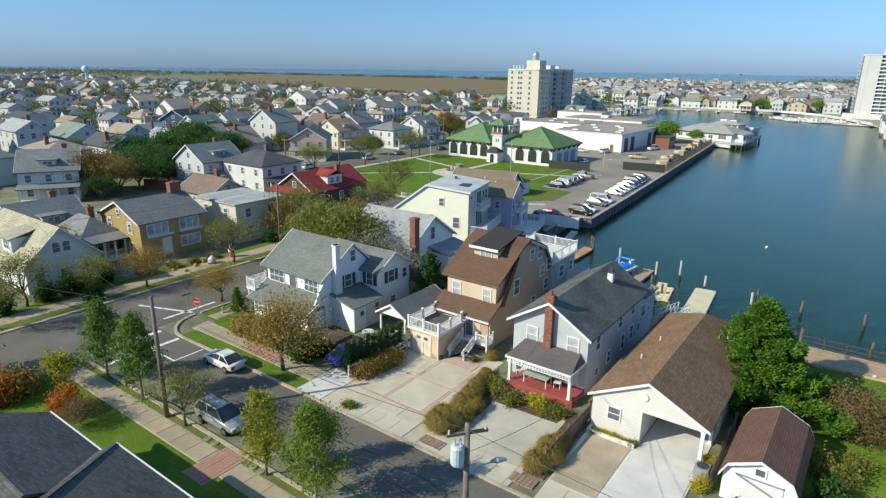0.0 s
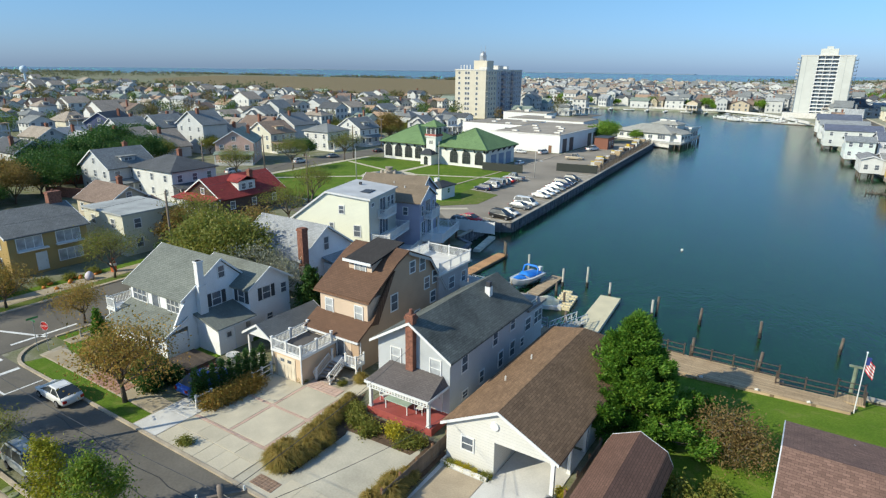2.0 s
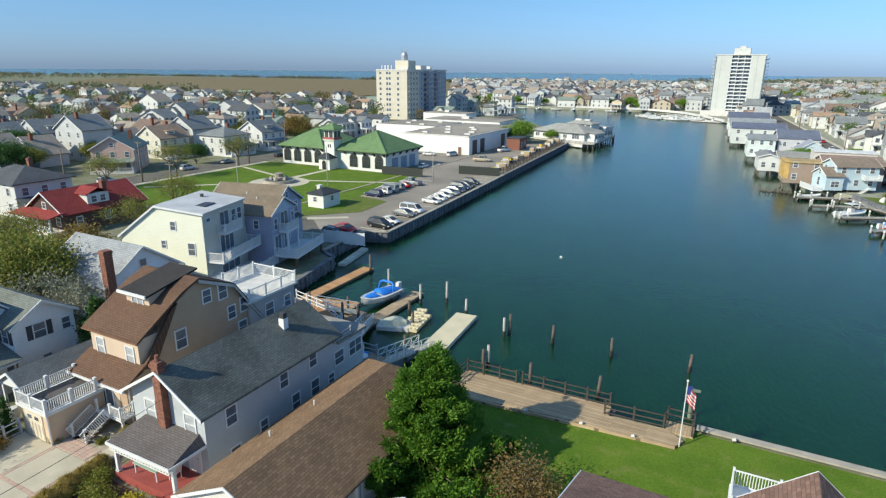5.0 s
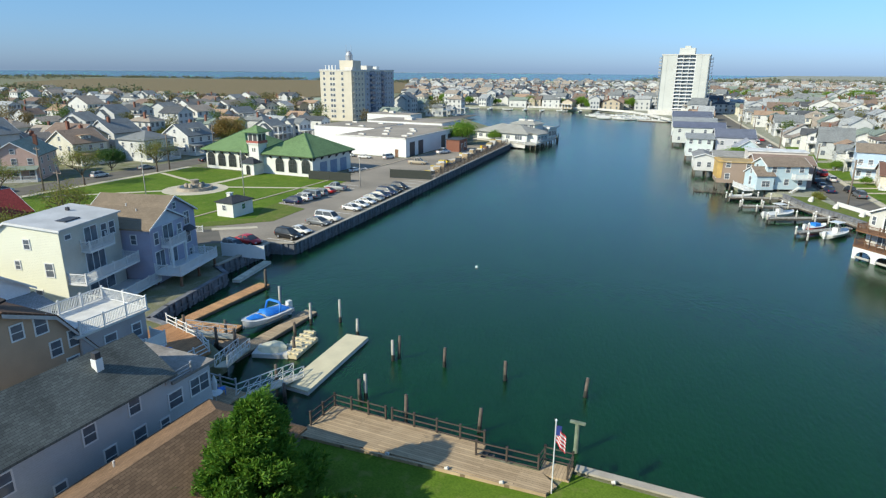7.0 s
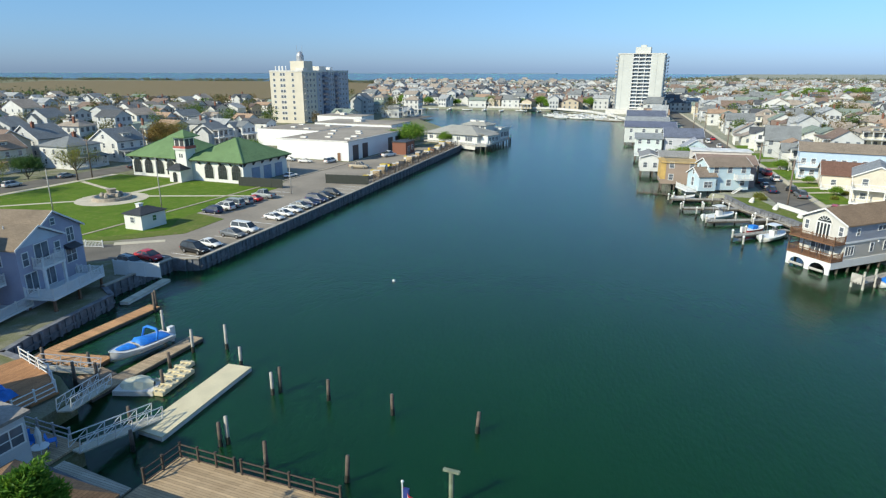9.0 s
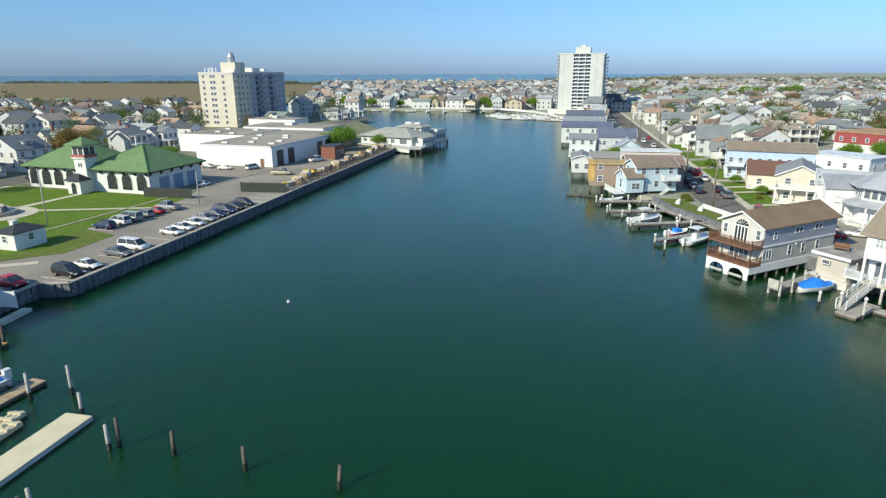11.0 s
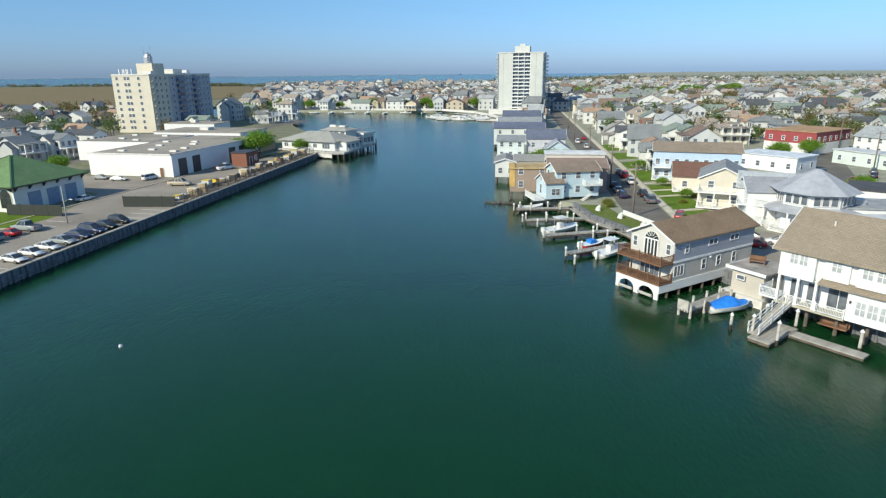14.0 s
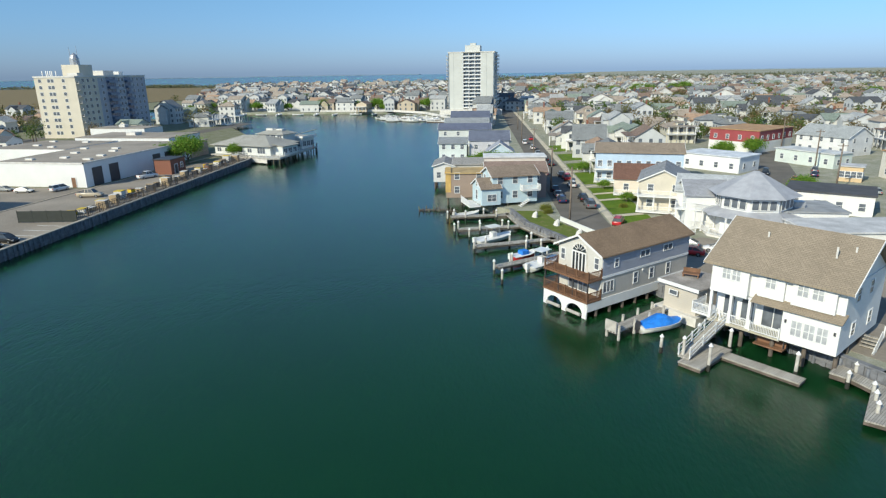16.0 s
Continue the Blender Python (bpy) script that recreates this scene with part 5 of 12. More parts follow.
def shed_barn():
    h = thing("barn_shed", "white shed with a red-brown shingle gambrel roof", "shed", pose(0.6, 29.6, 0))
    W, R = siding("white_siding", (0.82, 0.83, 0.85)), shingle("red_brown_shingles", (0.17, 0.095, 0.07), True)
    prof = [(0, 0), (3.6, 0), (3.6, 1.75), (3.25, 2.35), (1.8, 3.0), (0.35, 2.35), (0, 1.75)]
    walls(h, prof, "y", 0, 6.4, W)
    roof(h, [(-0.2, 1.5), (0.2, 2.3), (1.8, 3.05), (3.4, 2.3), (3.8, 1.5)], "y", -0.25, 6.7, R, 0.12)
    d = part("door", Shape().box(0.6, 3.0, -0.05, 0, 0, 1.95).mesh("door", M_trim), h)
    part("brace", Shape().bar((0.7, -0.07, 1.85), (2.9, -0.07, 1.05), 0.05, 0.1).bar((0.62, -0.07, 1.88), (2.98, -0.07, 1.88), 0.05, 0.08).mesh("brace", M_grey), d)
    window(h, "S", 1.8, 2.15, 0.0, 0.45, 0.4, False)
    return h


shed_barn()


def brown_roof_house():
    h = thing("waterside_bungalow", "white bungalow with mottled brown shingle roofs and a white rear balcony", "house", pose(9.7, 30.4, 0))
    c = (0.25, 0.15, 0.115)
    W, R, RY = siding("white_siding", (0.82, 0.83, 0.85)), shingle("mottled_brown_shingles", c, False, 0.16, 0.4), shingle("mottled_brown_shingles", c, True, 0.16, 0.4)
    walls(h, gable_wall(0, 12.0, 2.9, 4.7), "x", 0, 7.4, W)
    roof(h, gable(0, 12.0, 2.9, 4.72, 0.4), "x", -0.35, 8.2, R)
    walls(h, gable_wall(6.4, 13.8, 2.4, 5.5), "y", 0, 13.4, W, name="east_wing")
    roof(h, gable(6.4, 13.8, 2.4, 5.52, 0.4), "y", -0.4, 13.8, RY, name="east_roof")
    for x, y, z, t in ((3.1, 10.9, 2.9, 0.5), (5.7, 11.6, 2.8, 0.7), (6.9, 12.4, 2.7, 0.9), (8.3, 11.4, 3.7, 1.0)):
        part("vent_pipe", Shape().tube([(x, y, z), (x, y, z + t)], [0.06, 0.05], 7).mesh("vent_pipe", M_trim), h)
    part("roof_vent", Shape().tube([(9.6, 9.6, 4.7), (9.6, 9.6, 5.15), (9.75, 9.6, 5.3)], [0.12, 0.12, 0.1], 8).mesh("roof_vent", M_dark), h)
    part("chimney", Shape().box(5.6, 6.4, 8.2, 8.9, 3.2, 5.0).box(5.5, 6.5, 8.1, 9.0, 4.7, 4.85).mesh("chimney", M_stone), h, "pale rendered chimney")
    part("flue", Shape().tube([(6.0, 8.55, 5.0), (6.0, 8.55, 5.25)], [0.2, 0.16], 10).mesh("flue", M_brick), h)
    part("balcony", Shape().box(6.7, 13.5, 13.4, 16.2, 1.9, 2.1).mesh("balcony", M_trim), h)
    railing(h, [(6.8, 13.6), (6.8, 16.1), (13.4, 16.1)], 2.1, 1.0)
    for x in (6.9, 13.3):
        part("post", post_mesh(0.18, 1.9, M_trim), h, at=pose(x, 16.0, 0))
    for y in (3.2, 7.8):
        window(h, "W", y, 1.0, 0.0, 1.0, 1.2)
    glass_door(h, "N", 10.0, 2.15, 13.4, 1.8, 1.95)
    return h


brown_roof_house()


def dark_roof_house():
    h = thing("corner_house", "single-storey house under a dark slate-grey shingle roof with white gutters", "house", pose(0, 0, 0))
    c = (0.11, 0.112, 0.11)
    W, R = siding("beige_siding", (0.5, 0.47, 0.42)), shingle("corner_slate_shingles", c, False, 0.15, 0.45)
    walls(h, gable_wall(-0.2, 8.1, 3.5, 5.5), "x", -31.8, -24, W)
    part("roof", Shape().prism(roof_line(gable(-0.2, 8.1, 3.5, 5.45, 0.6), 0.16), "x", -32.2, -22).mesh("roof", R), h, "dark slate-grey gable roof")
    part("gutter", Shape().box(-32.25, -25.9, 8.68, 8.77, 3.28, 3.4).mesh("gutter", M_trim), h)
    part("east_wing", Shape().box(-25.4, -6, -5.6, 8.9, 0, 3.5).mesh("east_wing", W), h)
    part("east_roof", hip_mesh(-25.4, -6, -5.6, 8.9, 3.35, 6.7, 0.5, R, 0.16), h, "dark slate-grey hipped roof")
    part("ridge_cap", Shape().bar((-25.85, 9.35, 3.54), (-18.3, 1.75, 6.9), 0.2, 0.05).mesh("ridge_cap", R), h)
    part("gutter", Shape().box(-25.9, -5.5, 9.4, 9.49, 3.4, 3.52).mesh("gutter", M_trim), h)
    for x in (-30, -27.5):
        window(h, "N", x, 1.0, 8.1, 0.9, 1.1)
    for x in (-23, -19, -15, -10):
        window(h, "N", x, 1.0, 8.9, 0.9, 1.1)
    return h


dark_roof_house()
# ---- tall houses at the corner of the bay ----
def cream_house():
    h = thing("cream_house", "tall cream three-storey house with flat roof and white balconies", "house", pose(-36.0, 58.3, 0, 0, 0, 15))
    W, E = siding("cream_yellow_siding", (0.8, 0.79, 0.64), 0.16, 0.04), siding("tan_grey_siding", (0.58, 0.56, 0.49), 0.16)
    prof = [(-10.3, 0), (0, 0), (0, 8.2), (-5.6, 8.75), (-10.3, 5.3)]
    walls(h, prof, "y", 0, 8.3, W)
    part("east_wall", Shape().box(0.0, 0.03, 0.02, 8.28, 0, 8.15).mesh("east_wall", E), h)
    R = plain("pale_membrane", (0.5, 0.5, 0.5), 0.8, 0.12, 0.5, 8, 0.1)
    part("roof", Shape().prism(roof_line([(-10.6, 5.1), (-5.6, 8.78), (0.3, 8.2)], 0.15), "y", -0.2, 8.5).mesh("roof", R), h, "pale grey membrane roof")
    part("fascia", Shape().prism(roof_line([(-10.6, 5.0), (-5.6, 8.68), (0.3, 8.1)], 0.2), "y", -0.24, -0.18).mesh("fascia", M_trim), h)
    part("roof_hatch", Shape().box(-2.6, -1.0, 2.2, 4.2, 8.5, 8.6).mesh("roof_hatch", M_dark), h)
    part("vent_pipe", Shape().box(-4, -3.7, 5.8, 6.1, 8.6, 9.1).mesh("vent_pipe", M_dark), h)
    for x, z, w, hh in ((-3.6, 6.3, 0.6, 0.9), (-5.0, 4.2, 0.5, 0.8), (-1.6, 3.6, 0.8, 1.3), (-7.4, 1.3, 1.5, 1.2), (-3.2, 1.1, 0.7, 1.0), (-8.6, 2.9, 0.6, 0.8)):
        window(h, "S", x, z, 0.0, w, hh, cols=2 if w > 1 else 1)
    window(h, "E", 1.0, 7.2, 0.03, 0.7, 0.4, False)
    window(h, "E", 5.9, 6.2, 0.03, 0.8, 1.3)
    window(h, "E", 7.1, 6.2, 0.03, 0.8, 1.3)
    for z, y0, w in ((5.75, 4.0, 1.7), (3.2, 4.2, 2.6), (0.7, 4.6, 3.6)):
        glass_door(h, "E", y0, z, 0.03, w, 1.95, 3 if w > 2 else 2)
    for z, x1, y0, y1 in ((5.6, 1.1, 2.4, 6.0), (3.0, 2.0, 0.2, 8.2), (0.55, 3.6, 1.0, 9.2)):
        part("deck", Shape().box(0.03, x1, y0, y1, z - 0.22, z).mesh("deck", M_trim), h)
        railing(h, [(0.1, y0 + 0.05), (x1 - 0.05, y0 + 0.05), (x1 - 0.05, y1 - 0.05), (0.1, y1 - 0.05)], z, 0.95, every=1.8)
        for y in (y0 + 0.3, y1 - 0.3):
            if z < 3:
                part("post", post_mesh(0.2, 0.4, M_woodbrown), h, at=pose(x1 - 0.3, y, 0))
    return h


cream_house()


def lilac_house():
    h = thing("lilac_house", "lilac-grey three-storey house with white balconies over the water", "house", pose(-35.0, 67.4, 0, 0, 0, 15))
    W, R = siding("lilac_siding", (0.37, 0.375, 0.49), 0.16), shingle("tan_brown_shingles", (0.27, 0.21, 0.15))
    R2 = shingle("tan_brown_shingles", (0.27, 0.21, 0.15), True)
    walls(h, gable_wall(0, 6.2, 6.4, 7.9), "x", -9.5, 0, W)
    roof(h, gable(0, 6.2, 6.4, 7.92, 0.35), "x", -9.8, 0.3, R, label="tan brown shingle roof")
    walls(h, gable_wall(2.9, 11.0, 6.2, 8.5), "x", -10.5, -1.4, W, name="north_wing")
    roof(h, gable(2.9, 11.0, 6.2, 8.52, 0.35), "x", -10.8, -1.1, R, name="north_roof")
    part("gable_panel", Shape().prism([(0.1, 6.3), (6.1, 6.3), (3.1, 7.75)], "x", 0.0, 0.03).mesh("gable_panel", siding("pale_blue_siding", (0.5, 0.57, 0.66))), h)
    for y, w in ((1.0, 0.7), (5.4, 0.7)):
        window(h, "E", y, 4.4, 0.0, w, 1.3)
    glass_door(h, "E", 3.2, 4.2, 0.0, 1.8, 1.95, 2)
    for y in (1.3, 3.7):
        glass_door(h, "E", y, 1.6, 0.0, 1.5, 1.95, 2)
    for y, z, w, t in ((9.2, 4.7, 1.0, 1.5), (8.9, 2.4, 1.5, 1.6), (9.6, 0.7, 0.9, 0.8)):
        window(h, "E", y, z, -1.4, w, t, cols=2)
    part("canopy", Shape().prism([(-1.4, 4.5), (-0.5, 4.1), (-0.5, 4.0), (-1.4, 4.0)], "y", 8.0, 9.8).mesh("canopy", M_dark), h, "small dark canopy")
    window(h, "E", 6.95, 7.1, -1.4, 0.6, 0.7)
    for x, z in ((-2.0, 4.6), (-5.4, 4.6), (-3.6, 2.0)):
        window(h, "S", x, z, 0.0, 0.6, 1.0)
    for z, x1, y0, y1 in ((4.05, 1.2, 1.7, 4.8), (1.45, 3.2, 0.0, 7.6)):
        part("deck", Shape().box(0.0, x1, y0, y1, z - 0.25, z).mesh("deck", M_trim), h)
        railing(h, [(0.1, y0 + 0.05), (x1 - 0.05, y0 + 0.05), (x1 - 0.05, y1 - 0.05), (0.1, y1 - 0.05)], z, 0.95, every=1.7)
    for y in (1.9, 4.6):
        part("post", post_mesh(0.25, 2.4, M_trim), h, at=pose(1.05, y, 1.45))
    for y in (0.3, 3.8, 7.3):
        part("post", post_mesh(0.22, 1.2, M_woodbrown), h, at=pose(2.9, y, 0))
    for x, y, z in ((-3, 2.4, 7.6), (-5, 3.5, 7.9)):
        part("vent_pipe", Shape().tube([(x, y, z - 0.4), (x, y, z + 0.4)], [0.07, 0.07], 6).mesh("vent_pipe", M_stone), h)
    return h


lilac_house()
fence = thing("panel_fence", "pale blue-white vinyl fence beside the car park", "fence", pose(-36.4, 78.9, 0, 0, 0, 10))
for i in range(3):
    part("panel", keep("fpanel", lambda: Shape().box(0.06, 1.94, -0.03, 0.03, 0.05, 1.65).box(0, 2, -0.05, 0.05, 1.65, 1.75).mesh("panel", M_trim)), fence, at=pose(i * 2, 0, 0))
for i in range(4):
    part("post", post_mesh(0.12, 1.85, M_trim), fence, at=pose(i * 2, 0, 0))


def gable_white_house():
    h = thing("white_gable_house", "white house with a grey gable roof and tall brick chimney", "house", pose(-45.5, 46.8, 0))
    W, R = siding("white_siding", (0.82, 0.83, 0.85)), shingle("pale_grey_shingles", (0.36, 0.37, 0.38), False, 0.17, 0.2)
    walls(h, gable_wall(0, 8.0, 3.9, 6.6), "x", 0, 9.6, W)
    roof(h, gable(0, 8.0, 3.9, 6.62, 0.4), "x", -0.4, 10.0, R, label="pale grey shingle roof")
    part("chimney", Shape().box(9.62, 10.35, -0.2, 0.6, 0, 7.3).box(9.56, 10.41, -0.26, 0.66, 7.0, 7.2).mesh("chimney", M_brick), h, "tall red brick chimney")
    for y, z in ((2.2, 1.0), (5.2, 1.0), (4.0, 4.0)):
        window(h, "E", y, z, 9.6, 0.7, 1.4)
    for x in (1.5, 4, 6.8):
        window(h, "S", x, 1.0, 0.0, 0.9, 1.2)
    walls(h, box_wall(3.5, 8.0, 2.6), "x", 9.6, 12.2, W, name="annex")
    part("annex_roof", Shape().prism(roof_line([(9.5, 3.2), (12.6, 2.55)], 0.12), "y", 3.2, 8.3).mesh("annex_roof", shingle("pale_grey_shingles", (0.36, 0.37, 0.38), True, 0.17, 0.2)), h)
    window(h, "E", 5.4, 1.0, 12.2, 0.8, 1.1)
    return h


gable_white_house()

# ---- docks, deck, boats, piles ----
def pile(x, y, top, r=0.16, pale=False, cap=False, lean=0.0):
    kind = (round(top, 1), pale, cap)

    def make():
        p = thing("mooring_pile", ("pale" if pale else "dark") + " weathered timber mooring pile" + (" with a white cone cap" if cap else " in the water"), "pile")
        part("shaft", Shape().tube([(0, 0, -3.4), (0, 0, -0.4), (0, 0, top)], [0.155, 0.14, 0.125], 9).mesh("shaft", M_pile_pale if pale else M_pile, True), p)
        part("wet_band", Shape().tube([(0, 0, -1.6), (0, 0, -0.75)], [0.165, 0.155], 9).mesh("wet_band", plain("wet_timber", (0.035, 0.035, 0.03), 0.4, 0.3)), p, "dark wet band")
        if cap:
            part("cap", Shape().tube([(0, 0, top), (0, 0, top + 0.05), (0, 0, top + 0.28)], [0.19, 0.19, 0.02], 10).mesh("cap", M_cap), p, "white cone cap")
        return p
    return STOCK.put(("pile", kind), make, pose(x, y, 0, lean, lean * 0.6, (x * 37) % 360), group="mooring piles")


for x, y, top, pale, lean in ((-12.7, 70.0, 1.1, True, 0), (-3.9, 64.9, 0.6, True, 1), (-3.5, 65.4, 0.9, False, -2), (0.7, 65.7, 0.5, False, 2), (6.1, 65.7, 0.4, False, 1), (12.7, 65.9, 0.3, False, 4), (-3.0, 58.0, 0.5, False, 0),
                          (-2.7, 58.4, 0.8, True, 0), (1.6, 56.9, 0.9, False, 1), (6.9, 57.9, 0.6, False, -3), (-20.4, 70.3, 1.2, True, 0), (-15.1, 68.4, 0.9, True, 0), (-9.3, 67.8, 0.5, True, 0), (-14.6, 65.2, 0.2, False, 0),
                          (-12.6, 62.5, 0.3, False, 0), (-20.2, 62.2, 0.6, False, 0), (-18.2, 61.2, 0.5, False, 0), (-26.2, 75.0, 0.8, False, 0), (-25.6, 74.2, 0.9, False, 0), (-24.6, 61.4, 0.6, False, 0), (-10.4, 57.4, 0.4, False, 0),
                          (-8.0, 55.4, 0.3, False, 0), (-19.4, 60.2, 0.8, False, 0)):
    pile(x, y, top, pale=pale, lean=lean)
lp = thing("lamp_pile", "pale green pile with a flat crosspiece on top", "pile", pose(13.5, 58.4, 0))
part("shaft", Shape().tube([(0, 0, -3.4), (0, 0, 0.9)], [0.17, 0.15], 9).mesh("shaft", plain("green_timber", (0.2, 0.24, 0.17), 0.9, 0.3)), lp)
part("crosspiece", Shape().box(-0.5, 0.5, -0.12, 0.12, 0.9, 1.02).mesh("crosspiece", plain("green_timber", (0.2, 0.24, 0.17), 0.9, 0.3)), lp)


def dock(name, outline, z, material, label, edge=None):
    d = thing(name, label, "dock")
    part("deck", Shape().sheet(outline, z - 0.12, z).mesh("deck", material), d)
    part("float", Shape().sheet(outline, z - 0.5, z - 0.13).mesh("float", edge or M_pile), d)
    return d


PL_ORANGE, PL_GREY, PL_PALE = planks("orange_boards", (0.6, 0.34, 0.17), 0.16), planks("grey_boards", (0.5, 0.38, 0.25), 0.16), planks("pale_boards", (0.66, 0.62, 0.5), 0.6, False, 1.1, 2.4)
dock("orange_dock", rect(-27.2, -25.7, 63.0, 75.0), -0.95, PL_ORANGE, "long orange-stained timber floating dock")
dock("orange_platform", [(-27.0, 61.2), (-20.2, 62.6), (-20.4, 64.6), (-27.2, 63.0)], -0.93, PL_ORANGE, "orange-stained timber dock platform by the bulkhead")
dock("timber_dock", [(-17.4, 59.0), (-15.9, 58.8), (-15.9, 70.5), (-17.3, 70.5)], -0.95, PL_GREY, "brown timber floating dock beside the blue-covered boat")
dock("pale_dock", [(-9.3, 57.0), (-7.0, 56.9), (-7.9, 67.4), (-10.1, 67.2)], -0.93, plain("cream_composite", (0.62, 0.55, 0.37), 0.7, 0.08, 0.8, 10, 0.2), "wide cream-coloured floating dock of composite panels", M_stone)
dock("small_platform", [(-20.0, 60.4), (-17.6, 59.8), (-17.4, 62.4), (-19.6, 62.8)], -0.9, planks("grey_boards", (0.36, 0.27, 0.19), 0.16, True), "small weathered timber dock platform")
dock("white_dock", [(-29.9, 74.7), (-30.8, 74.4), (-32.4, 81.9), (-31.4, 82.1)], -0.95, PL_PALE, "narrow pale floating dock along the seawall", M_stone)
for k, (x, y, r) in enumerate(((-13.3, 64.4, 8), (-12.3, 63.3, 8))):
    j = thing("jet_ski_float", "cream moulded float for a jet ski", "float", pose(x, y, -0.95, 0, 0, r))
    part("hull", Shape().prism([(-0.5, -0.3), (0.5, -0.3), (0.5, 0.0), (0.2, 0.1), (0.08, 0.0), (-0.08, 0.0), (-0.2, 0.1), (-0.5, 0.0)], "y", -2.0, 2.0).mesh("hull", plain("cream_plastic", (0.62, 0.54, 0.36), 0.5)), j)
    for i in range(5):
        part("roller", keep("roller", lambda: Shape().box(-0.55, 0.55, -0.12, 0.12, 0.02, 0.16).mesh("roller", plain("cream_plastic", (0.62, 0.54, 0.36), 0.5))), j, at=pose(0, -1.6 + i * 0.8, 0))
js = thing("covered_jet_ski", "small watercraft under a cream cover", "watercraft", pose(-14.2, 61.6, -0.9, 0, 0, -70))
s = Shape()
for i, (y, w, z) in enumerate(((-1.3, 0.35, 0.3), (-0.8, 0.75, 0.55), (0, 0.85, 0.8), (0.7, 0.7, 0.7), (1.3, 0.2, 0.35))):
    s.v += [(-w, y, 0), (-w * 0.7, y, z * 0.75), (0, y, z), (w * 0.7, y, z * 0.75), (w, y, 0)]
    if i:
        for j in range(4):
            a = (i - 1) * 5 + j
            s.f.append((a, a + 5, a + 6, a + 1))
part("cover", s.mesh("cover", plain("cream_cover", (0.7, 0.66, 0.48), 0.7, 0.1)), js)
part("float", Shape().box(-1.0, 1.0, -1.6, 1.6, -0.45, 0.0).mesh("float", M_stone), js)


def gangway(a, b, w=1.0, colour=None):
    a, b = Vector(a), Vector(b)
    d = b - a
    yaw, tilt, L = math.degrees(math.atan2(d.y, d.x)), -math.degrees(math.atan2(d.z, math.hypot(d.x, d.y))), d.length
    g = thing("gangway", "pale aluminium gangway with open railings down to the dock", "gangway", Matrix.Translation(a) @ pose(0, 0, 0, 0, tilt, yaw), "gangways")
    part("tread", Shape().box(0, L, -w / 2, w / 2, -0.1, 0).mesh("tread", PL_PALE), g)
    for y in (-w / 2, w / 2):
        s = Shape().bar((0, y, 0.9), (L, y, 0.9), 0.06).bar((0, y, 0.45), (L, y, 0.45), 0.04)
        n = max(2, int(L / 1.1))
        for i in range(n + 1):
            s.bar((L * i / n, y, 0), (L * i / n, y, 0.9), 0.05)
            if i < n:
                s.bar((L * i / n, y, 0.0), (L * (i + 1) / n, y, 0.9), 0.035)
        part("railing", s.mesh("railing", colour or plain("aluminium", (0.66, 0.66, 0.66), 0.4, 0.08, 2, 20, 0, metal=0.3)), g)
    return g


gangway((-14.4, 55.6, 0.15), (-16.6, 60.6, -0.85))
gangway((-9.6, 52.6, 0.15), (-9.2, 58.6, -0.85), 1.1)
gangway((-22.4, 59.4, 0.2), (-19.0, 62.0, -0.8))


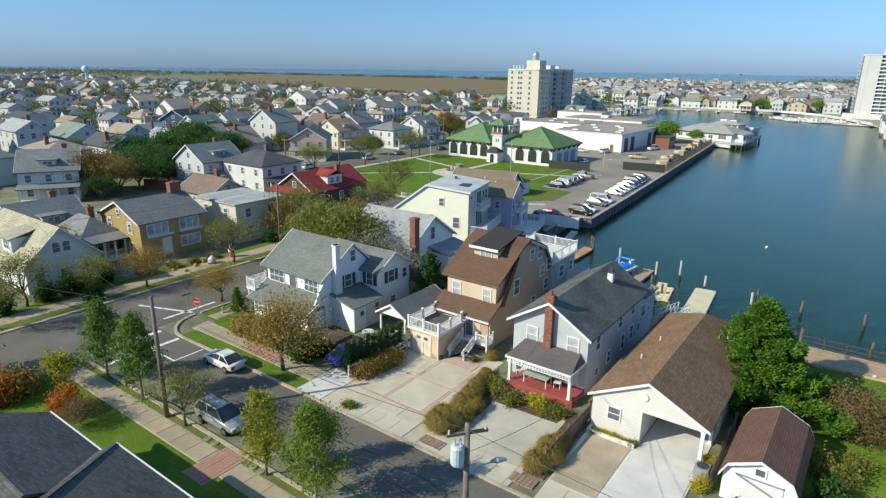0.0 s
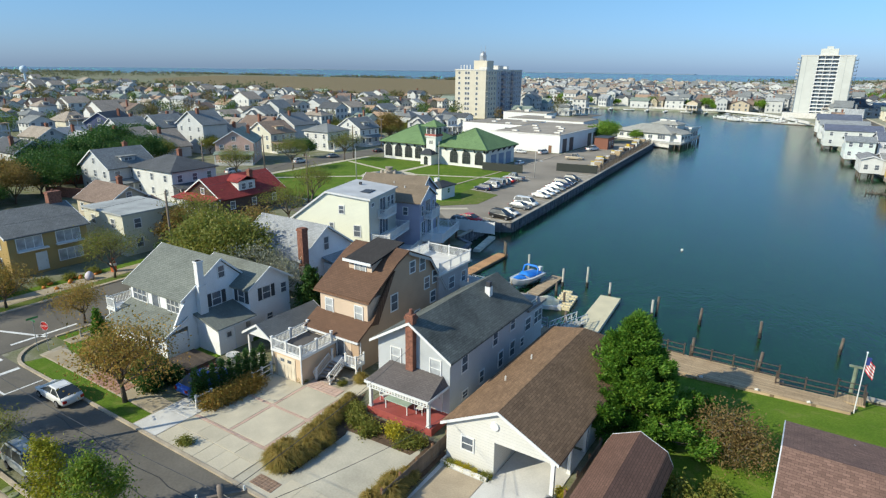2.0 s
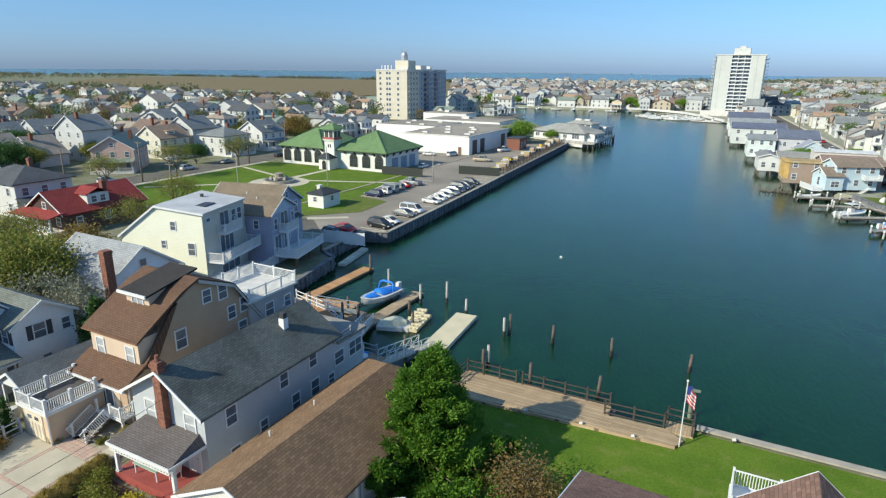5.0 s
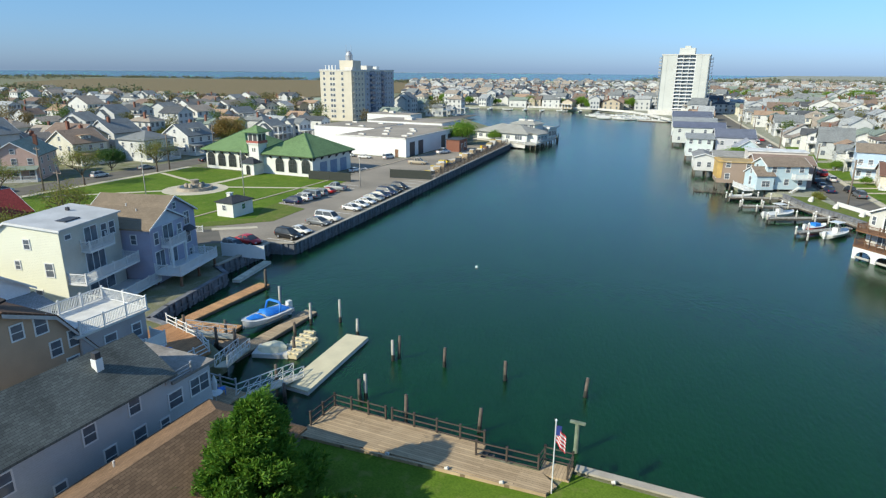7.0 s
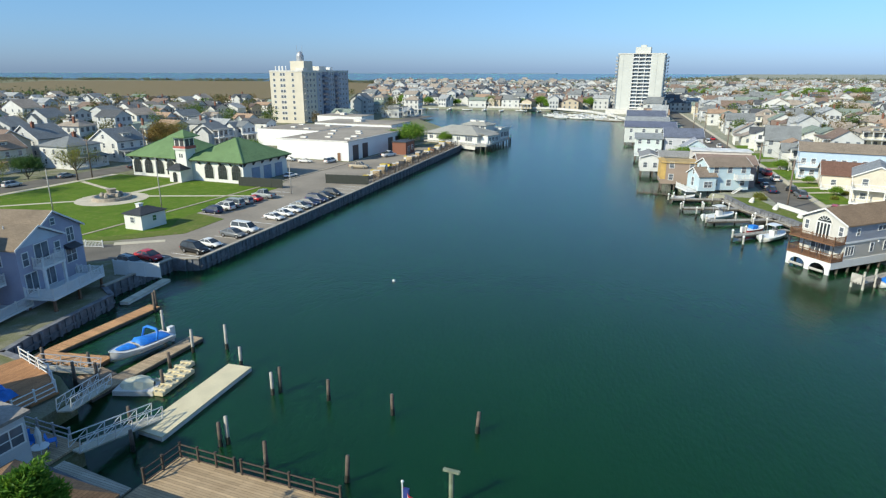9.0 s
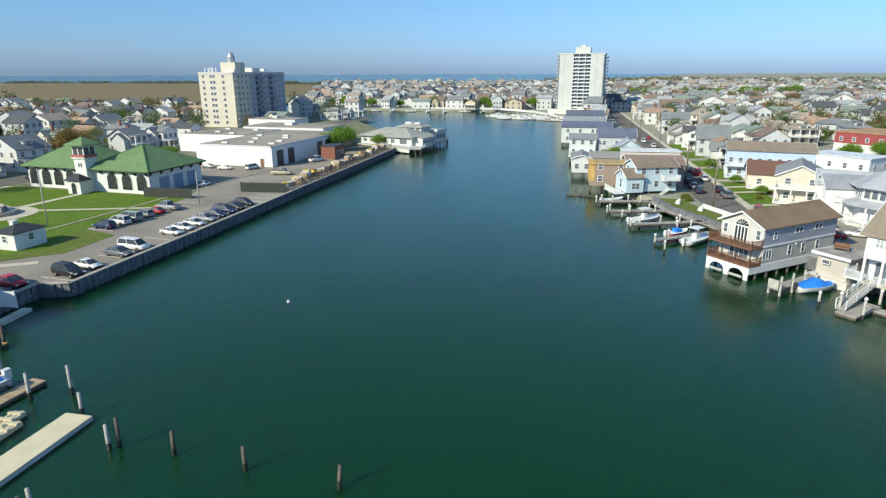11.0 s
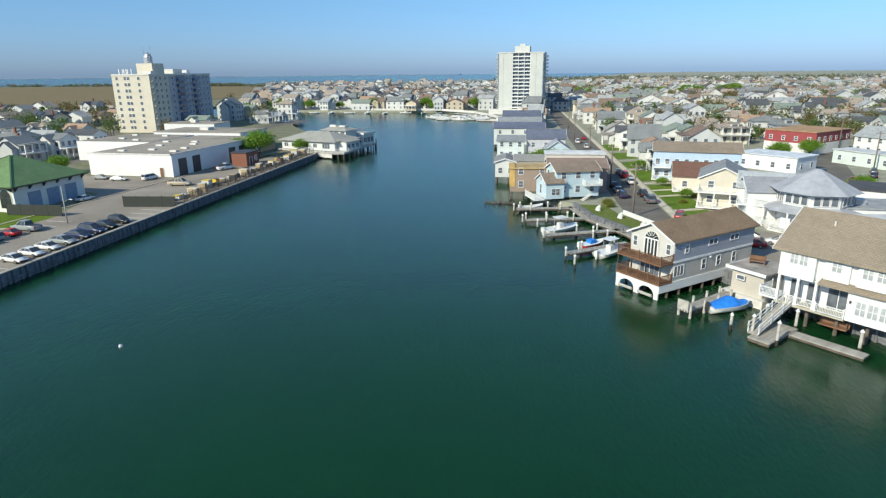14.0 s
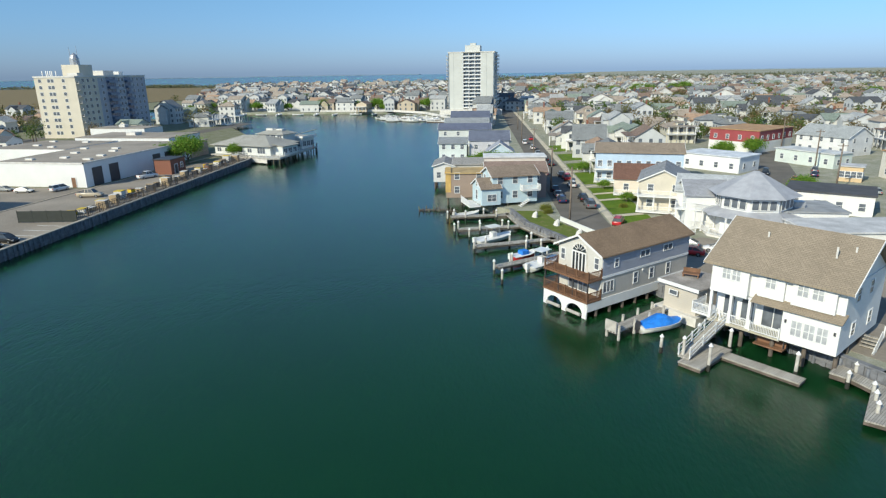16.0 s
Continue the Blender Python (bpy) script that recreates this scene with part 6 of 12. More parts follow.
def motor_boat(name, label, m, cover=True, L=5.8, B=1.05, hull=None, console=False):
    b = thing(name, label, "boat", m)
    st = [(-0.5, 0.9, 0.55), (-0.25, 1.0, 0.58), (0.1, 1.0, 0.62), (0.32, 0.78, 0.72), (0.44, 0.42, 0.84), (0.5, 0.05, 0.95)]
    s = Shape()
    for i, (f, k, z) in enumerate(st):
        y, w = f * L, k * B
        s.v += [(-w, y, z), (-w * 0.95, y, z * 0.35), (-w * 0.45, y, -0.15 + max(0, f) * 0.3), (0, y, -0.3 + max(0, f) * 0.7), (w * 0.45, y, -0.15 + max(0, f) * 0.3), (w * 0.95, y, z * 0.35), (w, y, z)]
        if i:
            for j in range(6):
                a = (i - 1) * 7 + j
                s.f.append((a, a + 1, a + 8, a + 7))
    s.f.append(tuple(range(6, -1, -1)))
    part("hull", s.mesh("hull", hull or M_gel, True), b, "white hull")
    d = Shape()
    for i, (f, k, z) in enumerate(st):
        d.v += [(-k * B, f * L, z - 0.03), (0, f * L, z + 0.03), (k * B, f * L, z - 0.03)]
        if i:
            a = (i - 1) * 3
            d.f += [(a, a + 1, a + 4, a + 3), (a + 1, a + 2, a + 5, a + 4)]
    part("deck", d.mesh("deck", M_gel), b)
    if cover:
        c = Shape()
        for i, (f, k, z, t) in enumerate(((-0.47, 0.88, 0.56, 0.65), (-0.3, 1.02, 0.58, 0.85), (-0.02, 1.03, 0.62, 1.5), (0.1, 1.0, 0.63, 1.35), (0.3, 0.8, 0.7, 0.85), (0.43, 0.42, 0.84, 0.9))):
            y, w = f * L, k * B
            c.v += [(-w, y, z), (-w * 0.6, y, z + (t - z) * 0.8), (0, y, t), (w * 0.6, y, z + (t - z) * 0.8), (w, y, z)]
            if i:
                for j in range(4):
                    a = (i - 1) * 5 + j
                    c.f.append((a, a + 1, a + 6, a + 5))
        part("cover", c.mesh("cover", M_blue, True), b, "bright blue canvas cover")
    if console:
        part("console", Shape().box(-0.4, 0.4, -0.5, 0.3, 0.6, 1.3).mesh("console", M_gel), b)
        part("t_top", Shape().box(-0.8, 0.8, -1.1, 0.8, 2.15, 2.22).mesh("t_top", M_gel), b)
        for x in (-0.6, 0.6):
            for y in (-0.8, 0.5):
                part("t_top_post", keep("ttp", lambda: Shape().tube([(0, 0, 0.6), (0, 0, 2.15)], [0.03, 0.03], 6).mesh("t_top_post", M_grey)), b, at=pose(x, y, 0))
        part("windscreen", Shape().prism([(0.3, 1.3), (0.36, 1.3), (0.16, 1.7), (0.1, 1.7)], "x", -0.4, 0.4).mesh("windscreen", M_pane), b)
    part("outboard", Shape().box(-0.22, 0.22, -L / 2 - 0.55, -L / 2 - 0.02, 0.25, 1.0).box(-0.1, 0.1, -L / 2 - 0.45, -L / 2 - 0.15, -0.5, 0.25).mesh("outboard", M_gel if not cover else M_dark), b)
    part("rub_rail", Shape().tube([(-st[0][1] * B, -0.5 * L, 0.54)] + [(-k * B - 0.02, f * L, z - 0.02) for f, k, z in st] + [(k * B + 0.02, f * L, z - 0.02) for f, k, z in reversed(st)], [0.035] * 13, 5).mesh("rub_rail", M_stone), b)
    return b




def runabout():
    b = motor_boat("motor_boat", "white motor boat with bright blue covers at the dock", pose(-18.95, 66.3, -0.78, 0, 0, 172), cover=False, L=5.7, B=1.15)
    for name, rows in (("bow_cover", ((0.14, 0.6, 0.7, 0.9), (0.22, 0.56, 0.72, 0.93), (0.3, 0.46, 0.78, 0.94), (0.36, 0.34, 0.82, 0.92), (0.4, 0.14, 0.86, 0.9))),
                       ("cockpit_cover", ((-0.44, 0.66, 0.6, 0.7), (-0.3, 0.74, 0.62, 0.8), (-0.1, 0.76, 0.64, 1.02), (0.03, 0.72, 0.66, 1.22), (0.08, 0.64, 0.68, 0.85)))):
        c = Shape()
        for i, (f, k, z, t) in enumerate(rows):
            y, w = f * 5.7, k * 1.15
            c.v += [(-w, y, z), (-w * 0.7, y, z + (t - z) * 0.75), (0, y, t), (w * 0.7, y, z + (t - z) * 0.75), (w, y, z)]
            if i:
                for j in range(4):
                    a = (i - 1) * 5 + j
                    c.f.append((a, a + 1, a + 6, a + 5))
        part(name, c.mesh(name, M_blue, True), b, "bright blue canvas cover")
    part("arch", Shape().tube([(-1.02, -0.9, 0.68), (-0.95, -1.15, 1.45), (-0.6, -1.25, 1.62), (0.6, -1.25, 1.62), (0.95, -1.15, 1.45), (1.02, -0.9, 0.68)], [0.08, 0.11, 0.13, 0.13, 0.11, 0.08], 7).mesh("arch", M_blue, True), b, "arch wrapped in blue canvas")
    for x in (-1, 1):
        part("stripe", Shape().prism([(-2.75, 0.3), (0.8, 0.36), (0.8, 0.46), (-2.75, 0.4)], "x", x * 1.155 - 0.012, x * 1.155 + 0.012).mesh("stripe", M_grey), b, "grey stripe along the hull")


runabout()

# timber deck by the lawn
D = thing("waterside_deck", "weathered brown timber deck with dark railings beside the lawn", "deck")
part("decking", Shape().sheet([(-3.0, 50.6), (3.2, 51.3), (13.2, 51.8), (13.6, 52.6), (12.4, 53.5), (8.6, 53.3), (8.5, 54.6), (-2.9, 54.6)], 0.06, 0.2).mesh("decking", planks("weathered_boards", (0.5, 0.37, 0.23), 0.19, False, 0.6, 4.5)), D)
part("edge_board", Shape().sheet([(-3.0, 50.5), (13.2, 51.65), (13.2, 51.8), (-3.0, 50.65)], 0.02, 0.22).mesh("edge_board", planks("weathered_boards", (0.5, 0.37, 0.23), 0.19, False, 0.6, 4.5)), D)
for p0, p1 in (((-2.9, 51.8), (-2.8, 54.5)), ((-2.8, 54.5), (1.3, 54.5)), ((1.8, 54.5), (8.4, 54.6)), ((8.3, 53.4), (12.2, 53.6)), ((12.2, 53.6), (12.3, 54.7)), ((12.3, 54.7), (14.0, 54.7)), ((14.0, 54.7), (14.0, 53.4))):
    railing(D, [p0, p1], 0.2, 0.95, plain("dark_rail", (0.075, 0.058, 0.045), 0.85, 0.3), 0, 1.6, 0.11)
part("step_landing", Shape().box(12.3, 14.1, 53.4, 54.7, 0.0, 0.16).mesh("step_landing", planks("weathered_boards", (0.5, 0.37, 0.23), 0.19, True, 0.6, 4.5)), D)
for i in range(3):
    part("step", Shape().box(8.5 + 0.32 * i, 8.85 + 0.32 * i, 53.5, 54.5, -0.25 * i - 0.1, -0.25 * i).mesh("step", M_pile), D)
for x in (-2.5, 1.5, 5.0, 8.2, 12.6, 13.8):
    part("support", keep("dpost", lambda: Shape().tube([(0, 0, -3), (0, 0, 0.1)], [0.14, 0.14], 8).mesh("support", M_pile)), D, at=pose(x, 54.3, 0))
fl = thing("flagpole", "white flagpole with a small striped flag at the lawn edge", "flagpole", pose(13.4, 52.1, 0))
part("pole", Shape().tube([(0, 0, 0), (0, 0, 4.7)], [0.045, 0.03], 8).mesh("pole", M_trim), fl)
part("finial", Shape().tube([(0, 0, 4.7), (0, 0, 4.77), (0, 0, 4.84)], [0.05, 0.08, 0.02], 8).mesh("finial", M_trim), fl)
flag = part("flag", Shape().box(0, 0.01, 0, 0.01, 4.4, 4.41).mesh("flag", M_trim), fl, "red, white and blue striped flag")
FR, FB = plain("flag_red", (0.5, 0.03, 0.04), 0.8), plain("flag_blue", (0.02, 0.04, 0.2), 0.8)
for i in range(9):
    v, f = [], []
    for k in range(7):
        x = 0.05 + 0.09 * k
        y = 0.07 * math.sin(k * 1.5)
        z = 4.45 - 0.12 * i - 0.1 * k
        v += [(x, y, z), (x, y, z - 0.12), (x, y + 0.012, z), (x, y + 0.012, z - 0.12)]
        if k:
            a = (k - 1) * 4
            f += [(a, a + 1, a + 5, a + 4), (a + 2, a + 6, a + 7, a + 3), (a, a + 4, a + 6, a + 2), (a + 1, a + 3, a + 7, a + 5)]
    part("stripe", to_mesh("stripe", v, f, FR if i % 2 == 0 else M_trim), flag)
part("canton", Shape().box(0.045, 0.32, -0.02, 0.1, 3.85, 4.4).mesh("canton", FB), flag)
for x, y in ((3.3, 51.1), (7.2, 51.35), (16.5, 54.2), (10.6, 51.5)):
    l = STOCK.put("glamp", lambda: thing("garden_light", "small garden spotlight on the lawn", "lamp"), pose(x, y, 0.02), group="garden lights")
    if not l.children:
        part("stake", Shape().tube([(0, 0, 0), (0, 0, 0.2)], [0.03, 0.03], 6).mesh("stake", M_dark), l)
        part("head", Shape().tube([(-0.1, 0, 0.22), (0.12, 0, 0.3)], [0.09, 0.11], 8).mesh("head", M_stone), l)

# rear decks of the tan and grey houses
rd = thing("rear_deck", "orange-brown timber deck with white railings behind the tan house", "deck")
part("decking", Shape().sheet([(-26.3, 53.4), (-17.2, 53.4), (-17.0, 57.2), (-20.0, 58.8), (-24.9, 60.0)], 0.1, 0.28).mesh("decking", planks("orange_boards", (0.48, 0.25, 0.12), 0.16, True)), rd)
railing(rd, [(-25.0, 59.9), (-20.0, 58.7), (-17.1, 57.1), (-17.2, 54.0)], 0.28, 0.9, M_trim, 0.0, 1.5)
tp = thing("tarpaulin", "rumpled bright blue tarpaulin over garden furniture", "tarpaulin", pose(-20.4, 55.0, 0.28))
rg = np.random.default_rng(5)
v, f = [], []
for i in range(9):
    for j in range(6):
        e = 0 if i in (0, 8) or j in (0, 5) else 1
        v.append((i * 0.3 - 1.2, j * 0.3 - 0.75, e * (0.55 + rg.uniform(-0.15, 0.25)) + 0.02))
for i in range(8):
    for j in range(5):
        a = i * 6 + j
        f.append((a, a + 6, a + 7, a + 1))
part("cover", to_mesh("cover", v, f, M_blue), tp)
gd = thing("lower_deck", "grey timber deck with steps behind the pale grey house", "deck")
part("decking", Shape().sheet(rect(-15.2, -9.8, 50.4, 53.3), 0.05, 0.2).mesh("decking", planks("grey_boards", (0.36, 0.27, 0.19), 0.16)), gd)
railing(gd, [(-15.1, 53.2), (-10.6, 53.2)], 0.2, 0.9, M_grey, 0.0, 1.5)
for x, y, r in ((-12.2, 51.6, 20), (-11.2, 52.4, 140), (-13.4, 52.2, 250)):
    patio_chair(pose(x, y, 0.2, 0, 0, r), M_blue, "blue garden chair on the rear deck")
um = thing("folded_parasol", "white table with a folded parasol on the rear deck", "table", pose(-10.8, 51.4, 0.2))
part("tabletop", Shape().tube([(0, 0, 0.7), (0, 0, 0.74)], [0.5, 0.5], 14).mesh("tabletop", M_trim), um)
part("pole", Shape().tube([(0, 0, 0), (0, 0, 2.0)], [0.03, 0.03], 6).mesh("pole", M_trim), um)
part("canopy", Shape().tube([(0, 0, 1.0), (0, 0, 1.6), (0, 0, 2.1)], [0.16, 0.2, 0.04], 8).mesh("canopy", M_trim), um)
dock("bank_walk_boards", [(-9.3, 50.75), (-3.4, 50.35), (-3.4, 51.3), (-9.3, 51.7)], 0.12, planks("pale_boards_narrow", (0.55, 0.5, 0.4), 0.16), "narrow pale boardwalk along the bulkhead")

# ---- hall with the green roof, warehouse, pier house, towers ----
G_ROOF = shingle("green_tiles", (0.17, 0.27, 0.12), False, 0.3, 0.15)
W_STUC = plain("white_stucco", (0.65, 0.65, 0.61), 0.85, 0.05, 0.5, 10, 0.1)


def arch_window(house, x, y, z, w, h, turn=0):
    """A tall round-headed window with a pale surround."""
    n, pts = 10, []
    for i in range(n + 1):
        a = math.pi * i / n
        pts.append((math.cos(a) * w / 2, h - w / 2 + math.sin(a) * w / 2))
    outline = [(-w / 2, 0), (w / 2, 0)] + pts
    fr = part("arched_window", keep(("arch", w, h), lambda: Shape().prism([(a * 1.14, b * 1.06 - 0.02) for a, b in outline], "y", -0.06, 0.0).mesh("arched_window", M_stone)), house, at=pose(x, y, z, 0, 0, turn))
    part("pane", keep(("archp", w, h), lambda: Shape().prism(outline, "y", -0.09, -0.061).mesh("pane", glass_dark("arched_glass", (0.02, 0.024, 0.026)))), fr)
    part("glazing_bar", keep(("archb", w, h), lambda: Shape().box(-0.04, 0.04, -0.12, -0.09, 0, h).box(-w / 2, w / 2, -0.12, -0.09, h * 0.55, h * 0.55 + 0.08).mesh("glazing_bar", M_dark)), fr)


def green_hall():
    h = thing("green_roofed_hall", "white stucco hall with green hipped roofs and a square bell tower", "hall")
    for x0, x1, y0, y1 in ((-92.2, -79.2, 132.5, 147.5), (-75.2, -60.8, 132.0, 147.2)):
        part("wall", Shape().box(x0, x1, y0, y1, 0, 4.5).mesh("wall", W_STUC), h)
        part("roof", hip_mesh(x0, x1, y0, y1, 4.4, 8.6, 0.9, G_ROOF, 0.18), h, "green tiled hipped roof")
        part("eave", Shape().box(x0 - 0.8, x1 + 0.8, y0 - 0.8, y1 + 0.8, 4.28, 4.4).mesh("eave", M_dark), h)
        w = (x1 - x0) / 4
        for i in range(4):
            if x0 < -80 or i > 0:
                arch_window(h, x0 + w * (i + 0.5), y0, 0.7, 2.3, 3.2)
    for i in range(3):
        arch_y = 136.0 + i * 4
        part("garage_door", Shape().box(-60.78, -60.7, arch_y - 1.3, arch_y + 1.3, 0, 3.0).mesh("garage_door", plain("blue_grey_door", (0.2, 0.26, 0.36), 0.6)), h)
    part("link", Shape().box(-79.2, -75.2, 133.2, 146, 0, 4.2).mesh("link", W_STUC), h)
    part("link_roof", Shape().box(-79.4, -75.0, 133.0, 146.2, 4.2, 4.5).mesh("link_roof", G_ROOF), h)
    t = part("bell_tower", Shape().box(-77.2, -74.4, 130.6, 133.4, 0, 9.2).box(-77.4, -74.2, 130.4, 133.6, 6.6, 6.8).box(-77.4, -74.2, 130.4, 133.6, 9.1, 9.3).mesh("bell_tower", W_STUC), h, "white square bell tower")
    # flat dark panels paint the shade inside the open belfry
    for dx in (-0.65, 0.65):
        part("louvre", Shape().box(-75.8 + dx - 0.5, -75.8 + dx + 0.5, 130.55, 130.6, 7.3, 8.9).mesh("louvre", M_dark), t)
        part("louvre", Shape().box(-74.4, -74.35, 132 + dx - 0.5, 132 + dx + 0.5, 7.3, 8.9).mesh("louvre", M_dark), t)
    part("louvre", Shape().box(-76.2, -75.9, 130.55, 130.6, 5.0, 5.8).box(-75.6, -75.3, 130.55, 130.6, 5.0, 5.8).mesh("louvre", M_dark), t)
    part("tower_roof", hip_mesh(-77.2, -74.4, 130.6, 133.4, 9.3, 10.7, 0.95, G_ROOF, 0.15), t, "green pyramid roof")
    part("balcony", Shape().box(-77.5, -74.1, 130.3, 130.6, 6.8, 6.95).mesh("balcony", W_STUC), t)
    part("balustrade", Shape().box(-77.45, -74.15, 130.32, 130.4, 6.95, 7.45).box(-74.2, -74.12, 130.4, 133.5, 6.85, 7.45).mesh("balustrade", plain("faded_red_rail", (0.36, 0.1, 0.08), 0.7, 0.2)), t, "faded red balustrade")
    part("entry", Shape().box(-77.4, -74.2, 128.4, 130.6, 0, 2.6).mesh("entry", W_STUC), h)
    part("entry_roof", hip_mesh(-77.4, -74.2, 128.4, 130.6, 2.6, 3.8, 0.4, shingle("dark_slate_shingles", (0.06, 0.065, 0.075)), 0.12), h)
    arch_window(h, -75.8, 128.4, 0.1, 1.1, 2.1)
    arch_window(h, -78.4, 132.4, 0.9, 1.2, 2.2)
    # brackets under the eaves and dark hip ridges
    bk = Shape().prism([(0, 0), (0, -0.7), (-0.18, -0.7), (-0.75, -0.1), (-0.75, 0)], "x", -0.09, 0.09).mesh("bracket", M_dark)
    for x0, x1, y0, y1 in ((-92.2, -79.2, 132.5, 147.5), (-75.2, -60.8, 132.0, 147.2)):
        for i in range(6):
            part("bracket", bk, h, at=pose(x0 + (x1 - x0) * (i + 0.1) / 5.2, y0, 4.28))
        for i in range(6):
            part("bracket", bk, h, at=pose(x1, y0 + (y1 - y0) * (i + 0.1) / 5.2, 4.28, 0, 0, 90))
        e, d = 0.9, (x1 - x0 + 1.8) / 2
        for xa, k in ((x0 - e, 1), (x1 + e, -1)):
            part("ridge_cap", Shape().bar((xa, y0 - e, 4.6), (xa + k * d, y0 - e + d, 8.8), 0.22, 0.12).mesh("ridge_cap", plain("dark_green_cap", (0.06, 0.12, 0.06), 0.8)), h)
    return h


green_hall()
ft = thing("fountain", "round stone fountain with a stepped stone basin on the green", "fountain", pose(-73.5, 110.5, 0.05))
part("basin", Shape().tube([(0, 0, 0), (0, 0, 0.6)], [3.4, 3.3], 24).mesh("basin", plain("weathered_stone", (0.36, 0.31, 0.25), 0.9, 0.25, 2, 12, 0.5)), ft)
part("pool", Shape().tube([(0, 0, 0.6), (0, 0, 0.63)], [2.9, 2.9], 24).mesh("pool", plain("dark_pool", (0.05, 0.06, 0.05), 0.3)), ft)
part("pedestal", Shape().tube([(0, 0, 0.6), (0, 0, 1.1), (0, 0, 1.2), (0, 0, 1.9)], [1.3, 1.2, 0.7, 0.9], 12).mesh("pedestal", plain("weathered_stone", (0.36, 0.31, 0.25), 0.9, 0.25, 2, 12, 0.5)), ft)
for i in range(5):
    a = i * 1.257
    part("boulder", keep("boulder", lambda: Shape().tube([(0, 0, 0), (0, 0, 0.35), (0.1, 0, 0.7)], [0.5, 0.45, 0.2], 7).mesh("boulder", plain("weathered_stone", (0.36, 0.31, 0.25), 0.9, 0.25, 2, 12, 0.5))), ft, at=pose(math.cos(a) * 1.6, math.sin(a) * 1.6, 0.55, 0, 0, i * 70))

hut = thing("pump_hut", "small white hut with a grey roof on the green", "hut", pose(-53.0, 95.2, 0))
part("wall", Shape().box(0, 3.4, 0, 4.6, 0, 2.3).mesh("wall", W_STUC), hut)
part("roof", hip_mesh(0, 3.4, 0, 4.6, 2.3, 3.1, 0.25, shingle("dark_slate_shingles", (0.06, 0.065, 0.075)), 0.12), hut)
part("cupola", Shape().box(0.6, 1.3, 1.8, 2.5, 2.6, 3.5).box(0.5, 1.4, 1.7, 2.6, 3.5, 3.6).mesh("cupola", W_STUC), hut)
window(hut, "S", 1.6, 1.1, 0.0, 0.7, 0.8)
window(hut, "E", 2.4, 1.1, 3.4, 0.7, 0.8, pane=plain("green_shutter", (0.05, 0.16, 0.05), 0.6))


def warehouse():
    h = thing("warehouse", "white flat-roofed warehouse with dark loading doors", "warehouse", pose(-1.5, 0.4, 0))
    R = plain("tan_roofing", (0.3, 0.26, 0.21), 0.9, 0.2, 0.12, 2, 0.1)
    part("wall", Shape().box(-78, -55.6, 168.8, 204.6, 0, 5.1).mesh("wall", plain("white_render", (0.68, 0.68, 0.67), 0.8, 0.04, 0.3, 6, 0.05)), h)
    part("roof", Shape().box(-77.8, -55.8, 169.0, 204.4, 5.1, 5.15).mesh("roof", R), h, "worn tan flat roof")
    part("parapet", Shape().box(-78.1, -55.5, 168.7, 168.95, 4.95, 5.25).box(-55.75, -55.5, 168.7, 204.7, 4.95, 5.25).mesh("parapet", M_stone), h)
    part("annex", Shape().box(-101, -78, 190, 210, 0, 5.2).mesh("annex", plain("white_render", (0.68, 0.68, 0.67), 0.8, 0.04, 0.3, 6, 0.05)), h)
    part("annex_roof", Shape().box(-100.8, -78, 190.2, 209.8, 5.2, 5.25).mesh("annex_roof", R), h)
    part("annex", Shape().box(-78, -58, 204.6, 212, 0, 4.9).mesh("annex", plain("white_render", (0.68, 0.68, 0.67), 0.8, 0.04, 0.3, 6, 0.05)), h)
    part("annex_roof", Shape().box(-77.8, -58.2, 204.8, 211.8, 4.9, 4.95).mesh("annex_roof", R), h)
    for y in (172.5, 177.8, 193.5, 198.5):
        part("loading_door", Shape().box(-55.62, -55.52, y - 1.5, y + 1.5, 0, 3.9).mesh("loading_door", M_dark), h)
    for x, y in ((-72, 173), (-66, 176), (-60, 180), (-70, 184), (-63, 188), (-58.6, 174), (-74, 192), (-66, 193), (-85, 194), (-92, 197), (-84, 205), (-95, 206)):
        part("skylight", keep("skyl", lambda: Shape().box(-0.9, 0.9, -0.5, 0.5, 0, 0.35).mesh("skylight", M_stone)), h, at=pose(x, y, 5.15 if x > -78 else 5.25))
    door(h, "S", -58.5, 0.0, 168.8, 1.0, 2.1, M_woodbrown)
    window(h, "S", -83, 3.6, 190.0, 2.4, 0.6, False)
    return h


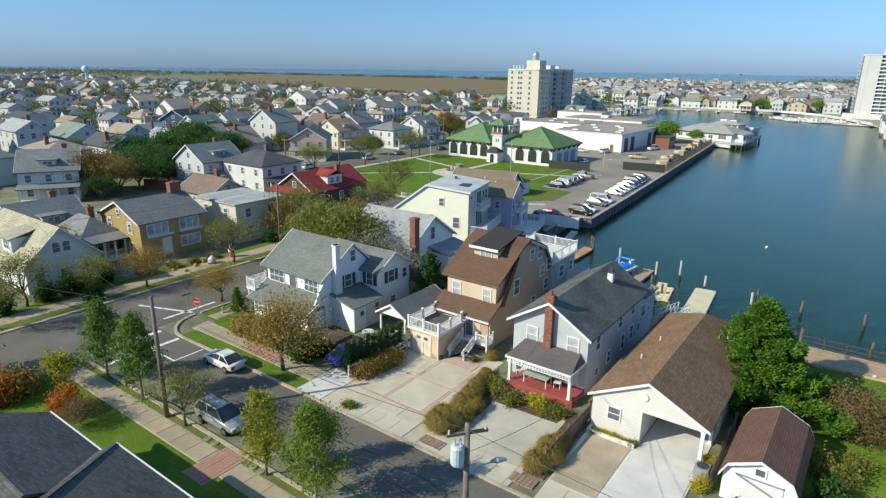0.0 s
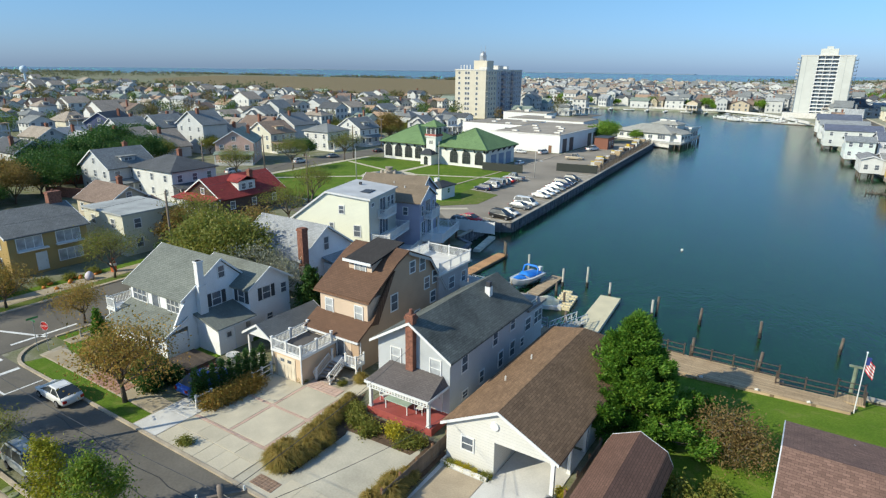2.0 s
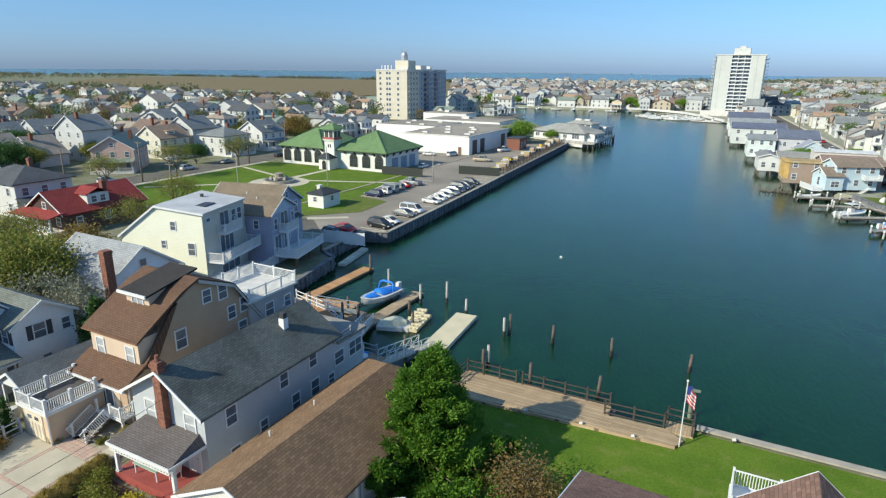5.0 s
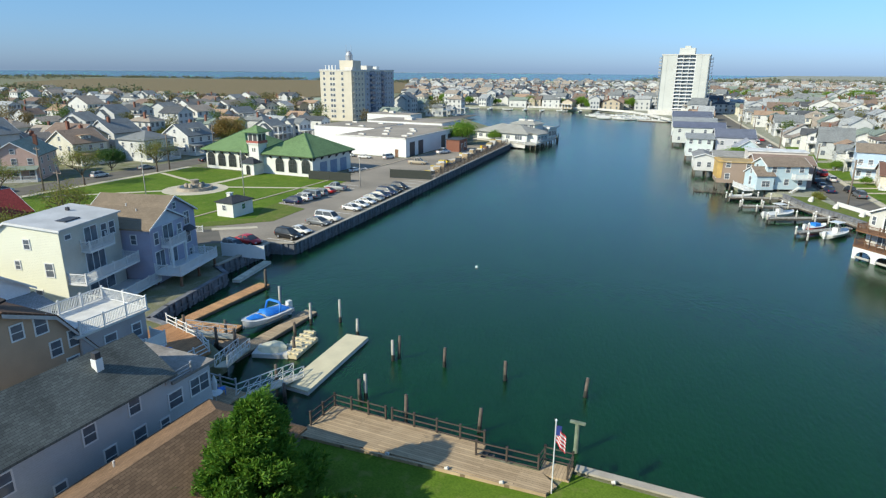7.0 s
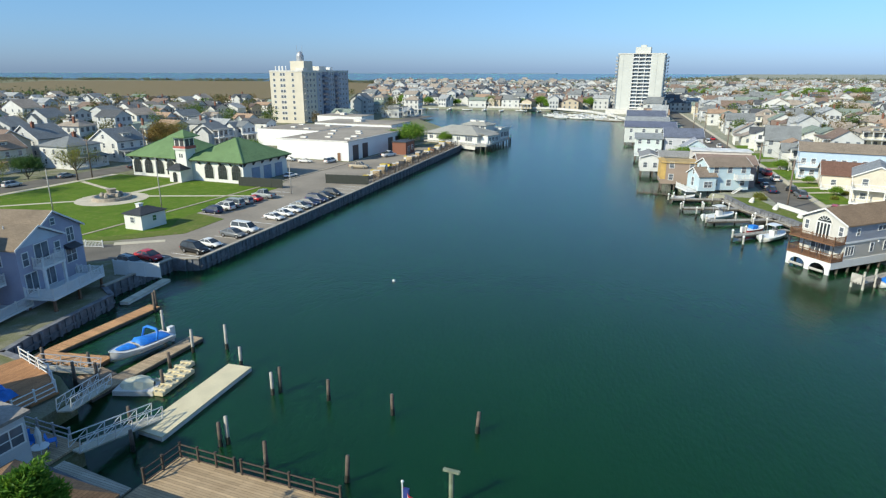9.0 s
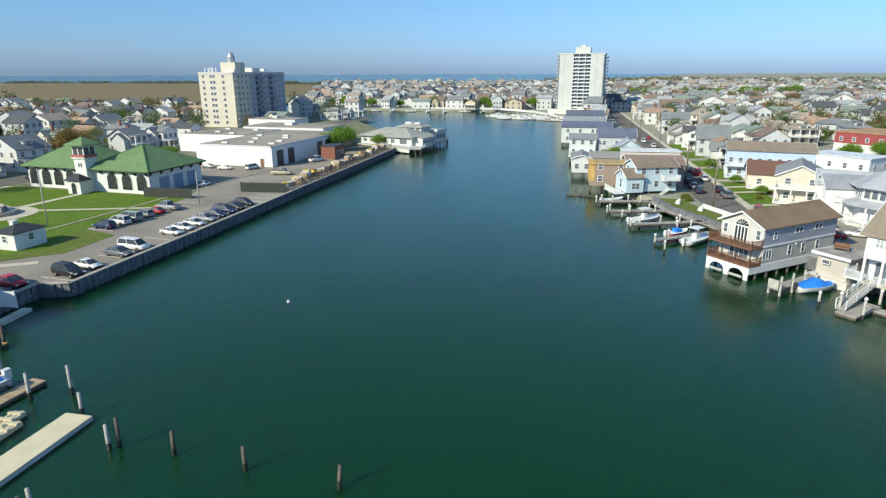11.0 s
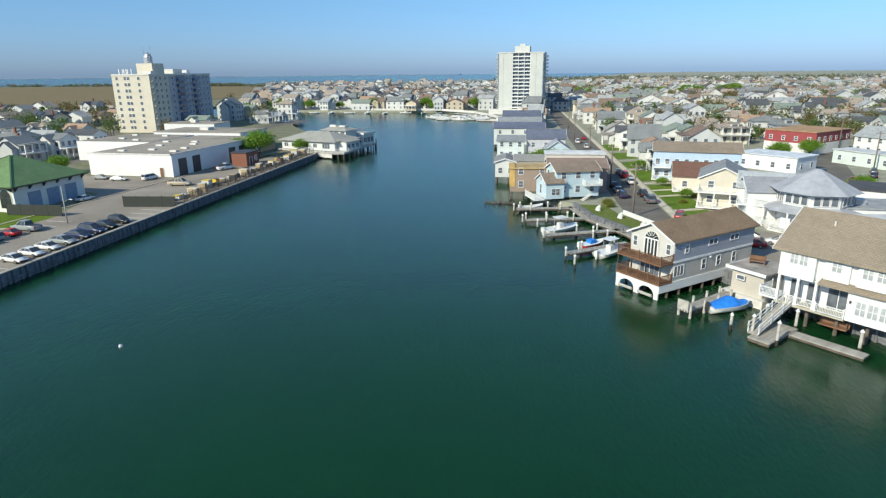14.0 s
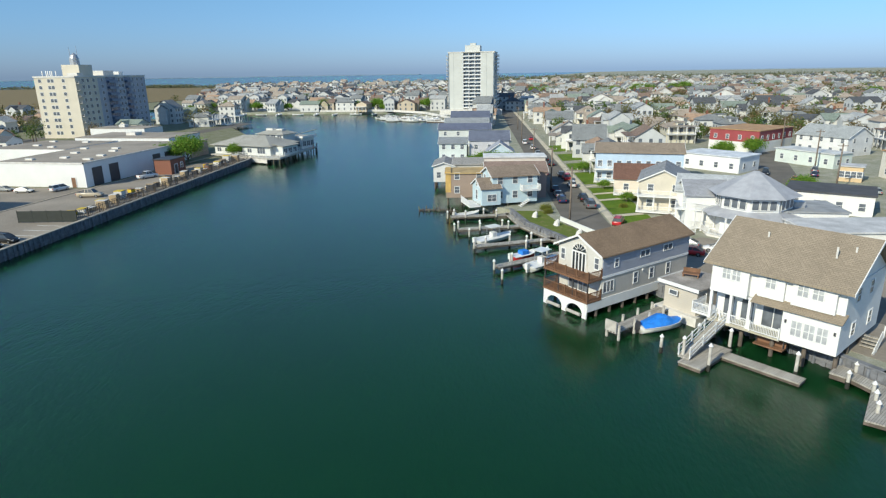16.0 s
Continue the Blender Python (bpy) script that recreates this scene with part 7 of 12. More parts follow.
warehouse()
bs = thing("brick_shed", "small red brick utility building beside the warehouse", "shed", pose(-52.8, 186.5, 0))
part("wall", Shape().box(0, 4.2, 0, 6, 0, 3.4).mesh("wall", M_brick), bs)
part("roof", Shape().box(-0.2, 4.4, -0.2, 6.2, 3.4, 3.6).mesh("roof", M_dark), bs)
door(bs, "E", 2, 0, 4.2, 1.2, 2.2, M_dark)
window(bs, "E", 4.4, 1.2, 4.2, 1.0, 1.2)
for name, x, y, w, d, hh, col in (("white_annex", -97, 215, 30, 16, 5.4, (0.67, 0.67, 0.65)), ("white_annex", -112, 240, 20, 10, 5.8, (0.65, 0.65, 0.63)), ("tan_store", -76, 214, 16, 9, 4.2, (0.5, 0.36, 0.26))):
    a = thing(name, "flat-roofed low commercial building behind the warehouse", "building", pose(x, y, 0))
    part("wall", Shape().box(0, w, 0, d, 0, hh).mesh("wall", plain("wall_" + str(int(col[0] * 100)), col, 0.8, 0.08)), a)
    part("roof", Shape().box(-0.1, w + 0.1, -0.1, d + 0.1, hh, hh + 0.15).mesh("roof", plain("tan_roofing", (0.3, 0.26, 0.21), 0.9, 0.2, 0.12, 2, 0.1)), a)
    for i in range(4):
        window(a, "S", w * (i + 0.5) / 4, 1.4, 0.0, 1.6, 1.2, False, 2)
    part("roof_unit", Shape().box(w * 0.4, w * 0.5, d * 0.4, d * 0.6, hh + 0.15, hh + 1.0).mesh("roof_unit", M_stone), a)


def pier_house():
    h = thing("pier_house", "pale low restaurant building on piles over the water", "building", pose(-56.0, 219.2, 0, 0, 0, -13))
    W, R = siding("pale_siding", (0.66, 0.68, 0.66)), shingle("pier_shingles", (0.4, 0.39, 0.35), False, 0.3, 0.2)
    part("platform", Shape().sheet([(-1.0, -0.6), (9.0, -1.6), (21.2, -3.6), (24.6, -2.2), (19.6, 23.4), (12.6, 24.0), (0, 20)], 0.15, 0.6).mesh("platform", M_pile_pale), h)
    part("wall", Shape().box(0, 19.5, 0.5, 12.5, 0.6, 3.1).mesh("wall", W), h)
    part("roof", hip_mesh(0, 19.5, 0.5, 12.5, 3.1, 5.4, 0.9, R), h, "pale grey hipped roof")
    part("upper_wall", Shape().box(8.0, 17.0, 10.0, 16.0, 3.0, 5.4).mesh("upper_wall", W), h)
    part("upper_roof", hip_mesh(8.0, 17.0, 10.0, 16.0, 5.4, 6.6, 0.6, R), h)
    part("roof_unit", Shape().box(9.6, 12.0, 12.0, 13.4, 6.2, 6.9).box(13.2, 15.2, 12.2, 13.4, 6.2, 6.8).mesh("roof_unit", M_stone), h)
    part("bay_wall", Shape().box(19.5, 22.6, 2.0, 9.0, 0.6, 3.0).mesh("bay_wall", W), h)
    part("bay_roof", Shape().prism(roof_line([(19.3, 3.7), (23.0, 2.95)], 0.14), "y", 1.6, 9.4).mesh("bay_roof", R), h)
    part("end_wall", Shape().box(13.6, 19.0, 16.5, 22.6, 0.6, 3.8).mesh("end_wall", W), h)
    part("end_roof", Shape().box(13.2, 19.6, 16.1, 23.1, 3.8, 4.1).mesh("end_roof", R), h)
    part("parapet", Shape().box(13.2, 19.6, 16.0, 16.15, 3.8, 4.4).box(19.5, 19.65, 16.1, 23.1, 3.8, 4.4).mesh("parapet", M_trim), h)
    part("skirt", Shape().sheet([(8.6, -1.5), (21.2, -3.5), (21.2, -3.3), (8.6, -1.3)], -0.9, 0.15).mesh("skirt", M_stone), h)
    for x in (1.6, 4.4, 12.4):
        window(h, "S", x, 1.3, 0.5, 1.4, 1.1, False, 2)
    for x in (8.6, 16.4):
        window(h, "S", x, 1.1, 0.5, 2.6, 1.5, False, 3)
    for x in (9.2, 11.4, 13.6, 15.8):
        window(h, "S", x, 4.4, 10.0, 1.4, 0.8, False, 2)
    for y in (3.2, 5.4, 7.6):
        window(h, "E", y, 1.1, 22.6, 1.5, 1.3, False, 2)
    for y in (17.6, 19.6, 21.6):
        window(h, "E", y, 1.3, 19.0, 1.6, 1.5, False, 2)
    for x in (15.0, 17.4):
        window(h, "S", x, 1.3, 16.5, 1.6, 1.5, False, 2)
    railing(h, [(8.9, -1.5), (21.1, -3.5), (24.5, -2.1), (21.4, 13.6)], 0.6, 1.0, every=3.4, step=0, post=0.14)
    pm = keep("pierpile", lambda: Shape().tube([(0, 0, -3.4), (0, 0, 0.2)], [0.2, 0.18], 7).mesh("pile", M_pile))
    for x, y in ((9.2, -1.2), (12, -1.8), (15, -2.3), (18, -2.8), (20.8, -3.2), (22.8, -2.6), (24.2, -1.8), (23.6, 1.2), (23.0, 4.2), (22.4, 7.2), (21.8, 10.2), (21.2, 13.2), (20.6, 16.2), (20, 19.2), (19.4, 22.8), (16.4, 23.2), (13.4, 23.4), (21, 2), (20, 8), (18, 14), (17, 19), (18, 2), (16.6, 10), (14, 18)):
        part("pile", pm, h, at=pose(x, y, 0))
    return h


pier_house()
for x, y in ((-31.6, 234.0), (-31.8, 237.5)):
    pile(x, y, 1.6)


def tower_a():
    h = thing("beige_apartment_tower", "beige and blue-grey slab apartment tower with rooftop water tank", "apartment tower", pose(-150.9, 263.3, 0, 0, 0, 4.5))
    W = plain("beige_brick", (0.58, 0.53, 0.43), 0.85, 0.06, 0.3, 5, 0.05)
    part("wall", Shape().box(0, 16.3, 0, 46.5, 0, 22.4).mesh("wall", W), h)
    part("parapet", Shape().box(-0.2, 16.5, -0.2, 0.1, 22.3, 22.9).box(16.2, 16.5, -0.2, 46.7, 22.3, 22.9).box(-0.2, 0.1, -0.2, 46.7, 22.3, 22.9).mesh("parapet", M_stone), h)
    part("grey_front", Shape().box(16.3, 16.36, 13.0, 46.2, 0.6, 22.0).mesh("grey_front", plain("blue_grey_panel", (0.36, 0.37, 0.41), 0.7, 0.1, 0.4, 6, 0.05)), h, "blue-grey panelled side")
    wm = M_pane
    for k in range(9):
        z = 1.4 + k * 2.4
        for x in (2.2, 5.8, 7.2, 11.6):
            window(h, "S", x, z, 0.0, 1.1, 1.2, False)
        for y in (4.2, 7.2, 10.6, 15.6, 27, 29.4, 37, 40.2, 43.6):
            window(h, "E", y, z, 16.36 if y > 13 else 16.3, 1.4, 1.2, False, pane=wm)
        part("balcony", keep("tabal", lambda: Shape().box(16.3, 17.4, 0.3, 2.6, 0, 0.15).box(17.3, 17.4, 0.3, 2.6, 0.15, 1.0).mesh("balcony", plain("balcony_grey", (0.45, 0.43, 0.4), 0.8))), h, at=pose(0, 0, z - 0.6))
        part("balcony", keep("tabal2", lambda: Shape().box(16.36, 17.6, 18.5, 24.5, 0, 0.15).box(17.5, 17.6, 18.5, 24.5, 0.15, 1.0).mesh("balcony", plain("balcony_blue", (0.16, 0.2, 0.27), 0.5))), h, at=pose(0, 0, z - 0.6))
        part("balcony", keep("tabal3", lambda: Shape().box(16.36, 17.6, 31.0, 35.0, 0, 0.15).box(17.5, 17.6, 31, 35, 0.15, 1.0).mesh("balcony", plain("balcony_blue", (0.16, 0.2, 0.27), 0.5))), h, at=pose(0, 0, z - 0.6))
    part("glazed_bay", Shape().box(16.36, 16.44, 18.5, 24.5, 0.5, 22.2).box(16.36, 16.44, 31, 35, 0.5, 22.2).mesh("glazed_bay", glass_dark("bay_glass", (0.06, 0.09, 0.14))), h)
    part("penthouse", Shape().box(6, 13, 8, 16, 22.4, 27.0).mesh("penthouse", W), h)
    part("water_tank", Shape().tube([(9, 12, 27), (9, 12, 29.4), (9, 12, 30.6), (9, 12, 31.4)], [1.7, 1.7, 1.1, 0.2], 14).mesh("water_tank", M_grey), h, "round grey rooftop water tank")
    part("roof_room", Shape().box(11, 15, 3.5, 7, 22.4, 24.0).box(4, 8, 34, 42, 22.4, 23.8).mesh("roof_room", M_stone), h)
    part("lift_house", Shape().box(3, 12, 24, 31, 22.4, 24.8).mesh("lift_house", M_stone), h)
    part("plant_room", Shape().box(9, 13, 33, 36, 22.4, 24.4).mesh("plant_room", M_trim), h)
    for i in range(6):
        part("antenna", keep("tant", lambda: Shape().box(-0.15, 0.15, -0.1, 0.1, 0, 2.4).mesh("antenna", M_trim)), h, at=pose(1.5 + i * 0.8, 3 + (i % 2) * 2, 22.4))
    for x, y in ((8.2, 11.0), (9.6, 13.2), (11.8, 9.0)):
        part("mast", keep("tmast", lambda: Shape().tube([(0, 0, 0), (0, 0, 4.5)], [0.12, 0.05], 6).mesh("mast", M_grey)), h, at=pose(x, y, 29.5 if x < 11 else 27))
    return h


tower_a()


def tower_b():
    h = thing("white_apartment_tower", "tall white apartment tower with rows of central balconies", "apartment tower", pose(-14.0, 388, 0))
    W = plain("tower_white", (0.5, 0.51, 0.48), 0.8, 0.05, 0.3, 5, 0.05)
    part("wall", Shape().box(1.2, 25.6, 0, 20, 0, 31.7).mesh("wall", W), h)
    part("fin", Shape().box(1.2, 9.0, -1.4, 0, 0, 31.7).mesh("fin", W), h)
    part("fin", Shape().box(18.6, 25.6, -1.4, 0, 0, 31.7).mesh("fin", W), h)
    part("roof", Shape().box(1.0, 25.8, -1.6, 20.2, 31.7, 32.1).mesh("roof", M_stone), h)
    for k in range(16):
        z = 1.6 + k * 1.89
        part("glass_band", keep("tbg", lambda: Shape().box(9.0, 18.6, -0.06, 0, 0, 1.35).mesh("glass_band", glass_dark("balcony_glass", (0.1, 0.12, 0.14)))), h, at=pose(0, 0, z))
        part("balcony", keep("tbb", lambda: Shape().box(9.0, 18.6, -1.3, 0, -0.32, -0.12).box(9.0, 18.6, -1.3, -1.22, -0.12, 0.2).mesh("balcony", M_trim)), h, at=pose(0, 0, z))
        for y in (3, 9, 15):
            part("side_balcony", keep("tbs", lambda: Shape().box(-0.2, 1.2, -1.6, 1.6, -0.35, -0.15).box(-0.2, -0.1, -1.6, 1.6, -0.15, 0.7).mesh("side_balcony", M_stone)), h, at=pose(0, y, z))
            part("side_balcony", keep("tbs2", lambda: Shape().box(25.6, 27.0, -1.6, 1.6, -0.35, -0.15).box(26.9, 27.0, -1.6, 1.6, -0.15, 0.7).mesh("side_balcony", M_stone)), h, at=pose(0, y, z))
    for x in (9.0, 12.1, 15.3, 18.4):
        part("partition", Shape().box(x, x + 0.22, -1.36, 0, 0.6, 31.7).mesh("partition", M_trim), h)
    for x in (1.2, 25.1):
        part("corner_glazing", Shape().box(x, x + 0.5, -1.46, -1.4, 1.0, 31.2).mesh("corner_glazing", glass_dark("balcony_glass", (0.1, 0.12, 0.14))), h)
    for x in (4.0, 21.5):
        part("wall_joint", Shape().box(x, x + 0.18, -1.43, -1.4, 0.6, 31.7).mesh("wall_joint", plain("joint_grey", (0.36, 0.38, 0.37), 0.8)), h)
    part("penthouse", Shape().box(9.5, 17.5, 4, 13, 32.1, 35.4).box(12, 15, 6, 10, 35.4, 36.6).mesh("penthouse", W), h)
    part("podium", Shape().box(-3, 30, -6, 0, 0, 2.6).mesh("podium", M_stone), h)
    return h


tower_b()
# ---- houses on the right bank ----
def arcade_house():
    h = thing("arcade_house", "grey waterside house on white arches with brown balconies", "house", pose(38.4, 118.2, 0, 0, 0, -46.4))
    W, B, R = siding("warm_grey_siding", (0.5, 0.47, 0.43)), siding("blue_grey_siding", (0.34, 0.36, 0.42)), shingle("tan_shingles", (0.27, 0.19, 0.125), True)
    C = siding("pale_front", (0.57, 0.56, 0.53), 0.14)
    walls(h, gable_wall(0, 6.0, 4.95, 6.4, 0.45), "y", 2.0, 16.0, W)
    part("upper_wall", Shape().box(6.0, 6.05, 2.0, 16.0, 2.75, 4.95).mesh("upper_wall", B), h)
    part("front_wall", Shape().prism([(0.02, 0.45), (5.98, 0.45), (5.98, 4.9), (3, 6.3), (0.02, 4.9)], "y", 1.95, 2.0).mesh("front_wall", C), h)
    roof(h, gable(0, 6.0, 4.95, 6.42, 0.35), "y", 1.5, 16.5, R, label="tan brown shingle roof")
    part("belt", Shape().box(6.03, 6.1, 1.9, 16.0, 2.55, 2.78).mesh("belt", M_trim), h)
    part("skirt", Shape().box(5.9, 6.08, 0.0, 16.0, -0.55, 0.45).box(-0.05, 0.1, 0, 16.0, -0.55, 0.45).mesh("skirt", M_trim), h)
    # arches over the water
    s = Shape()
    for c in (1.6, 4.4):
        pts = [(c - 1.05, -1.35)] + [(c - 1.05 * math.cos(a * math.pi / 8), -0.85 + 0.75 * math.sin(a * math.pi / 8)) for a in range(9)] + [(c + 1.05, -1.35)]
        s.prism(pts[::-1] + [(c - 1.4, -1.35), (c - 1.4, 0.45), (c + 1.4, 0.45), (c + 1.4, -1.35)], "y", -0.05, 0.12)
    part("arcade", s.mesh("arcade", M_trim), h, "white arched front over the water")
    part("pier", Shape().box(0.0, 0.25, -0.05, 0.12, -1.35, 0.45).box(5.75, 6.0, -0.05, 0.12, -1.35, 0.45).mesh("pier", M_trim), h)
    for c in (1.6, 4.4):
        part("log", keep("archlog", lambda: Shape().tube([(-0.95, -0.2, -0.95), (0.95, -0.2, -0.95)], [0.17, 0.17], 8).mesh("log", M_pile_pale)), h, at=pose(c, 0, 0))
    BR = plain("brown_balcony", (0.17, 0.085, 0.045), 0.75, 0.2)
    for z in (0.45, 2.6):
        part("balcony", Shape().box(-0.1, 6.1, -0.1, 2.0, z - 0.12, z + 0.08).mesh("balcony", BR), h)
        railing(h, [(0.0, 1.95), (0.0, 0.0), (6.0, 0.0), (6.0, 1.95)], z + 0.08, 0.85, BR, 0.16, 1.5)
    for x in (0.05, 2.0, 4.0, 5.95):
        part("post", post_mesh(0.12, 2.05, M_dark), h, at=pose(x, 0.05, 0.5))
    arch_window(h, 3.0, 1.94, 2.72, 1.9, 2.75)
    s = Shape().box(-0.97, 0.97, -0.16, -0.1, 1.86, 2.02)
    for x in (-0.92, -0.46, 0.0, 0.46, 0.92):
        s.box(x - 0.07, x + 0.07, -0.15, -0.1, 0.0, 1.9)
    for a in (30, 60, 90, 120, 150):
        c, d = math.cos(radians(a)), math.sin(radians(a))
        s.bar((0.3 * c, -0.13, 2.0 + 0.3 * d), (0.95 * c, -0.13, 2.0 + 0.95 * d), 0.05)
    part("glazing_frame", s.mesh("glazing_frame", M_trim), h, at=pose(3.0, 1.94, 2.72))
    glass_door(h, "S", 3.0, 0.6, 1.94, 2.6, 1.85, 4)
    for x in (0.7, 5.3):
        window(h, "S", x, 3.4, 1.94, 0.5, 1.1)
    window(h, "E", 3.0, 1.0, 6.0, 1.5, 1.1, False, 3)
    for y in (7.2, 9.8, 12.6):
        window(h, "E", y, 1.1, 6.0, 0.6, 1.1)
    window(h, "E", 4.0, 3.5, 6.05, 0.5, 0.8)
    for y in (8.4, 12.2):
        window(h, "E", y, 3.8, 6.05, 1.4, 0.6, False, 2)
    pm = keep("apile", lambda: Shape().tube([(0, 0, -3.4), (0, 0, -0.4)], [0.17, 0.16], 7).mesh("pile", M_pile))
    for y in (1.5, 3.5, 5.5, 7.5, 9.5, 11.5, 13.5):
        for x in (0.2, 3, 5.9):
            part("pile", pm, h, at=pose(x, y, 0))
    part("porch_light", Shape().box(6.08, 6.25, 8.0, 8.2, 2.3, 2.45).mesh("porch_light", M_trim), h)
    return h


arcade_house()
bh = thing("boat_house", "small cream flat-roofed boathouse with timber deck on top", "boathouse", pose(49.8, 116.6, 0, 0, 0, -47))
part("wall", Shape().box(0.4, 4.0, 0.3, 5.0, -0.4, 2.2).mesh("wall", siding("drab_siding", (0.5, 0.46, 0.4), 0.2, 0.06)), bh)
part("base", Shape().box(-0.3, 4.5, -0.3, 5.5, -2.0, -0.4).mesh("base", M_stone), bh)
part("roof", Shape().box(-0.15, 4.35, -0.15, 5.35, 2.2, 2.35).mesh("roof", plain("worn_roofing", (0.36, 0.33, 0.3), 0.9, 0.3, 0.6, 6, 0.2)), bh)
part("roof_trim", Shape().box(-0.2, 4.4, -0.2, -0.12, 2.1, 2.45).box(-0.2, -0.12, -0.2, 5.4, 2.1, 2.45).mesh("roof_trim", M_trim), bh)
window(bh, "S", 1.6, 1.2, 0.0, 0.8, 0.4, False)
ch = thing("bench_on_roof", "low brown timber bench on the boathouse roof", "bench", pose(52.9, 117.6, 2.35, 0, 0, -20))
part("seat", Shape().box(-0.8, 0.8, -0.4, 0.4, 0.3, 0.42).mesh("seat", M_woodbrown), ch)
part("backrest", Shape().box(-0.8, 0.8, 0.35, 0.45, 0.42, 0.8).mesh("backrest", M_woodbrown), ch)
for x in (-0.7, 0.7):
    part("leg", keep("bleg", lambda: Shape().box(-0.05, 0.05, -0.35, 0.35, 0, 0.3).mesh("leg", M_woodbrown)), ch, at=pose(x, 0, 0))


def white_stilt_house():
    h = thing("white_stilt_house", "large white house on piles with a tan shingle roof", "house", pose(52.92, 110.73, 0, 0, 0, -41))
    W, R = siding("bright_white_siding", (0.74, 0.74, 0.73), 0.14, 0.03), shingle("tan_stilt_shingles", (0.31, 0.255, 0.19), False, 0.16, 0.15, 0.9)
    L = 10.4
    # body with a recessed porch at its left half
    part("wall", Shape().box(0.0, L, 1.5, 9.5, 0.8, 6.2).mesh("wall", W), h)
    part("wall", Shape().box(6.2, L, 0.0, 1.5, 0.75, 3.7).mesh("wall", W), h)
    part("upper_wall", Shape().box(0.0, L, 0.5, 1.5, 3.65, 6.25).mesh("upper_wall", W), h)
    part("bay", Shape().box(0.0, 3.2, 0.0, 0.5, 3.5, 6.05).mesh("bay", W), h)
    part("bay", Shape().box(3.9, 6.0, 0.2, 0.5, 4.0, 6.05).mesh("bay", W), h)
    part("bay", Shape().box(6.6, 9.8, 0.1, 0.5, 4.0, 6.05).mesh("bay", W), h)
    part("gable_end", Shape().prism(gable_wall(0.5, 9.5, 6.2, 8.9, 6.0), "x", 0.1, L - 0.1).mesh("gable_end", W), h)
    roof(h, [(-0.3, 5.95), (4.9, 9.2), (9.9, 6.0)], "x", -0.7, L + 0.6, R, 0.18, label="tan shingle gable roof")
    part("skirt_roof", Shape().prism(roof_line([(-0.35, 3.5), (0.7, 4.0)], 0.12), "x", 3.7, L + 0.2).mesh("skirt_roof", R), h, "narrow tan skirt roof")
    part("porch_floor", Shape().box(0, 6.2, 0.0, 1.5, 0.6, 0.85).mesh("porch_floor", planks("pale_boards", (0.55, 0.5, 0.4), 0.22)), h)
    railing(h, [(1.1, 0.05), (3.6, 0.05), (3.8, -0.2), (6.2, -0.2)], 0.85, 0.85, every=2.0)
    for x in (0.15, 1.9, 3.5):
        part("post", post_mesh(0.24, 2.85, M_trim), h, at=pose(x, 0.15, 0.85))
    glass_door(h, "S", 1.2, 0.9, 1.5, 0.9, 2.0, 1)
    glass_door(h, "S", 5.0, 0.9, 1.5, 1.8, 2.0, 2)
    glass_door(h, "S", 2.8, 0.9, 1.5, 1.0, 2.0, 1)
    BL = M_pane_lit
    for x in (1.3, 2.15):
        window(h, "S", x, 4.9, 0.0, 0.65, 0.95, pane=BL, cols=2)
    window(h, "S", 4.9, 4.9, 0.2, 0.75, 1.0, pane=BL, cols=2)
    for x in (7.4, 8.5):
        window(h, "S", x, 4.9, 0.1, 0.75, 1.0, pane=BL, cols=2)
    for x in (7.35, 8.3, 9.25):
        window(h, "S", x, 1.5, 0.0, 0.75, 1.25, pane=BL, cols=2)
    for x in (6.5, 10.1):
        part("wall_lamp", Shape().box(x - 0.07, x + 0.07, -0.14, 0, 2.45, 2.7).mesh("wall_lamp", M_dark), h)
    for y, z in ((3, 4.6), (6, 4.6), (3, 1.7), (7, 1.7)):
        window(h, "E", y, z, L, 0.8, 1.1)
        window(h, "W", y, z, 0.0, 0.8, 1.1)
    part("side_deck", Shape().box(-1.8, 0, 0.6, 3.2, 0.65, 0.85).mesh("side_deck", M_trim), h)
    railing(h, [(0, 0.65), (-1.75, 0.65), (-1.75, 3.15)], 0.85, 0.85)
    pm = keep("wpile", lambda: Shape().tube([(0, 0, -3.4), (0, 0, 0.7)], [0.19, 0.17], 8).mesh("pile", M_pile))
    for x in (0.4, 2.8, 5.4, 7.9, 10.2):
        for y in (0.9, 3.2, 6.2):
            part("pile", pm, h, at=pose(x, y, 0))
    for x, y in ((3, 3.3), (9.6, 3.4), (8.6, 2.4)):
        part("vent_pipe", keep("wvent", lambda: Shape().tube([(0, 0, 0), (0, 0, 0.9)], [0.08, 0.08], 6).mesh("vent_pipe", M_stone)), h, at=pose(x, y, 7.9))
    return h


white_stilt_house()
WS = pose(52.92, 110.73, 0, 0, 0, -41)


def at_ws(x, y):
    v = WS @ Vector((x, y, 0))
    return v.x, v.y


def local_dock(name, label, x0, x1, y0, y1, z, mat, base=None):
    d = thing(name, label, "dock", WS)
    part("deck", Shape().box(x0, x1, y0, y1, z - 0.12, z).mesh("deck", mat), d)
    part("float", Shape().box(x0 + 0.05, x1 - 0.05, y0 + 0.05, y1 - 0.05, z - 0.5, z - 0.12).mesh("float", M_pile), d)
    return d


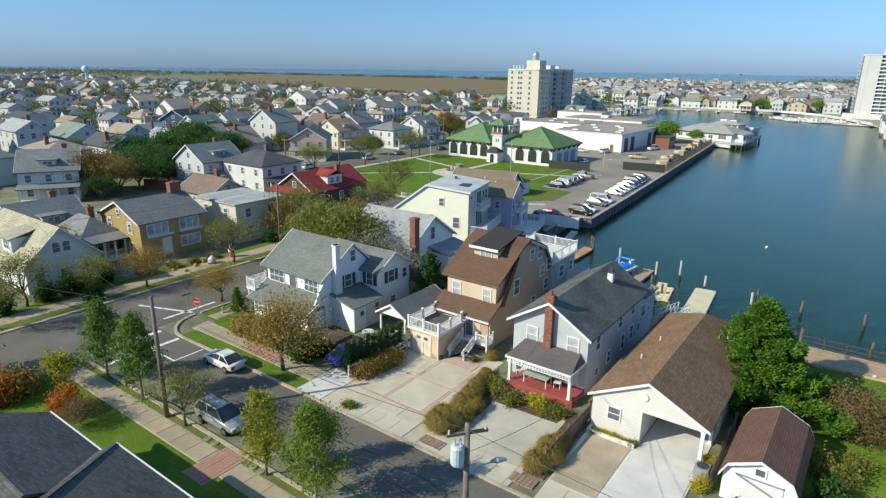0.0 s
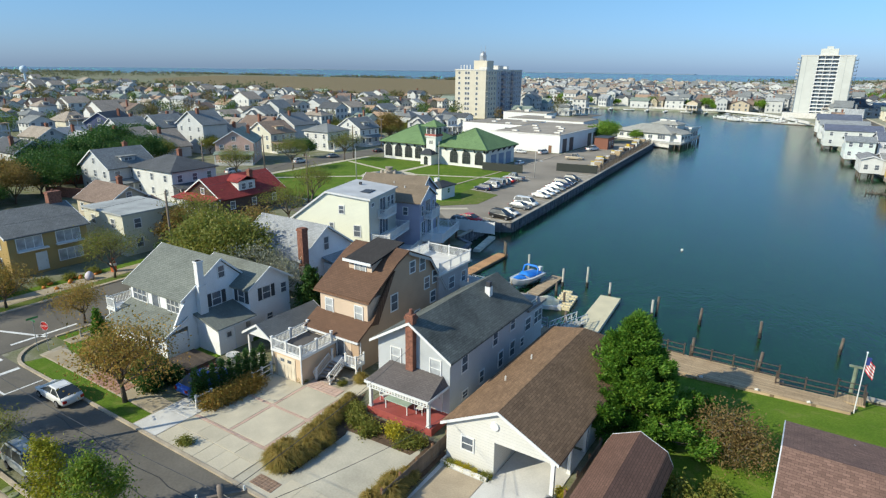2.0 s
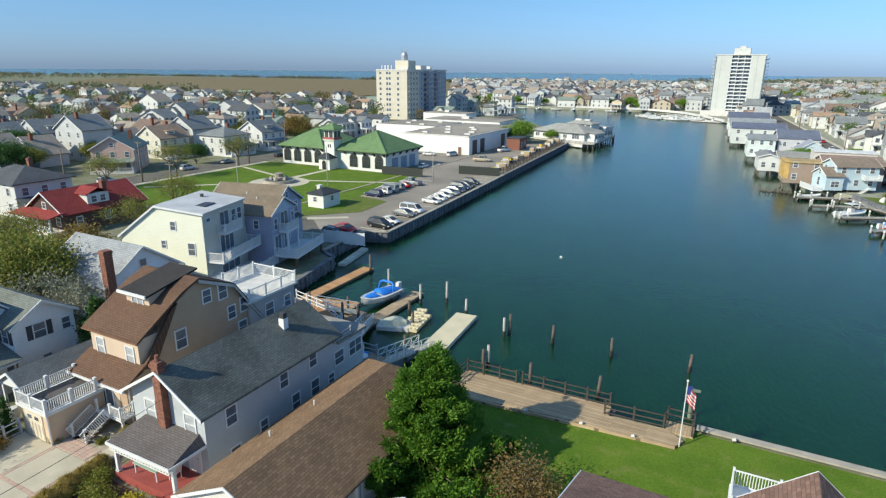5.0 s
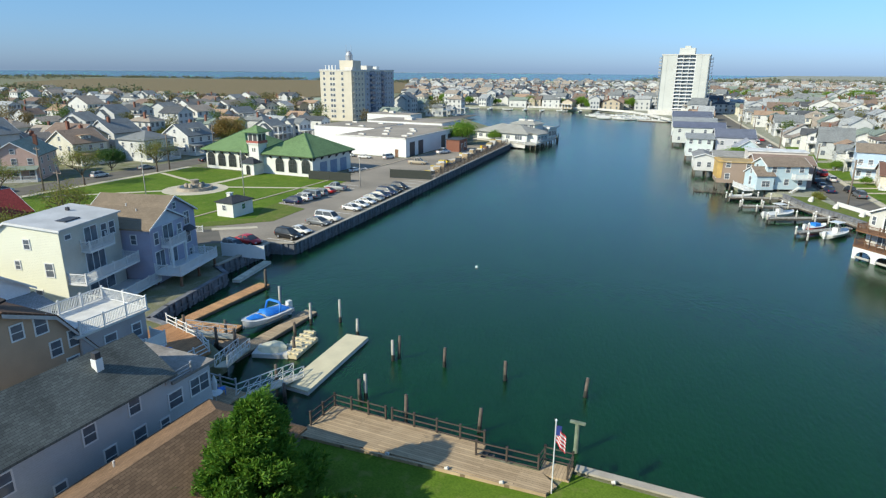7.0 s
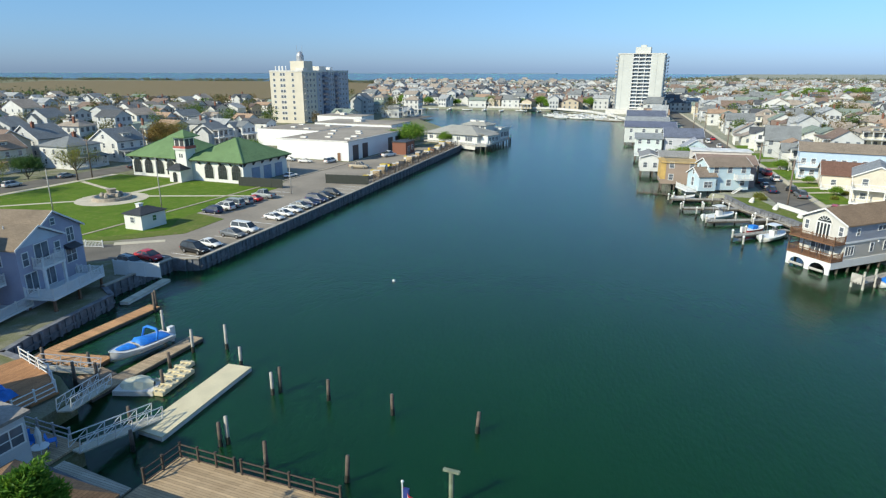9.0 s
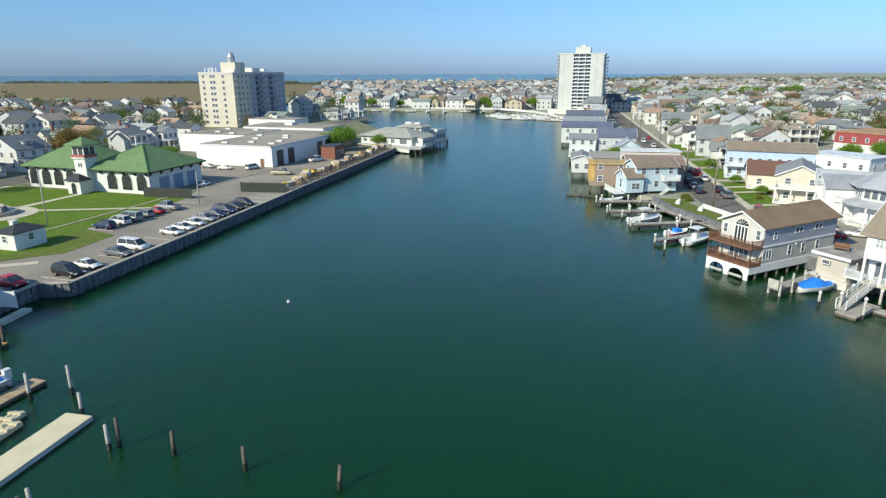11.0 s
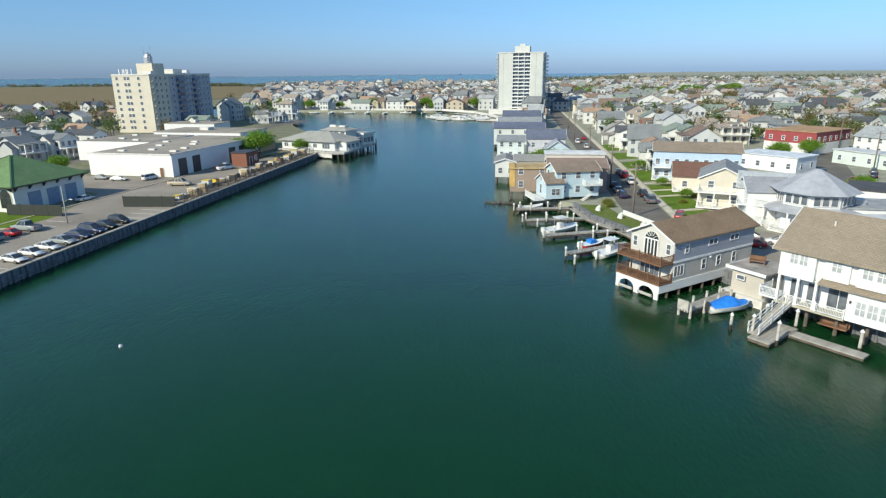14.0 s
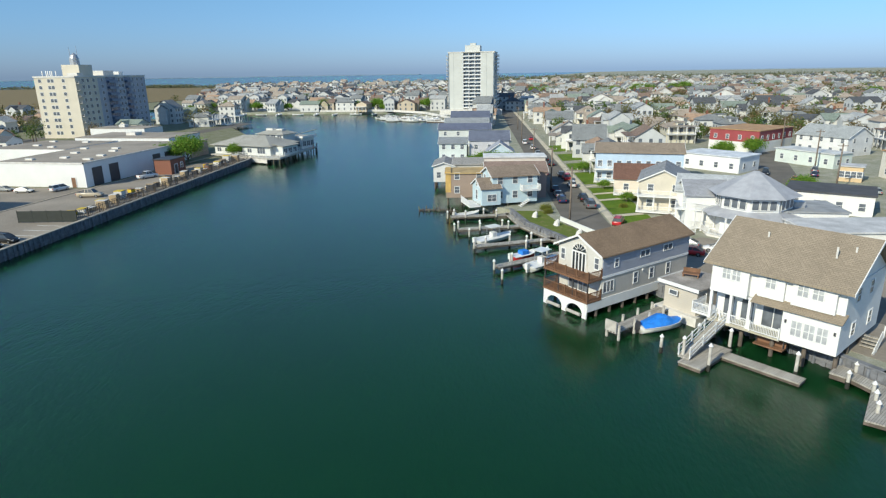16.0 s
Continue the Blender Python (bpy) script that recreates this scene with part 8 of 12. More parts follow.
PG = planks("silver_boards", (0.42, 0.4, 0.36), 0.16, True)
local_dock("floating_dock", "silver-grey timber floating dock below the white house", 2.9, 9.2, -3.0, -1.75, -0.95, PG)
local_dock("dock_landing", "grey timber landing at the foot of the ramp", 1.1, 3.1, -6.6, -1.2, -0.9, PG)
rp = thing("boat_ramp", "steep grey timber ramp with railings down to the landing", "ramp", WS)
part("tread", Shape().prism([(-5.9, -0.85), (0.4, 0.7), (0.4, 0.85), (-5.9, -0.72)], "x", 0.7, 1.7).mesh("tread", PG), rp)
for x in (0.7, 1.7):
    railing(rp, [(x, -5.8, -0.72), (x, 0.3, 0.83)], h=0.9, colour=M_trim, step=0, every=2.2)
sw = thing("swing_bench", "reddish timber swing bench under the house", "bench", WS @ pose(5.2, 0.9, -0.5))
part("seat", Shape().box(-1.2, 1.2, -0.4, 0.4, 0, 0.12).mesh("seat", M_woodbrown), sw)
part("backrest", Shape().box(-1.2, 1.2, 0.35, 0.45, 0.1, 0.6).mesh("backrest", M_woodbrown), sw)
part("hanger", Shape().bar((-1.1, 0, 0), (-1.1, 0, 1.5), 0.06).bar((1.1, 0, 0), (1.1, 0, 1.5), 0.06).mesh("hanger", M_dark), sw)
for x, y, top in ((1.0, -5.6, 0.8), (0.6, -2.4, 0.9), (3.25, -5.6, 0.9), (2.75, -1.0, 0.7), (8.3, -1.5, 0.7), (-1.1, -5.5, 0.2), (11.6, -0.4, 0.0), (11.5, 1.6, 0.0), (13.4, -0.9, 0.0), (13.9, -2.2, 0.0), (14.5, -4.0, 0.1), (15.7, -5.0, 0.1)):
    wx, wy = at_ws(x, y)
    pile(wx, wy, top, pale=True, cap=True)
local_dock("side_walkway", "grey timber walkway along the house side", 10.2, 11.4, -0.2, 9.0, -0.55, PG)
sp = thing("side_pier", "grey timber pier beyond the white house", "dock", WS)
QUAY = [(11.45, 1.4), (11.45, 0.1), (13.2, -0.6), (14.2, -5.7), (15.6, -5.4), (14.5, 0.3)]
part("deck", Shape().sheet(QUAY, -0.72, -0.6).mesh("deck", PG), sp)
part("joist", Shape().sheet([(a * 0.995 + 0.06, b * 0.99) for a, b in QUAY], -1.0, -0.72).mesh("joist", M_pile), sp)
st = thing("side_steps", "white-railed timber steps beside the house", "stairs", WS @ pose(10.45, 4.6, -0.55))
for i in range(7):
    part("step", Shape().box(0, 1.3, 0.28 * i, 0.28 * i + 0.3, 0.2 * i, 0.2 * i + 0.1).mesh("step", PG), st)
railing(st, [(1.3, 0, 0.0), (1.3, 1.96, 1.4)], h=0.9, every=2.3)
# timber jetty with the small covered boat
jt = thing("jetty", "grey timber jetty with a rail beside a small boat", "jetty")
a, b = Vector((44.4, 109.5, 0)), Vector((53.2, 119.2, 0))
d = b - a
yaw = math.degrees(math.atan2(d.y, d.x))
part("deck", Shape().box(0, d.length, -0.6, 0.6, -0.6, -0.45).mesh("deck", planks("silver_boards", (0.42, 0.4, 0.36), 0.16)), jt, at=pose(a.x, a.y, 0, 0, 0, yaw))
part("end_rail", Shape().box(0.0, 0.14, -0.6, 0.6, -0.45, 0.55).mesh("end_rail", M_pile_pale), jt, at=pose(a.x, a.y, 0, 0, 0, yaw))
for i in range(6):
    for y in (-0.65, 0.65):
        part("pile", keep("jpile", lambda: Shape().tube([(0, 0, -3.4), (0, 0, 0.2)], [0.15, 0.13], 7).mesh("pile", M_pile_pale)), jt, at=pose(a.x, a.y, 0, 0, 0, yaw) @ pose(0.4 + i * 2.4, y, 0))
motor_boat("small_boat", "small white boat under a blue cover beside the jetty", pose(49.3, 112.35, -1.15, 0, 0, -65), L=4.6, B=0.95)


def bank_house(name, label, m, w, d, ze, zr, wall, rcol, ridge="x", z0=0.0, porch=0.0, piles=False, flat=False, wins=2):
    """A plain waterside house: front (-y) w wide, d deep, with windows on each storey and, where asked, piles or a porch."""
    h = thing(name, label, "house", m)
    W = siding("siding_%d_%d_%d" % tuple(int(c * 100) for c in wall), wall)
    if flat:
        part("wall", Shape().box(0, w, 0, d, z0, ze).mesh("wall", W), h)
        part("roof", Shape().box(-0.25, w + 0.25, -0.25, d + 0.25, ze, ze + 0.2).mesh("roof", plain("flat_%d" % int(rcol[0] * 100), rcol, 0.9, 0.2, 0.5, 6, 0.1)), h)
    else:
        R = shingle("roof_%d_%d" % (int(rcol[0] * 100), int(rcol[2] * 100)), rcol, ridge == "y", 0.2, 0.25)
        a1, e = (d, w) if ridge == "x" else (w, d)
        walls(h, gable_wall(0, a1, ze, zr, z0), ridge, 0, e, W)
        roof(h, gable(0, a1, ze, zr + 0.02, 0.35), ridge, -0.35, e + 0.35, R)
    z = z0 + 0.9
    while z + 1.1 < ze + 0.3:
        for i in range(wins):
            window(h, "S", w * (i + 0.5) / wins, z, 0.0, 0.85, 1.15)
        for i in range(max(2, int(d / 3.5))):
            n = max(2, int(d / 3.5))
            window(h, "W", d * (i + 0.5) / n, z, 0.0, 0.8, 1.1)
            window(h, "E", d * (i + 0.5) / n, z, w, 0.8, 1.1)
        z += 2.5
    if porch:
        part("porch_floor", Shape().box(-0.1, w + 0.1, -porch, 0, z0 + 0.2, z0 + 0.4).mesh("porch_floor", M_trim), h)
        railing(h, [(0, -0.05), (0, -porch + 0.05), (w, -porch + 0.05), (w, -0.05)], z0 + 0.4, 0.9, step=0.2, every=2.2)
    if porch and ze > 4.5 and z0 < 0.1:
        # upper balcony on posts over the porch
        part("balcony", Shape().box(-0.1, w + 0.1, -porch, 0, 2.75, 2.95).mesh("balcony", M_trim), h)
        railing(h, [(0, -0.05), (0, -porch + 0.05), (w, -porch + 0.05), (w, -0.05)], 2.95, 0.9, step=0.2, every=2.6)
        for i in range(4):
            part("post", post_mesh(0.18, 2.3, M_trim), h, at=pose(0.15 + (w - 0.3) * i / 3, -porch + 0.2, 0.45))
    if piles:
        pm = keep("bhpile", lambda: Shape().tube([(0, 0, -3.4), (0, 0, 0.6)], [0.17, 0.16], 7).mesh("pile", M_pile))
        for i in range(max(2, int(w / 2.6))):
            for j in range(max(2, int(d / 3))):
                part("pile", pm, h, at=pose(0.3 + i * 2.6, 0.3 + j * 3, z0 - 0.6))
    return h


# light blue house with two gables
bl = bank_house("light_blue_house", "light blue two-storey house on piles with tan shingle roofs", pose(29.6, 158.4, 0, 0, 0, 24), 8.2, 5.4, 5.2, 6.4, (0.5, 0.62, 0.68), (0.28, 0.22, 0.17), "x", 0.5, piles=True, wins=3)
walls(bl, gable_wall(-0.8, 4.4, 3.4, 4.7, 0.5), "x", -2.2, 1.2, siding("siding_50_62_68", (0.5, 0.62, 0.68)), name="front_gable")
roof(bl, gable(-0.8, 4.4, 3.4, 4.72, 0.3), "x", -2.5, 1.4, shingle("roof_28_17", (0.28, 0.22, 0.17), False, 0.2, 0.25), name="front_roof")
window(bl, "S", -0.4, 1.2, -0.8, 1.5, 1.1, cols=2)
window(bl, "W", 1.9, 1.2, -2.2, 0.9, 1.6)
window(bl, "W", 1.9, 3.5, -2.2, 0.6, 0.8)
part("deck", Shape().box(-4.2, -2.2, -0.2, 5.0, 0.2, 0.4).mesh("deck", M_trim), bl)
railing(bl, [(-2.2, -0.15), (-4.15, -0.15), (-4.15, 4.9)], 0.4, 0.9)
part("balcony", Shape().box(5.0, 8.3, -1.3, 0, 2.6, 2.75).mesh("balcony", M_trim), bl)
railing(bl, [(5.05, -0.05), (5.05, -1.25), (8.25, -1.25), (8.25, -0.05)], 2.75, 0.9)
for i in range(6):
    part("step", Shape().box(4.6 + 0.3 * i, 4.9 + 0.3 * i, -1.5, -0.4, 0.12 + 0.2 * i - 0.1, 0.12 + 0.2 * i).mesh("step", M_trim), bl)
# house being rebuilt with bare plywood
cw = bank_house("unfinished_house", "half-built house with bare plywood and brown sheathing", pose(20.6, 164.5, 0, 0, 0, 8), 8.0, 6.0, 4.6, 4.6, (0.33, 0.25, 0.2), (0.42, 0.3, 0.14), flat=True, z0=0.2, piles=True)
part("plywood", Shape().box(-0.1, 0.9, -0.06, 5.5, 1.2, 5.0).mesh("plywood", plain("plywood", (0.55, 0.36, 0.12), 0.8, 0.2, 1, 8, 0.1)), cw)
bank_house("brown_roof_house", "brown house with a pale flat roof edge and low tan roof", pose(27.8, 165.8, 0, 0, 0, 8), 11, 8, 4.8, 6.0, (0.34, 0.25, 0.22), (0.3, 0.22, 0.18), "x", 0.0, wins=3)
bank_house("white_dock_house", "small white house on piles with grey roof over the water", pose(15.4, 180.5, 0, 0, 0, 6), 4.4, 9, 3.5, 4.2, (0.64, 0.64, 0.63), (0.3, 0.3, 0.3), "y", 0.2, piles=True)
bank_house("grey_roof_house", "long low house with a pale grey roof", pose(19.6, 181, 0, 0, 0, 6), 9, 8, 3.8, 4.6, (0.6, 0.57, 0.52), (0.34, 0.33, 0.31), "x")
bank_house("pale_roof_house", "low house with a bright white flat roof", pose(26.5, 176, 0, 0, 0, 6), 12, 5, 6.0, 6.0, (0.66, 0.6, 0.55), (0.64, 0.64, 0.63), flat=True)
bank_house("pale_green_house", "pale green two-storey waterside house with decks", pose(12.0, 208, 0, 0, 0, 5), 7, 9, 5.0, 6.0, (0.6, 0.66, 0.64), (0.3, 0.32, 0.33), "x", 0.2, porch=2.5, piles=True, wins=3)
bank_house("slate_roof_house", "grey two-storey house with a dark blue-grey roof", pose(19.5, 210, 0, 0, 0, 5), 10, 11, 5.6, 7.4, (0.5, 0.5, 0.53), (0.17, 0.19, 0.25), "x", wins=3)
bank_house("blue_gable_house", "light blue gabled house beside a green hedge", pose(24.5, 203, 0, 0, 0, 5), 6.5, 8, 3.4, 5.6, (0.55, 0.66, 0.74), (0.36, 0.38, 0.44), "y")
bank_house("blue_roof_house", "long house with a dark blue roof and pale walls", pose(6, 243, 0, 0, 0, 5), 16, 9, 5.2, 6.6, (0.6, 0.62, 0.6), (0.15, 0.17, 0.24), "x", wins=4, piles=True)
bank_house("pale_porch_house", "pale house with a long porch and grey roof", pose(4, 268, 0, 0, 0, 5), 15, 9, 5.0, 6.4, (0.66, 0.68, 0.66), (0.33, 0.35, 0.36), "x", porch=2.5, wins=4, piles=True)
bank_house("dark_roof_bank_house", "white house with a dark slate roof near the marina", pose(2, 296, 0, 0, 0, 5), 15, 10, 5.0, 7.0, (0.7, 0.7, 0.68), (0.14, 0.16, 0.22), "x", wins=4, piles=True)
# across the street
bank_house("beige_house", "beige two-storey house with white balcony and grey roof", pose(53.4, 157.6, 0, 0, 0, -12), 7.5, 11, 5.0, 6.8, (0.6, 0.55, 0.46), (0.3, 0.31, 0.32), "y", porch=1.8)
bank_house("brown_bungalow", "cream bungalow with a red-brown hipped roof and white porch", pose(51.2, 171.5, 0, 0, 0, -6), 8.5, 9.5, 3.0, 5.0, (0.7, 0.62, 0.52), (0.2, 0.11, 0.08), "x", porch=2.0)
bank_house("sky_blue_house", "long sky-blue two-storey house with tan roof", pose(48.6, 184, 0, 0, 0, -6), 17, 9, 6.2, 7.6, (0.46, 0.58, 0.72), (0.31, 0.25, 0.19), "x", porch=1.5, wins=9)
bank_house("white_balcony_house", "white two-storey house with double balconies", pose(57.6, 149.0, 0, 0, 0, -14), 8.0, 10, 5.2, 6.8, (0.67, 0.67, 0.65), (0.5, 0.52, 0.53), "x", porch=2.2)


def round_house():
    h = thing("turret_house", "white house with an eight-sided grey roof and curved porch", "house", pose(67.0, 145.4, 0))
    W, R = siding("bright_white_siding", (0.74, 0.74, 0.73), 0.14, 0.03), plain("grey_roofing", (0.34, 0.35, 0.38), 0.9, 0.15, 0.8, 20, 0.2)
    ring = lambda r, z: [(r * math.cos(math.pi / 8 + i * math.pi / 4), r * math.sin(math.pi / 8 + i * math.pi / 4), z) for i in range(8)]

    def drum(r0, z0, r1, z1, name, mat, label=""):
        v = ring(r0, z0) + ring(r1, z1)
        part(name, to_mesh(name, v, [(i, (i + 1) % 8, 8 + (i + 1) % 8, 8 + i) for i in range(8)] + [tuple(range(8, 16)), tuple(reversed(range(8)))], mat), h, label)
    drum(4.9, 0, 4.9, 6.0, "wall", W)
    drum(6.0, 5.75, 0.4, 8.7, "roof", R, "grey eight-sided roof")
    drum(6.9, 3.0, 4.8, 3.9, "porch_roof", R)
    for i in range(8):
        a = i * math.pi / 4
        if i in (4, 5, 6, 3, 7):
            for k in (-1, 0, 1):
                p = Vector((4.66 * math.cos(a) - k * 1.1 * math.sin(a), 4.66 * math.sin(a) + k * 1.1 * math.cos(a), 4.2))
                fr = part("window", keep(("frame", 0.8, 1.2, False, 1, M_trim.name), lambda: frame_mesh(0.8, 1.2, False, M_trim)), h, at=pose(*p, 0, 0, math.degrees(a) + 90))
                part("pane", keep(("pane", 0.8, 1.2, M_pane.name), lambda: Shape().box(-0.4, 0.4, -0.025, 0.01, 0, 1.2).mesh("pane", M_pane)), fr)
            part("post", post_mesh(0.2, 3.0, M_trim), h, at=pose(6.5 * math.cos(a), 6.5 * math.sin(a), 0))
    part("porch_floor", Shape().sheet([(6.8 * math.cos(math.pi / 8 + i * math.pi / 4), 6.8 * math.sin(math.pi / 8 + i * math.pi / 4)) for i in range(8)], 0.0, 0.3).mesh("porch_floor", M_stone), h)
    rp_ = [(6.6 * math.cos(a * math.pi / 8), 6.6 * math.sin(a * math.pi / 8)) for a in range(6, 15)]
    railing(h, rp_, 0.3, 0.85, every=2.6, step=0.2)
    walls(h, box_wall(-3.4, 4.0, 3.7), "x", 3, 11, W, name="rear_wing")
    part("rear_roof", Shape().box(2.9, 11.2, -3.6, 4.2, 3.7, 3.9).mesh("rear_roof", plain("rear_roofing", (0.3, 0.31, 0.32), 0.9, 0.2, 0.6, 8, 0.1)), h, "flat grey roof")
    part("roof_unit", Shape().box(5.0, 6.4, -1.2, 0.2, 3.9, 4.7).mesh("roof_unit", M_grey), h)
    walls(h, gable_wall(1.0, 7.0, 5.0, 6.6), "x", -8.6, -2.5, W, name="west_wing")
    roof(h, gable(1.0, 7.0, 5.0, 6.62, 0.3), "x", -8.9, -2.5, shingle("roof_34_38", (0.34, 0.35, 0.38), False, 0.2, 0.2), name="west_roof")
    walls(h, gable_wall(-3.5, 3.5, 4.6, 6.2), "y", 3, 9, W, name="north_wing")
    roof(h, gable(-3.5, 3.5, 4.6, 6.22, 0.3), "y", 3, 9.4, shingle("roof_34_38", (0.34, 0.35, 0.38), True, 0.2, 0.2), name="north_roof")
    return h


round_house()
for nm, lb, x, y, rz, w, d, hh, wc, rc in (("white_flat_building", "white flat-roofed shop building with dark roof", 77, 161, -25, 12, 9, 3.2, (0.74, 0.73, 0.71), (0.07, 0.07, 0.075)),
                                       ("white_mural_building", "white flat-roofed shop with blue lettering panel", 70, 206, -43, 14, 9, 3.4, (0.76, 0.77, 0.78), (0.6, 0.63, 0.66)),
                                       ("low_white_store", "low white shop with rooftop units", 70, 132, 8, 13, 7, 3.4, (0.76, 0.74, 0.7), (0.5, 0.5, 0.5)),
                                       ("cream_motel", "two-storey pale motel with an orange-tan roof", 108, 186, 4, 22, 9, 5.4, (0.72, 0.68, 0.6), (0.4, 0.24, 0.12)),
                                       ("tan_block", "small tan rendered shop by the main street", 97, 189, -28, 4, 4, 3.0, (0.6, 0.44, 0.26), (0.5, 0.42, 0.3)),
                                       ("green_awning_shop", "pale green low shop with a canopy", 94.5, 217, -58, 15, 6, 3.2, (0.62, 0.68, 0.64), (0.55, 0.56, 0.55))):
    bank_house(nm, lb, pose(x, y, 0, 0, 0, rz), w, d, hh, hh, wc, rc, flat=True, wins=4)
rb = bank_house("red_brick_shop", "long two-storey building with a red upper front and white ground floor", pose(94.9, 231, 0, 0, 0, 46), 19, 14, 5.8, 5.8, (0.3, 0.055, 0.06), (0.4, 0.36, 0.33), flat=True, wins=6)
part("shop_front", Shape().box(-0.12, -0.02, -0.1, 14, 0, 2.7).mesh("shop_front", W_STUC), rb)
part("shop_front", Shape().box(-0.1, 19.1, -0.12, -0.02, 0, 2.9).mesh("shop_front", W_STUC), rb)
bank_house("grey_gambrel_hall", "grey gabled two-storey house beside the red building", pose(106, 236, 0, 0, 0, -56), 14, 10, 4.8, 7.2, (0.68, 0.68, 0.68), (0.38, 0.4, 0.4), "x", wins=5)
# wooden fence and stumps
wf = thing("picket_fence", "low white picket fence along a front lawn", "fence", pose(54.2, 143.2, 0, 0, 0, 0))
railing(wf, [(-0.6, 0.0), (5.4, 1.2)], 0.05, 0.8, step=0.16, every=2.0)
w2 = thing("low_white_wall", "low white garden wall along the street edge", "wall")
for (x0, y0), (x1, y1) in (((40.9, 149.6), (43.2, 145.4)), ((43.2, 145.4), (46.2, 140.0))):
    part("wall", Shape().bar((x0, y0, 0.35), (x1, y1, 0.35), 0.2, 0.7).mesh("wall", W_STUC), w2)

# finger docks, boats and piles along the bank
def strip(ax, ay, bx, by, w=0.55):
    """The four corners of a straight walkway from a to b."""
    d = Vector((bx - ax, by - ay, 0)).normalized() * w
    return [(ax + d.y, ay - d.x), (bx + d.y, by - d.x), (bx - d.y, by + d.x), (ax - d.y, ay + d.x)]


WALKS = (("finger_dock", (23.1, 153.0, 32.6, 155.5)), ("finger_dock", (25.5, 145.0, 34.6, 148.0)), ("finger_dock", (29.2, 136.1, 39.9, 141.2)), ("finger_dock", (32.7, 127.5, 40.6, 134.1)),
         ("bank_walk", (32.2, 156.6, 35.4, 147.2)), ("bank_walk", (35.4, 147.4, 40.7, 139.4)), ("bank_walk", (40.6, 139.6, 46.6, 127.4)))
for nm, ends in WALKS:
    dk = thing(nm, "narrow grey timber finger dock with white-capped piles" if nm == "finger_dock" else "grey timber walkway along the bulkhead", "dock", group="finger docks")
    part("deck", Shape().sheet(strip(*ends), -0.65, -0.5).mesh("deck", PG), dk)
    part("joist", Shape().sheet(strip(*ends, 0.45), -0.9, -0.65).mesh("joist", M_pile), dk)
for x, y in ((22.7, 152.4), (23.6, 153.9), (25.6, 153.2), (28.4, 155.0), (30.6, 154.4), (25.0, 144.4), (25.4, 145.8), (28.6, 146.8), (28.8, 145.4), (32.0, 147.6), (33.0, 146.9), (27.6, 141.6), (29.0, 135.4), (30.4, 137.4), (33.6, 139.2), (36.0, 138.6), (36.6, 140.4),
             (32.4, 126.8), (34.4, 130.0), (36.0, 136.2), (38.8, 133.4), (33.6, 123.4), (38.0, 136.8)):
    pile(x, y, 0.3, pale=True, cap=True)
motor_boat("open_boat", "white open motor boat with a centre console at its dock", pose(31.2, 141.3, -1.15, 0, 0, -48), False, 6.2, 1.15, None, True)
motor_boat("open_boat", "white boat with a hard top moored by the balconies", pose(38.2, 130.1, -1.15, 0, 0, -39), False, 5.2, 1.1, None, True)
motor_boat("open_boat", "small white open boat near the blue house", pose(25.6, 155.6, -1.15, 0, 0, -60), False, 4.2, 0.85)
rbt = motor_boat("red_boat", "small red boat with blue and orange gear aboard", pose(35.8, 133.2, -1.15, 0, 0, -50), False, 3.8, 0.8, plain("red_hull", (0.4, 0.03, 0.03), 0.4))
part("gear_bag", Shape().box(-0.5, 0.5, -0.6, 0.4, 0.6, 1.1).mesh("gear_bag", M_blue), rbt)
wk = thing("old_dock_ruin", "collapsed dark timber dock remains in the water", "dock")
rg = np.random.default_rng(12)
for i in range(10):
    x = 16.4 + 0.65 * i
    part("pile", keep("rpile", lambda: Shape().tube([(0, 0, -3.4), (0, 0, -0.8)], [0.14, 0.1], 6).mesh("pile", M_pile)), wk, at=pose(x, 159.5 + rg.uniform(-0.4, 0.9), rg.uniform(0, 0.5), rg.uniform(-9, 9), rg.uniform(-9, 9), 0))
for i in range(5):
    part("beam", keep("rbeam", lambda: Shape().box(-1, 1, -0.1, 0.1, -1.25, -1.05).mesh("beam", M_pile)), wk, at=pose(17.4 + 1.25 * i, 160.0 + rg.uniform(-0.3, 0.3), 0, 0, rg.uniform(-6, 6), rg.uniform(-20, 20)))
for x, y in ((40.2, 146.4), (43.2, 141.0), (36.9, 151.4)):
    gn = STOCK.put("wsculpt", lambda: thing("garden_ornament", "small white garden ornament on the grass plot", "ornament"), pose(x, y, 0.03), group="garden ornaments")
    if not gn.children:
        part("stone", Shape().tube([(0, 0, 0), (0.1, 0, 0.5), (0.3, 0.1, 0.9)], [0.5, 0.4, 0.15], 8).mesh("stone", M_stone), gn)

# ---- ordinary town houses ----
WALLS = {"white": (0.63, 0.63, 0.61), "cream": (0.64, 0.61, 0.51), "pale grey": (0.52, 0.53, 0.53), "beige": (0.52, 0.44, 0.33), "light blue": (0.44, 0.53, 0.6), "navy blue": (0.06, 0.08, 0.17), "pink": (0.6, 0.4, 0.34),
         "yellow": (0.5, 0.36, 0.13), "dark brown": (0.075, 0.04, 0.032), "pale green": (0.55, 0.6, 0.52), "brick red": (0.33, 0.11, 0.07)}
ROOFS = {"grey": R_GREY, "slate": R_DARK, "brown": R_BROWN, "tan": R_TAN, "red": R_RED, "orange-tan": R_ORANGE, "pale grey": (0.33, 0.34, 0.34), "green-grey": (0.2, 0.24, 0.2), "pale tan": (0.42, 0.37, 0.26)}
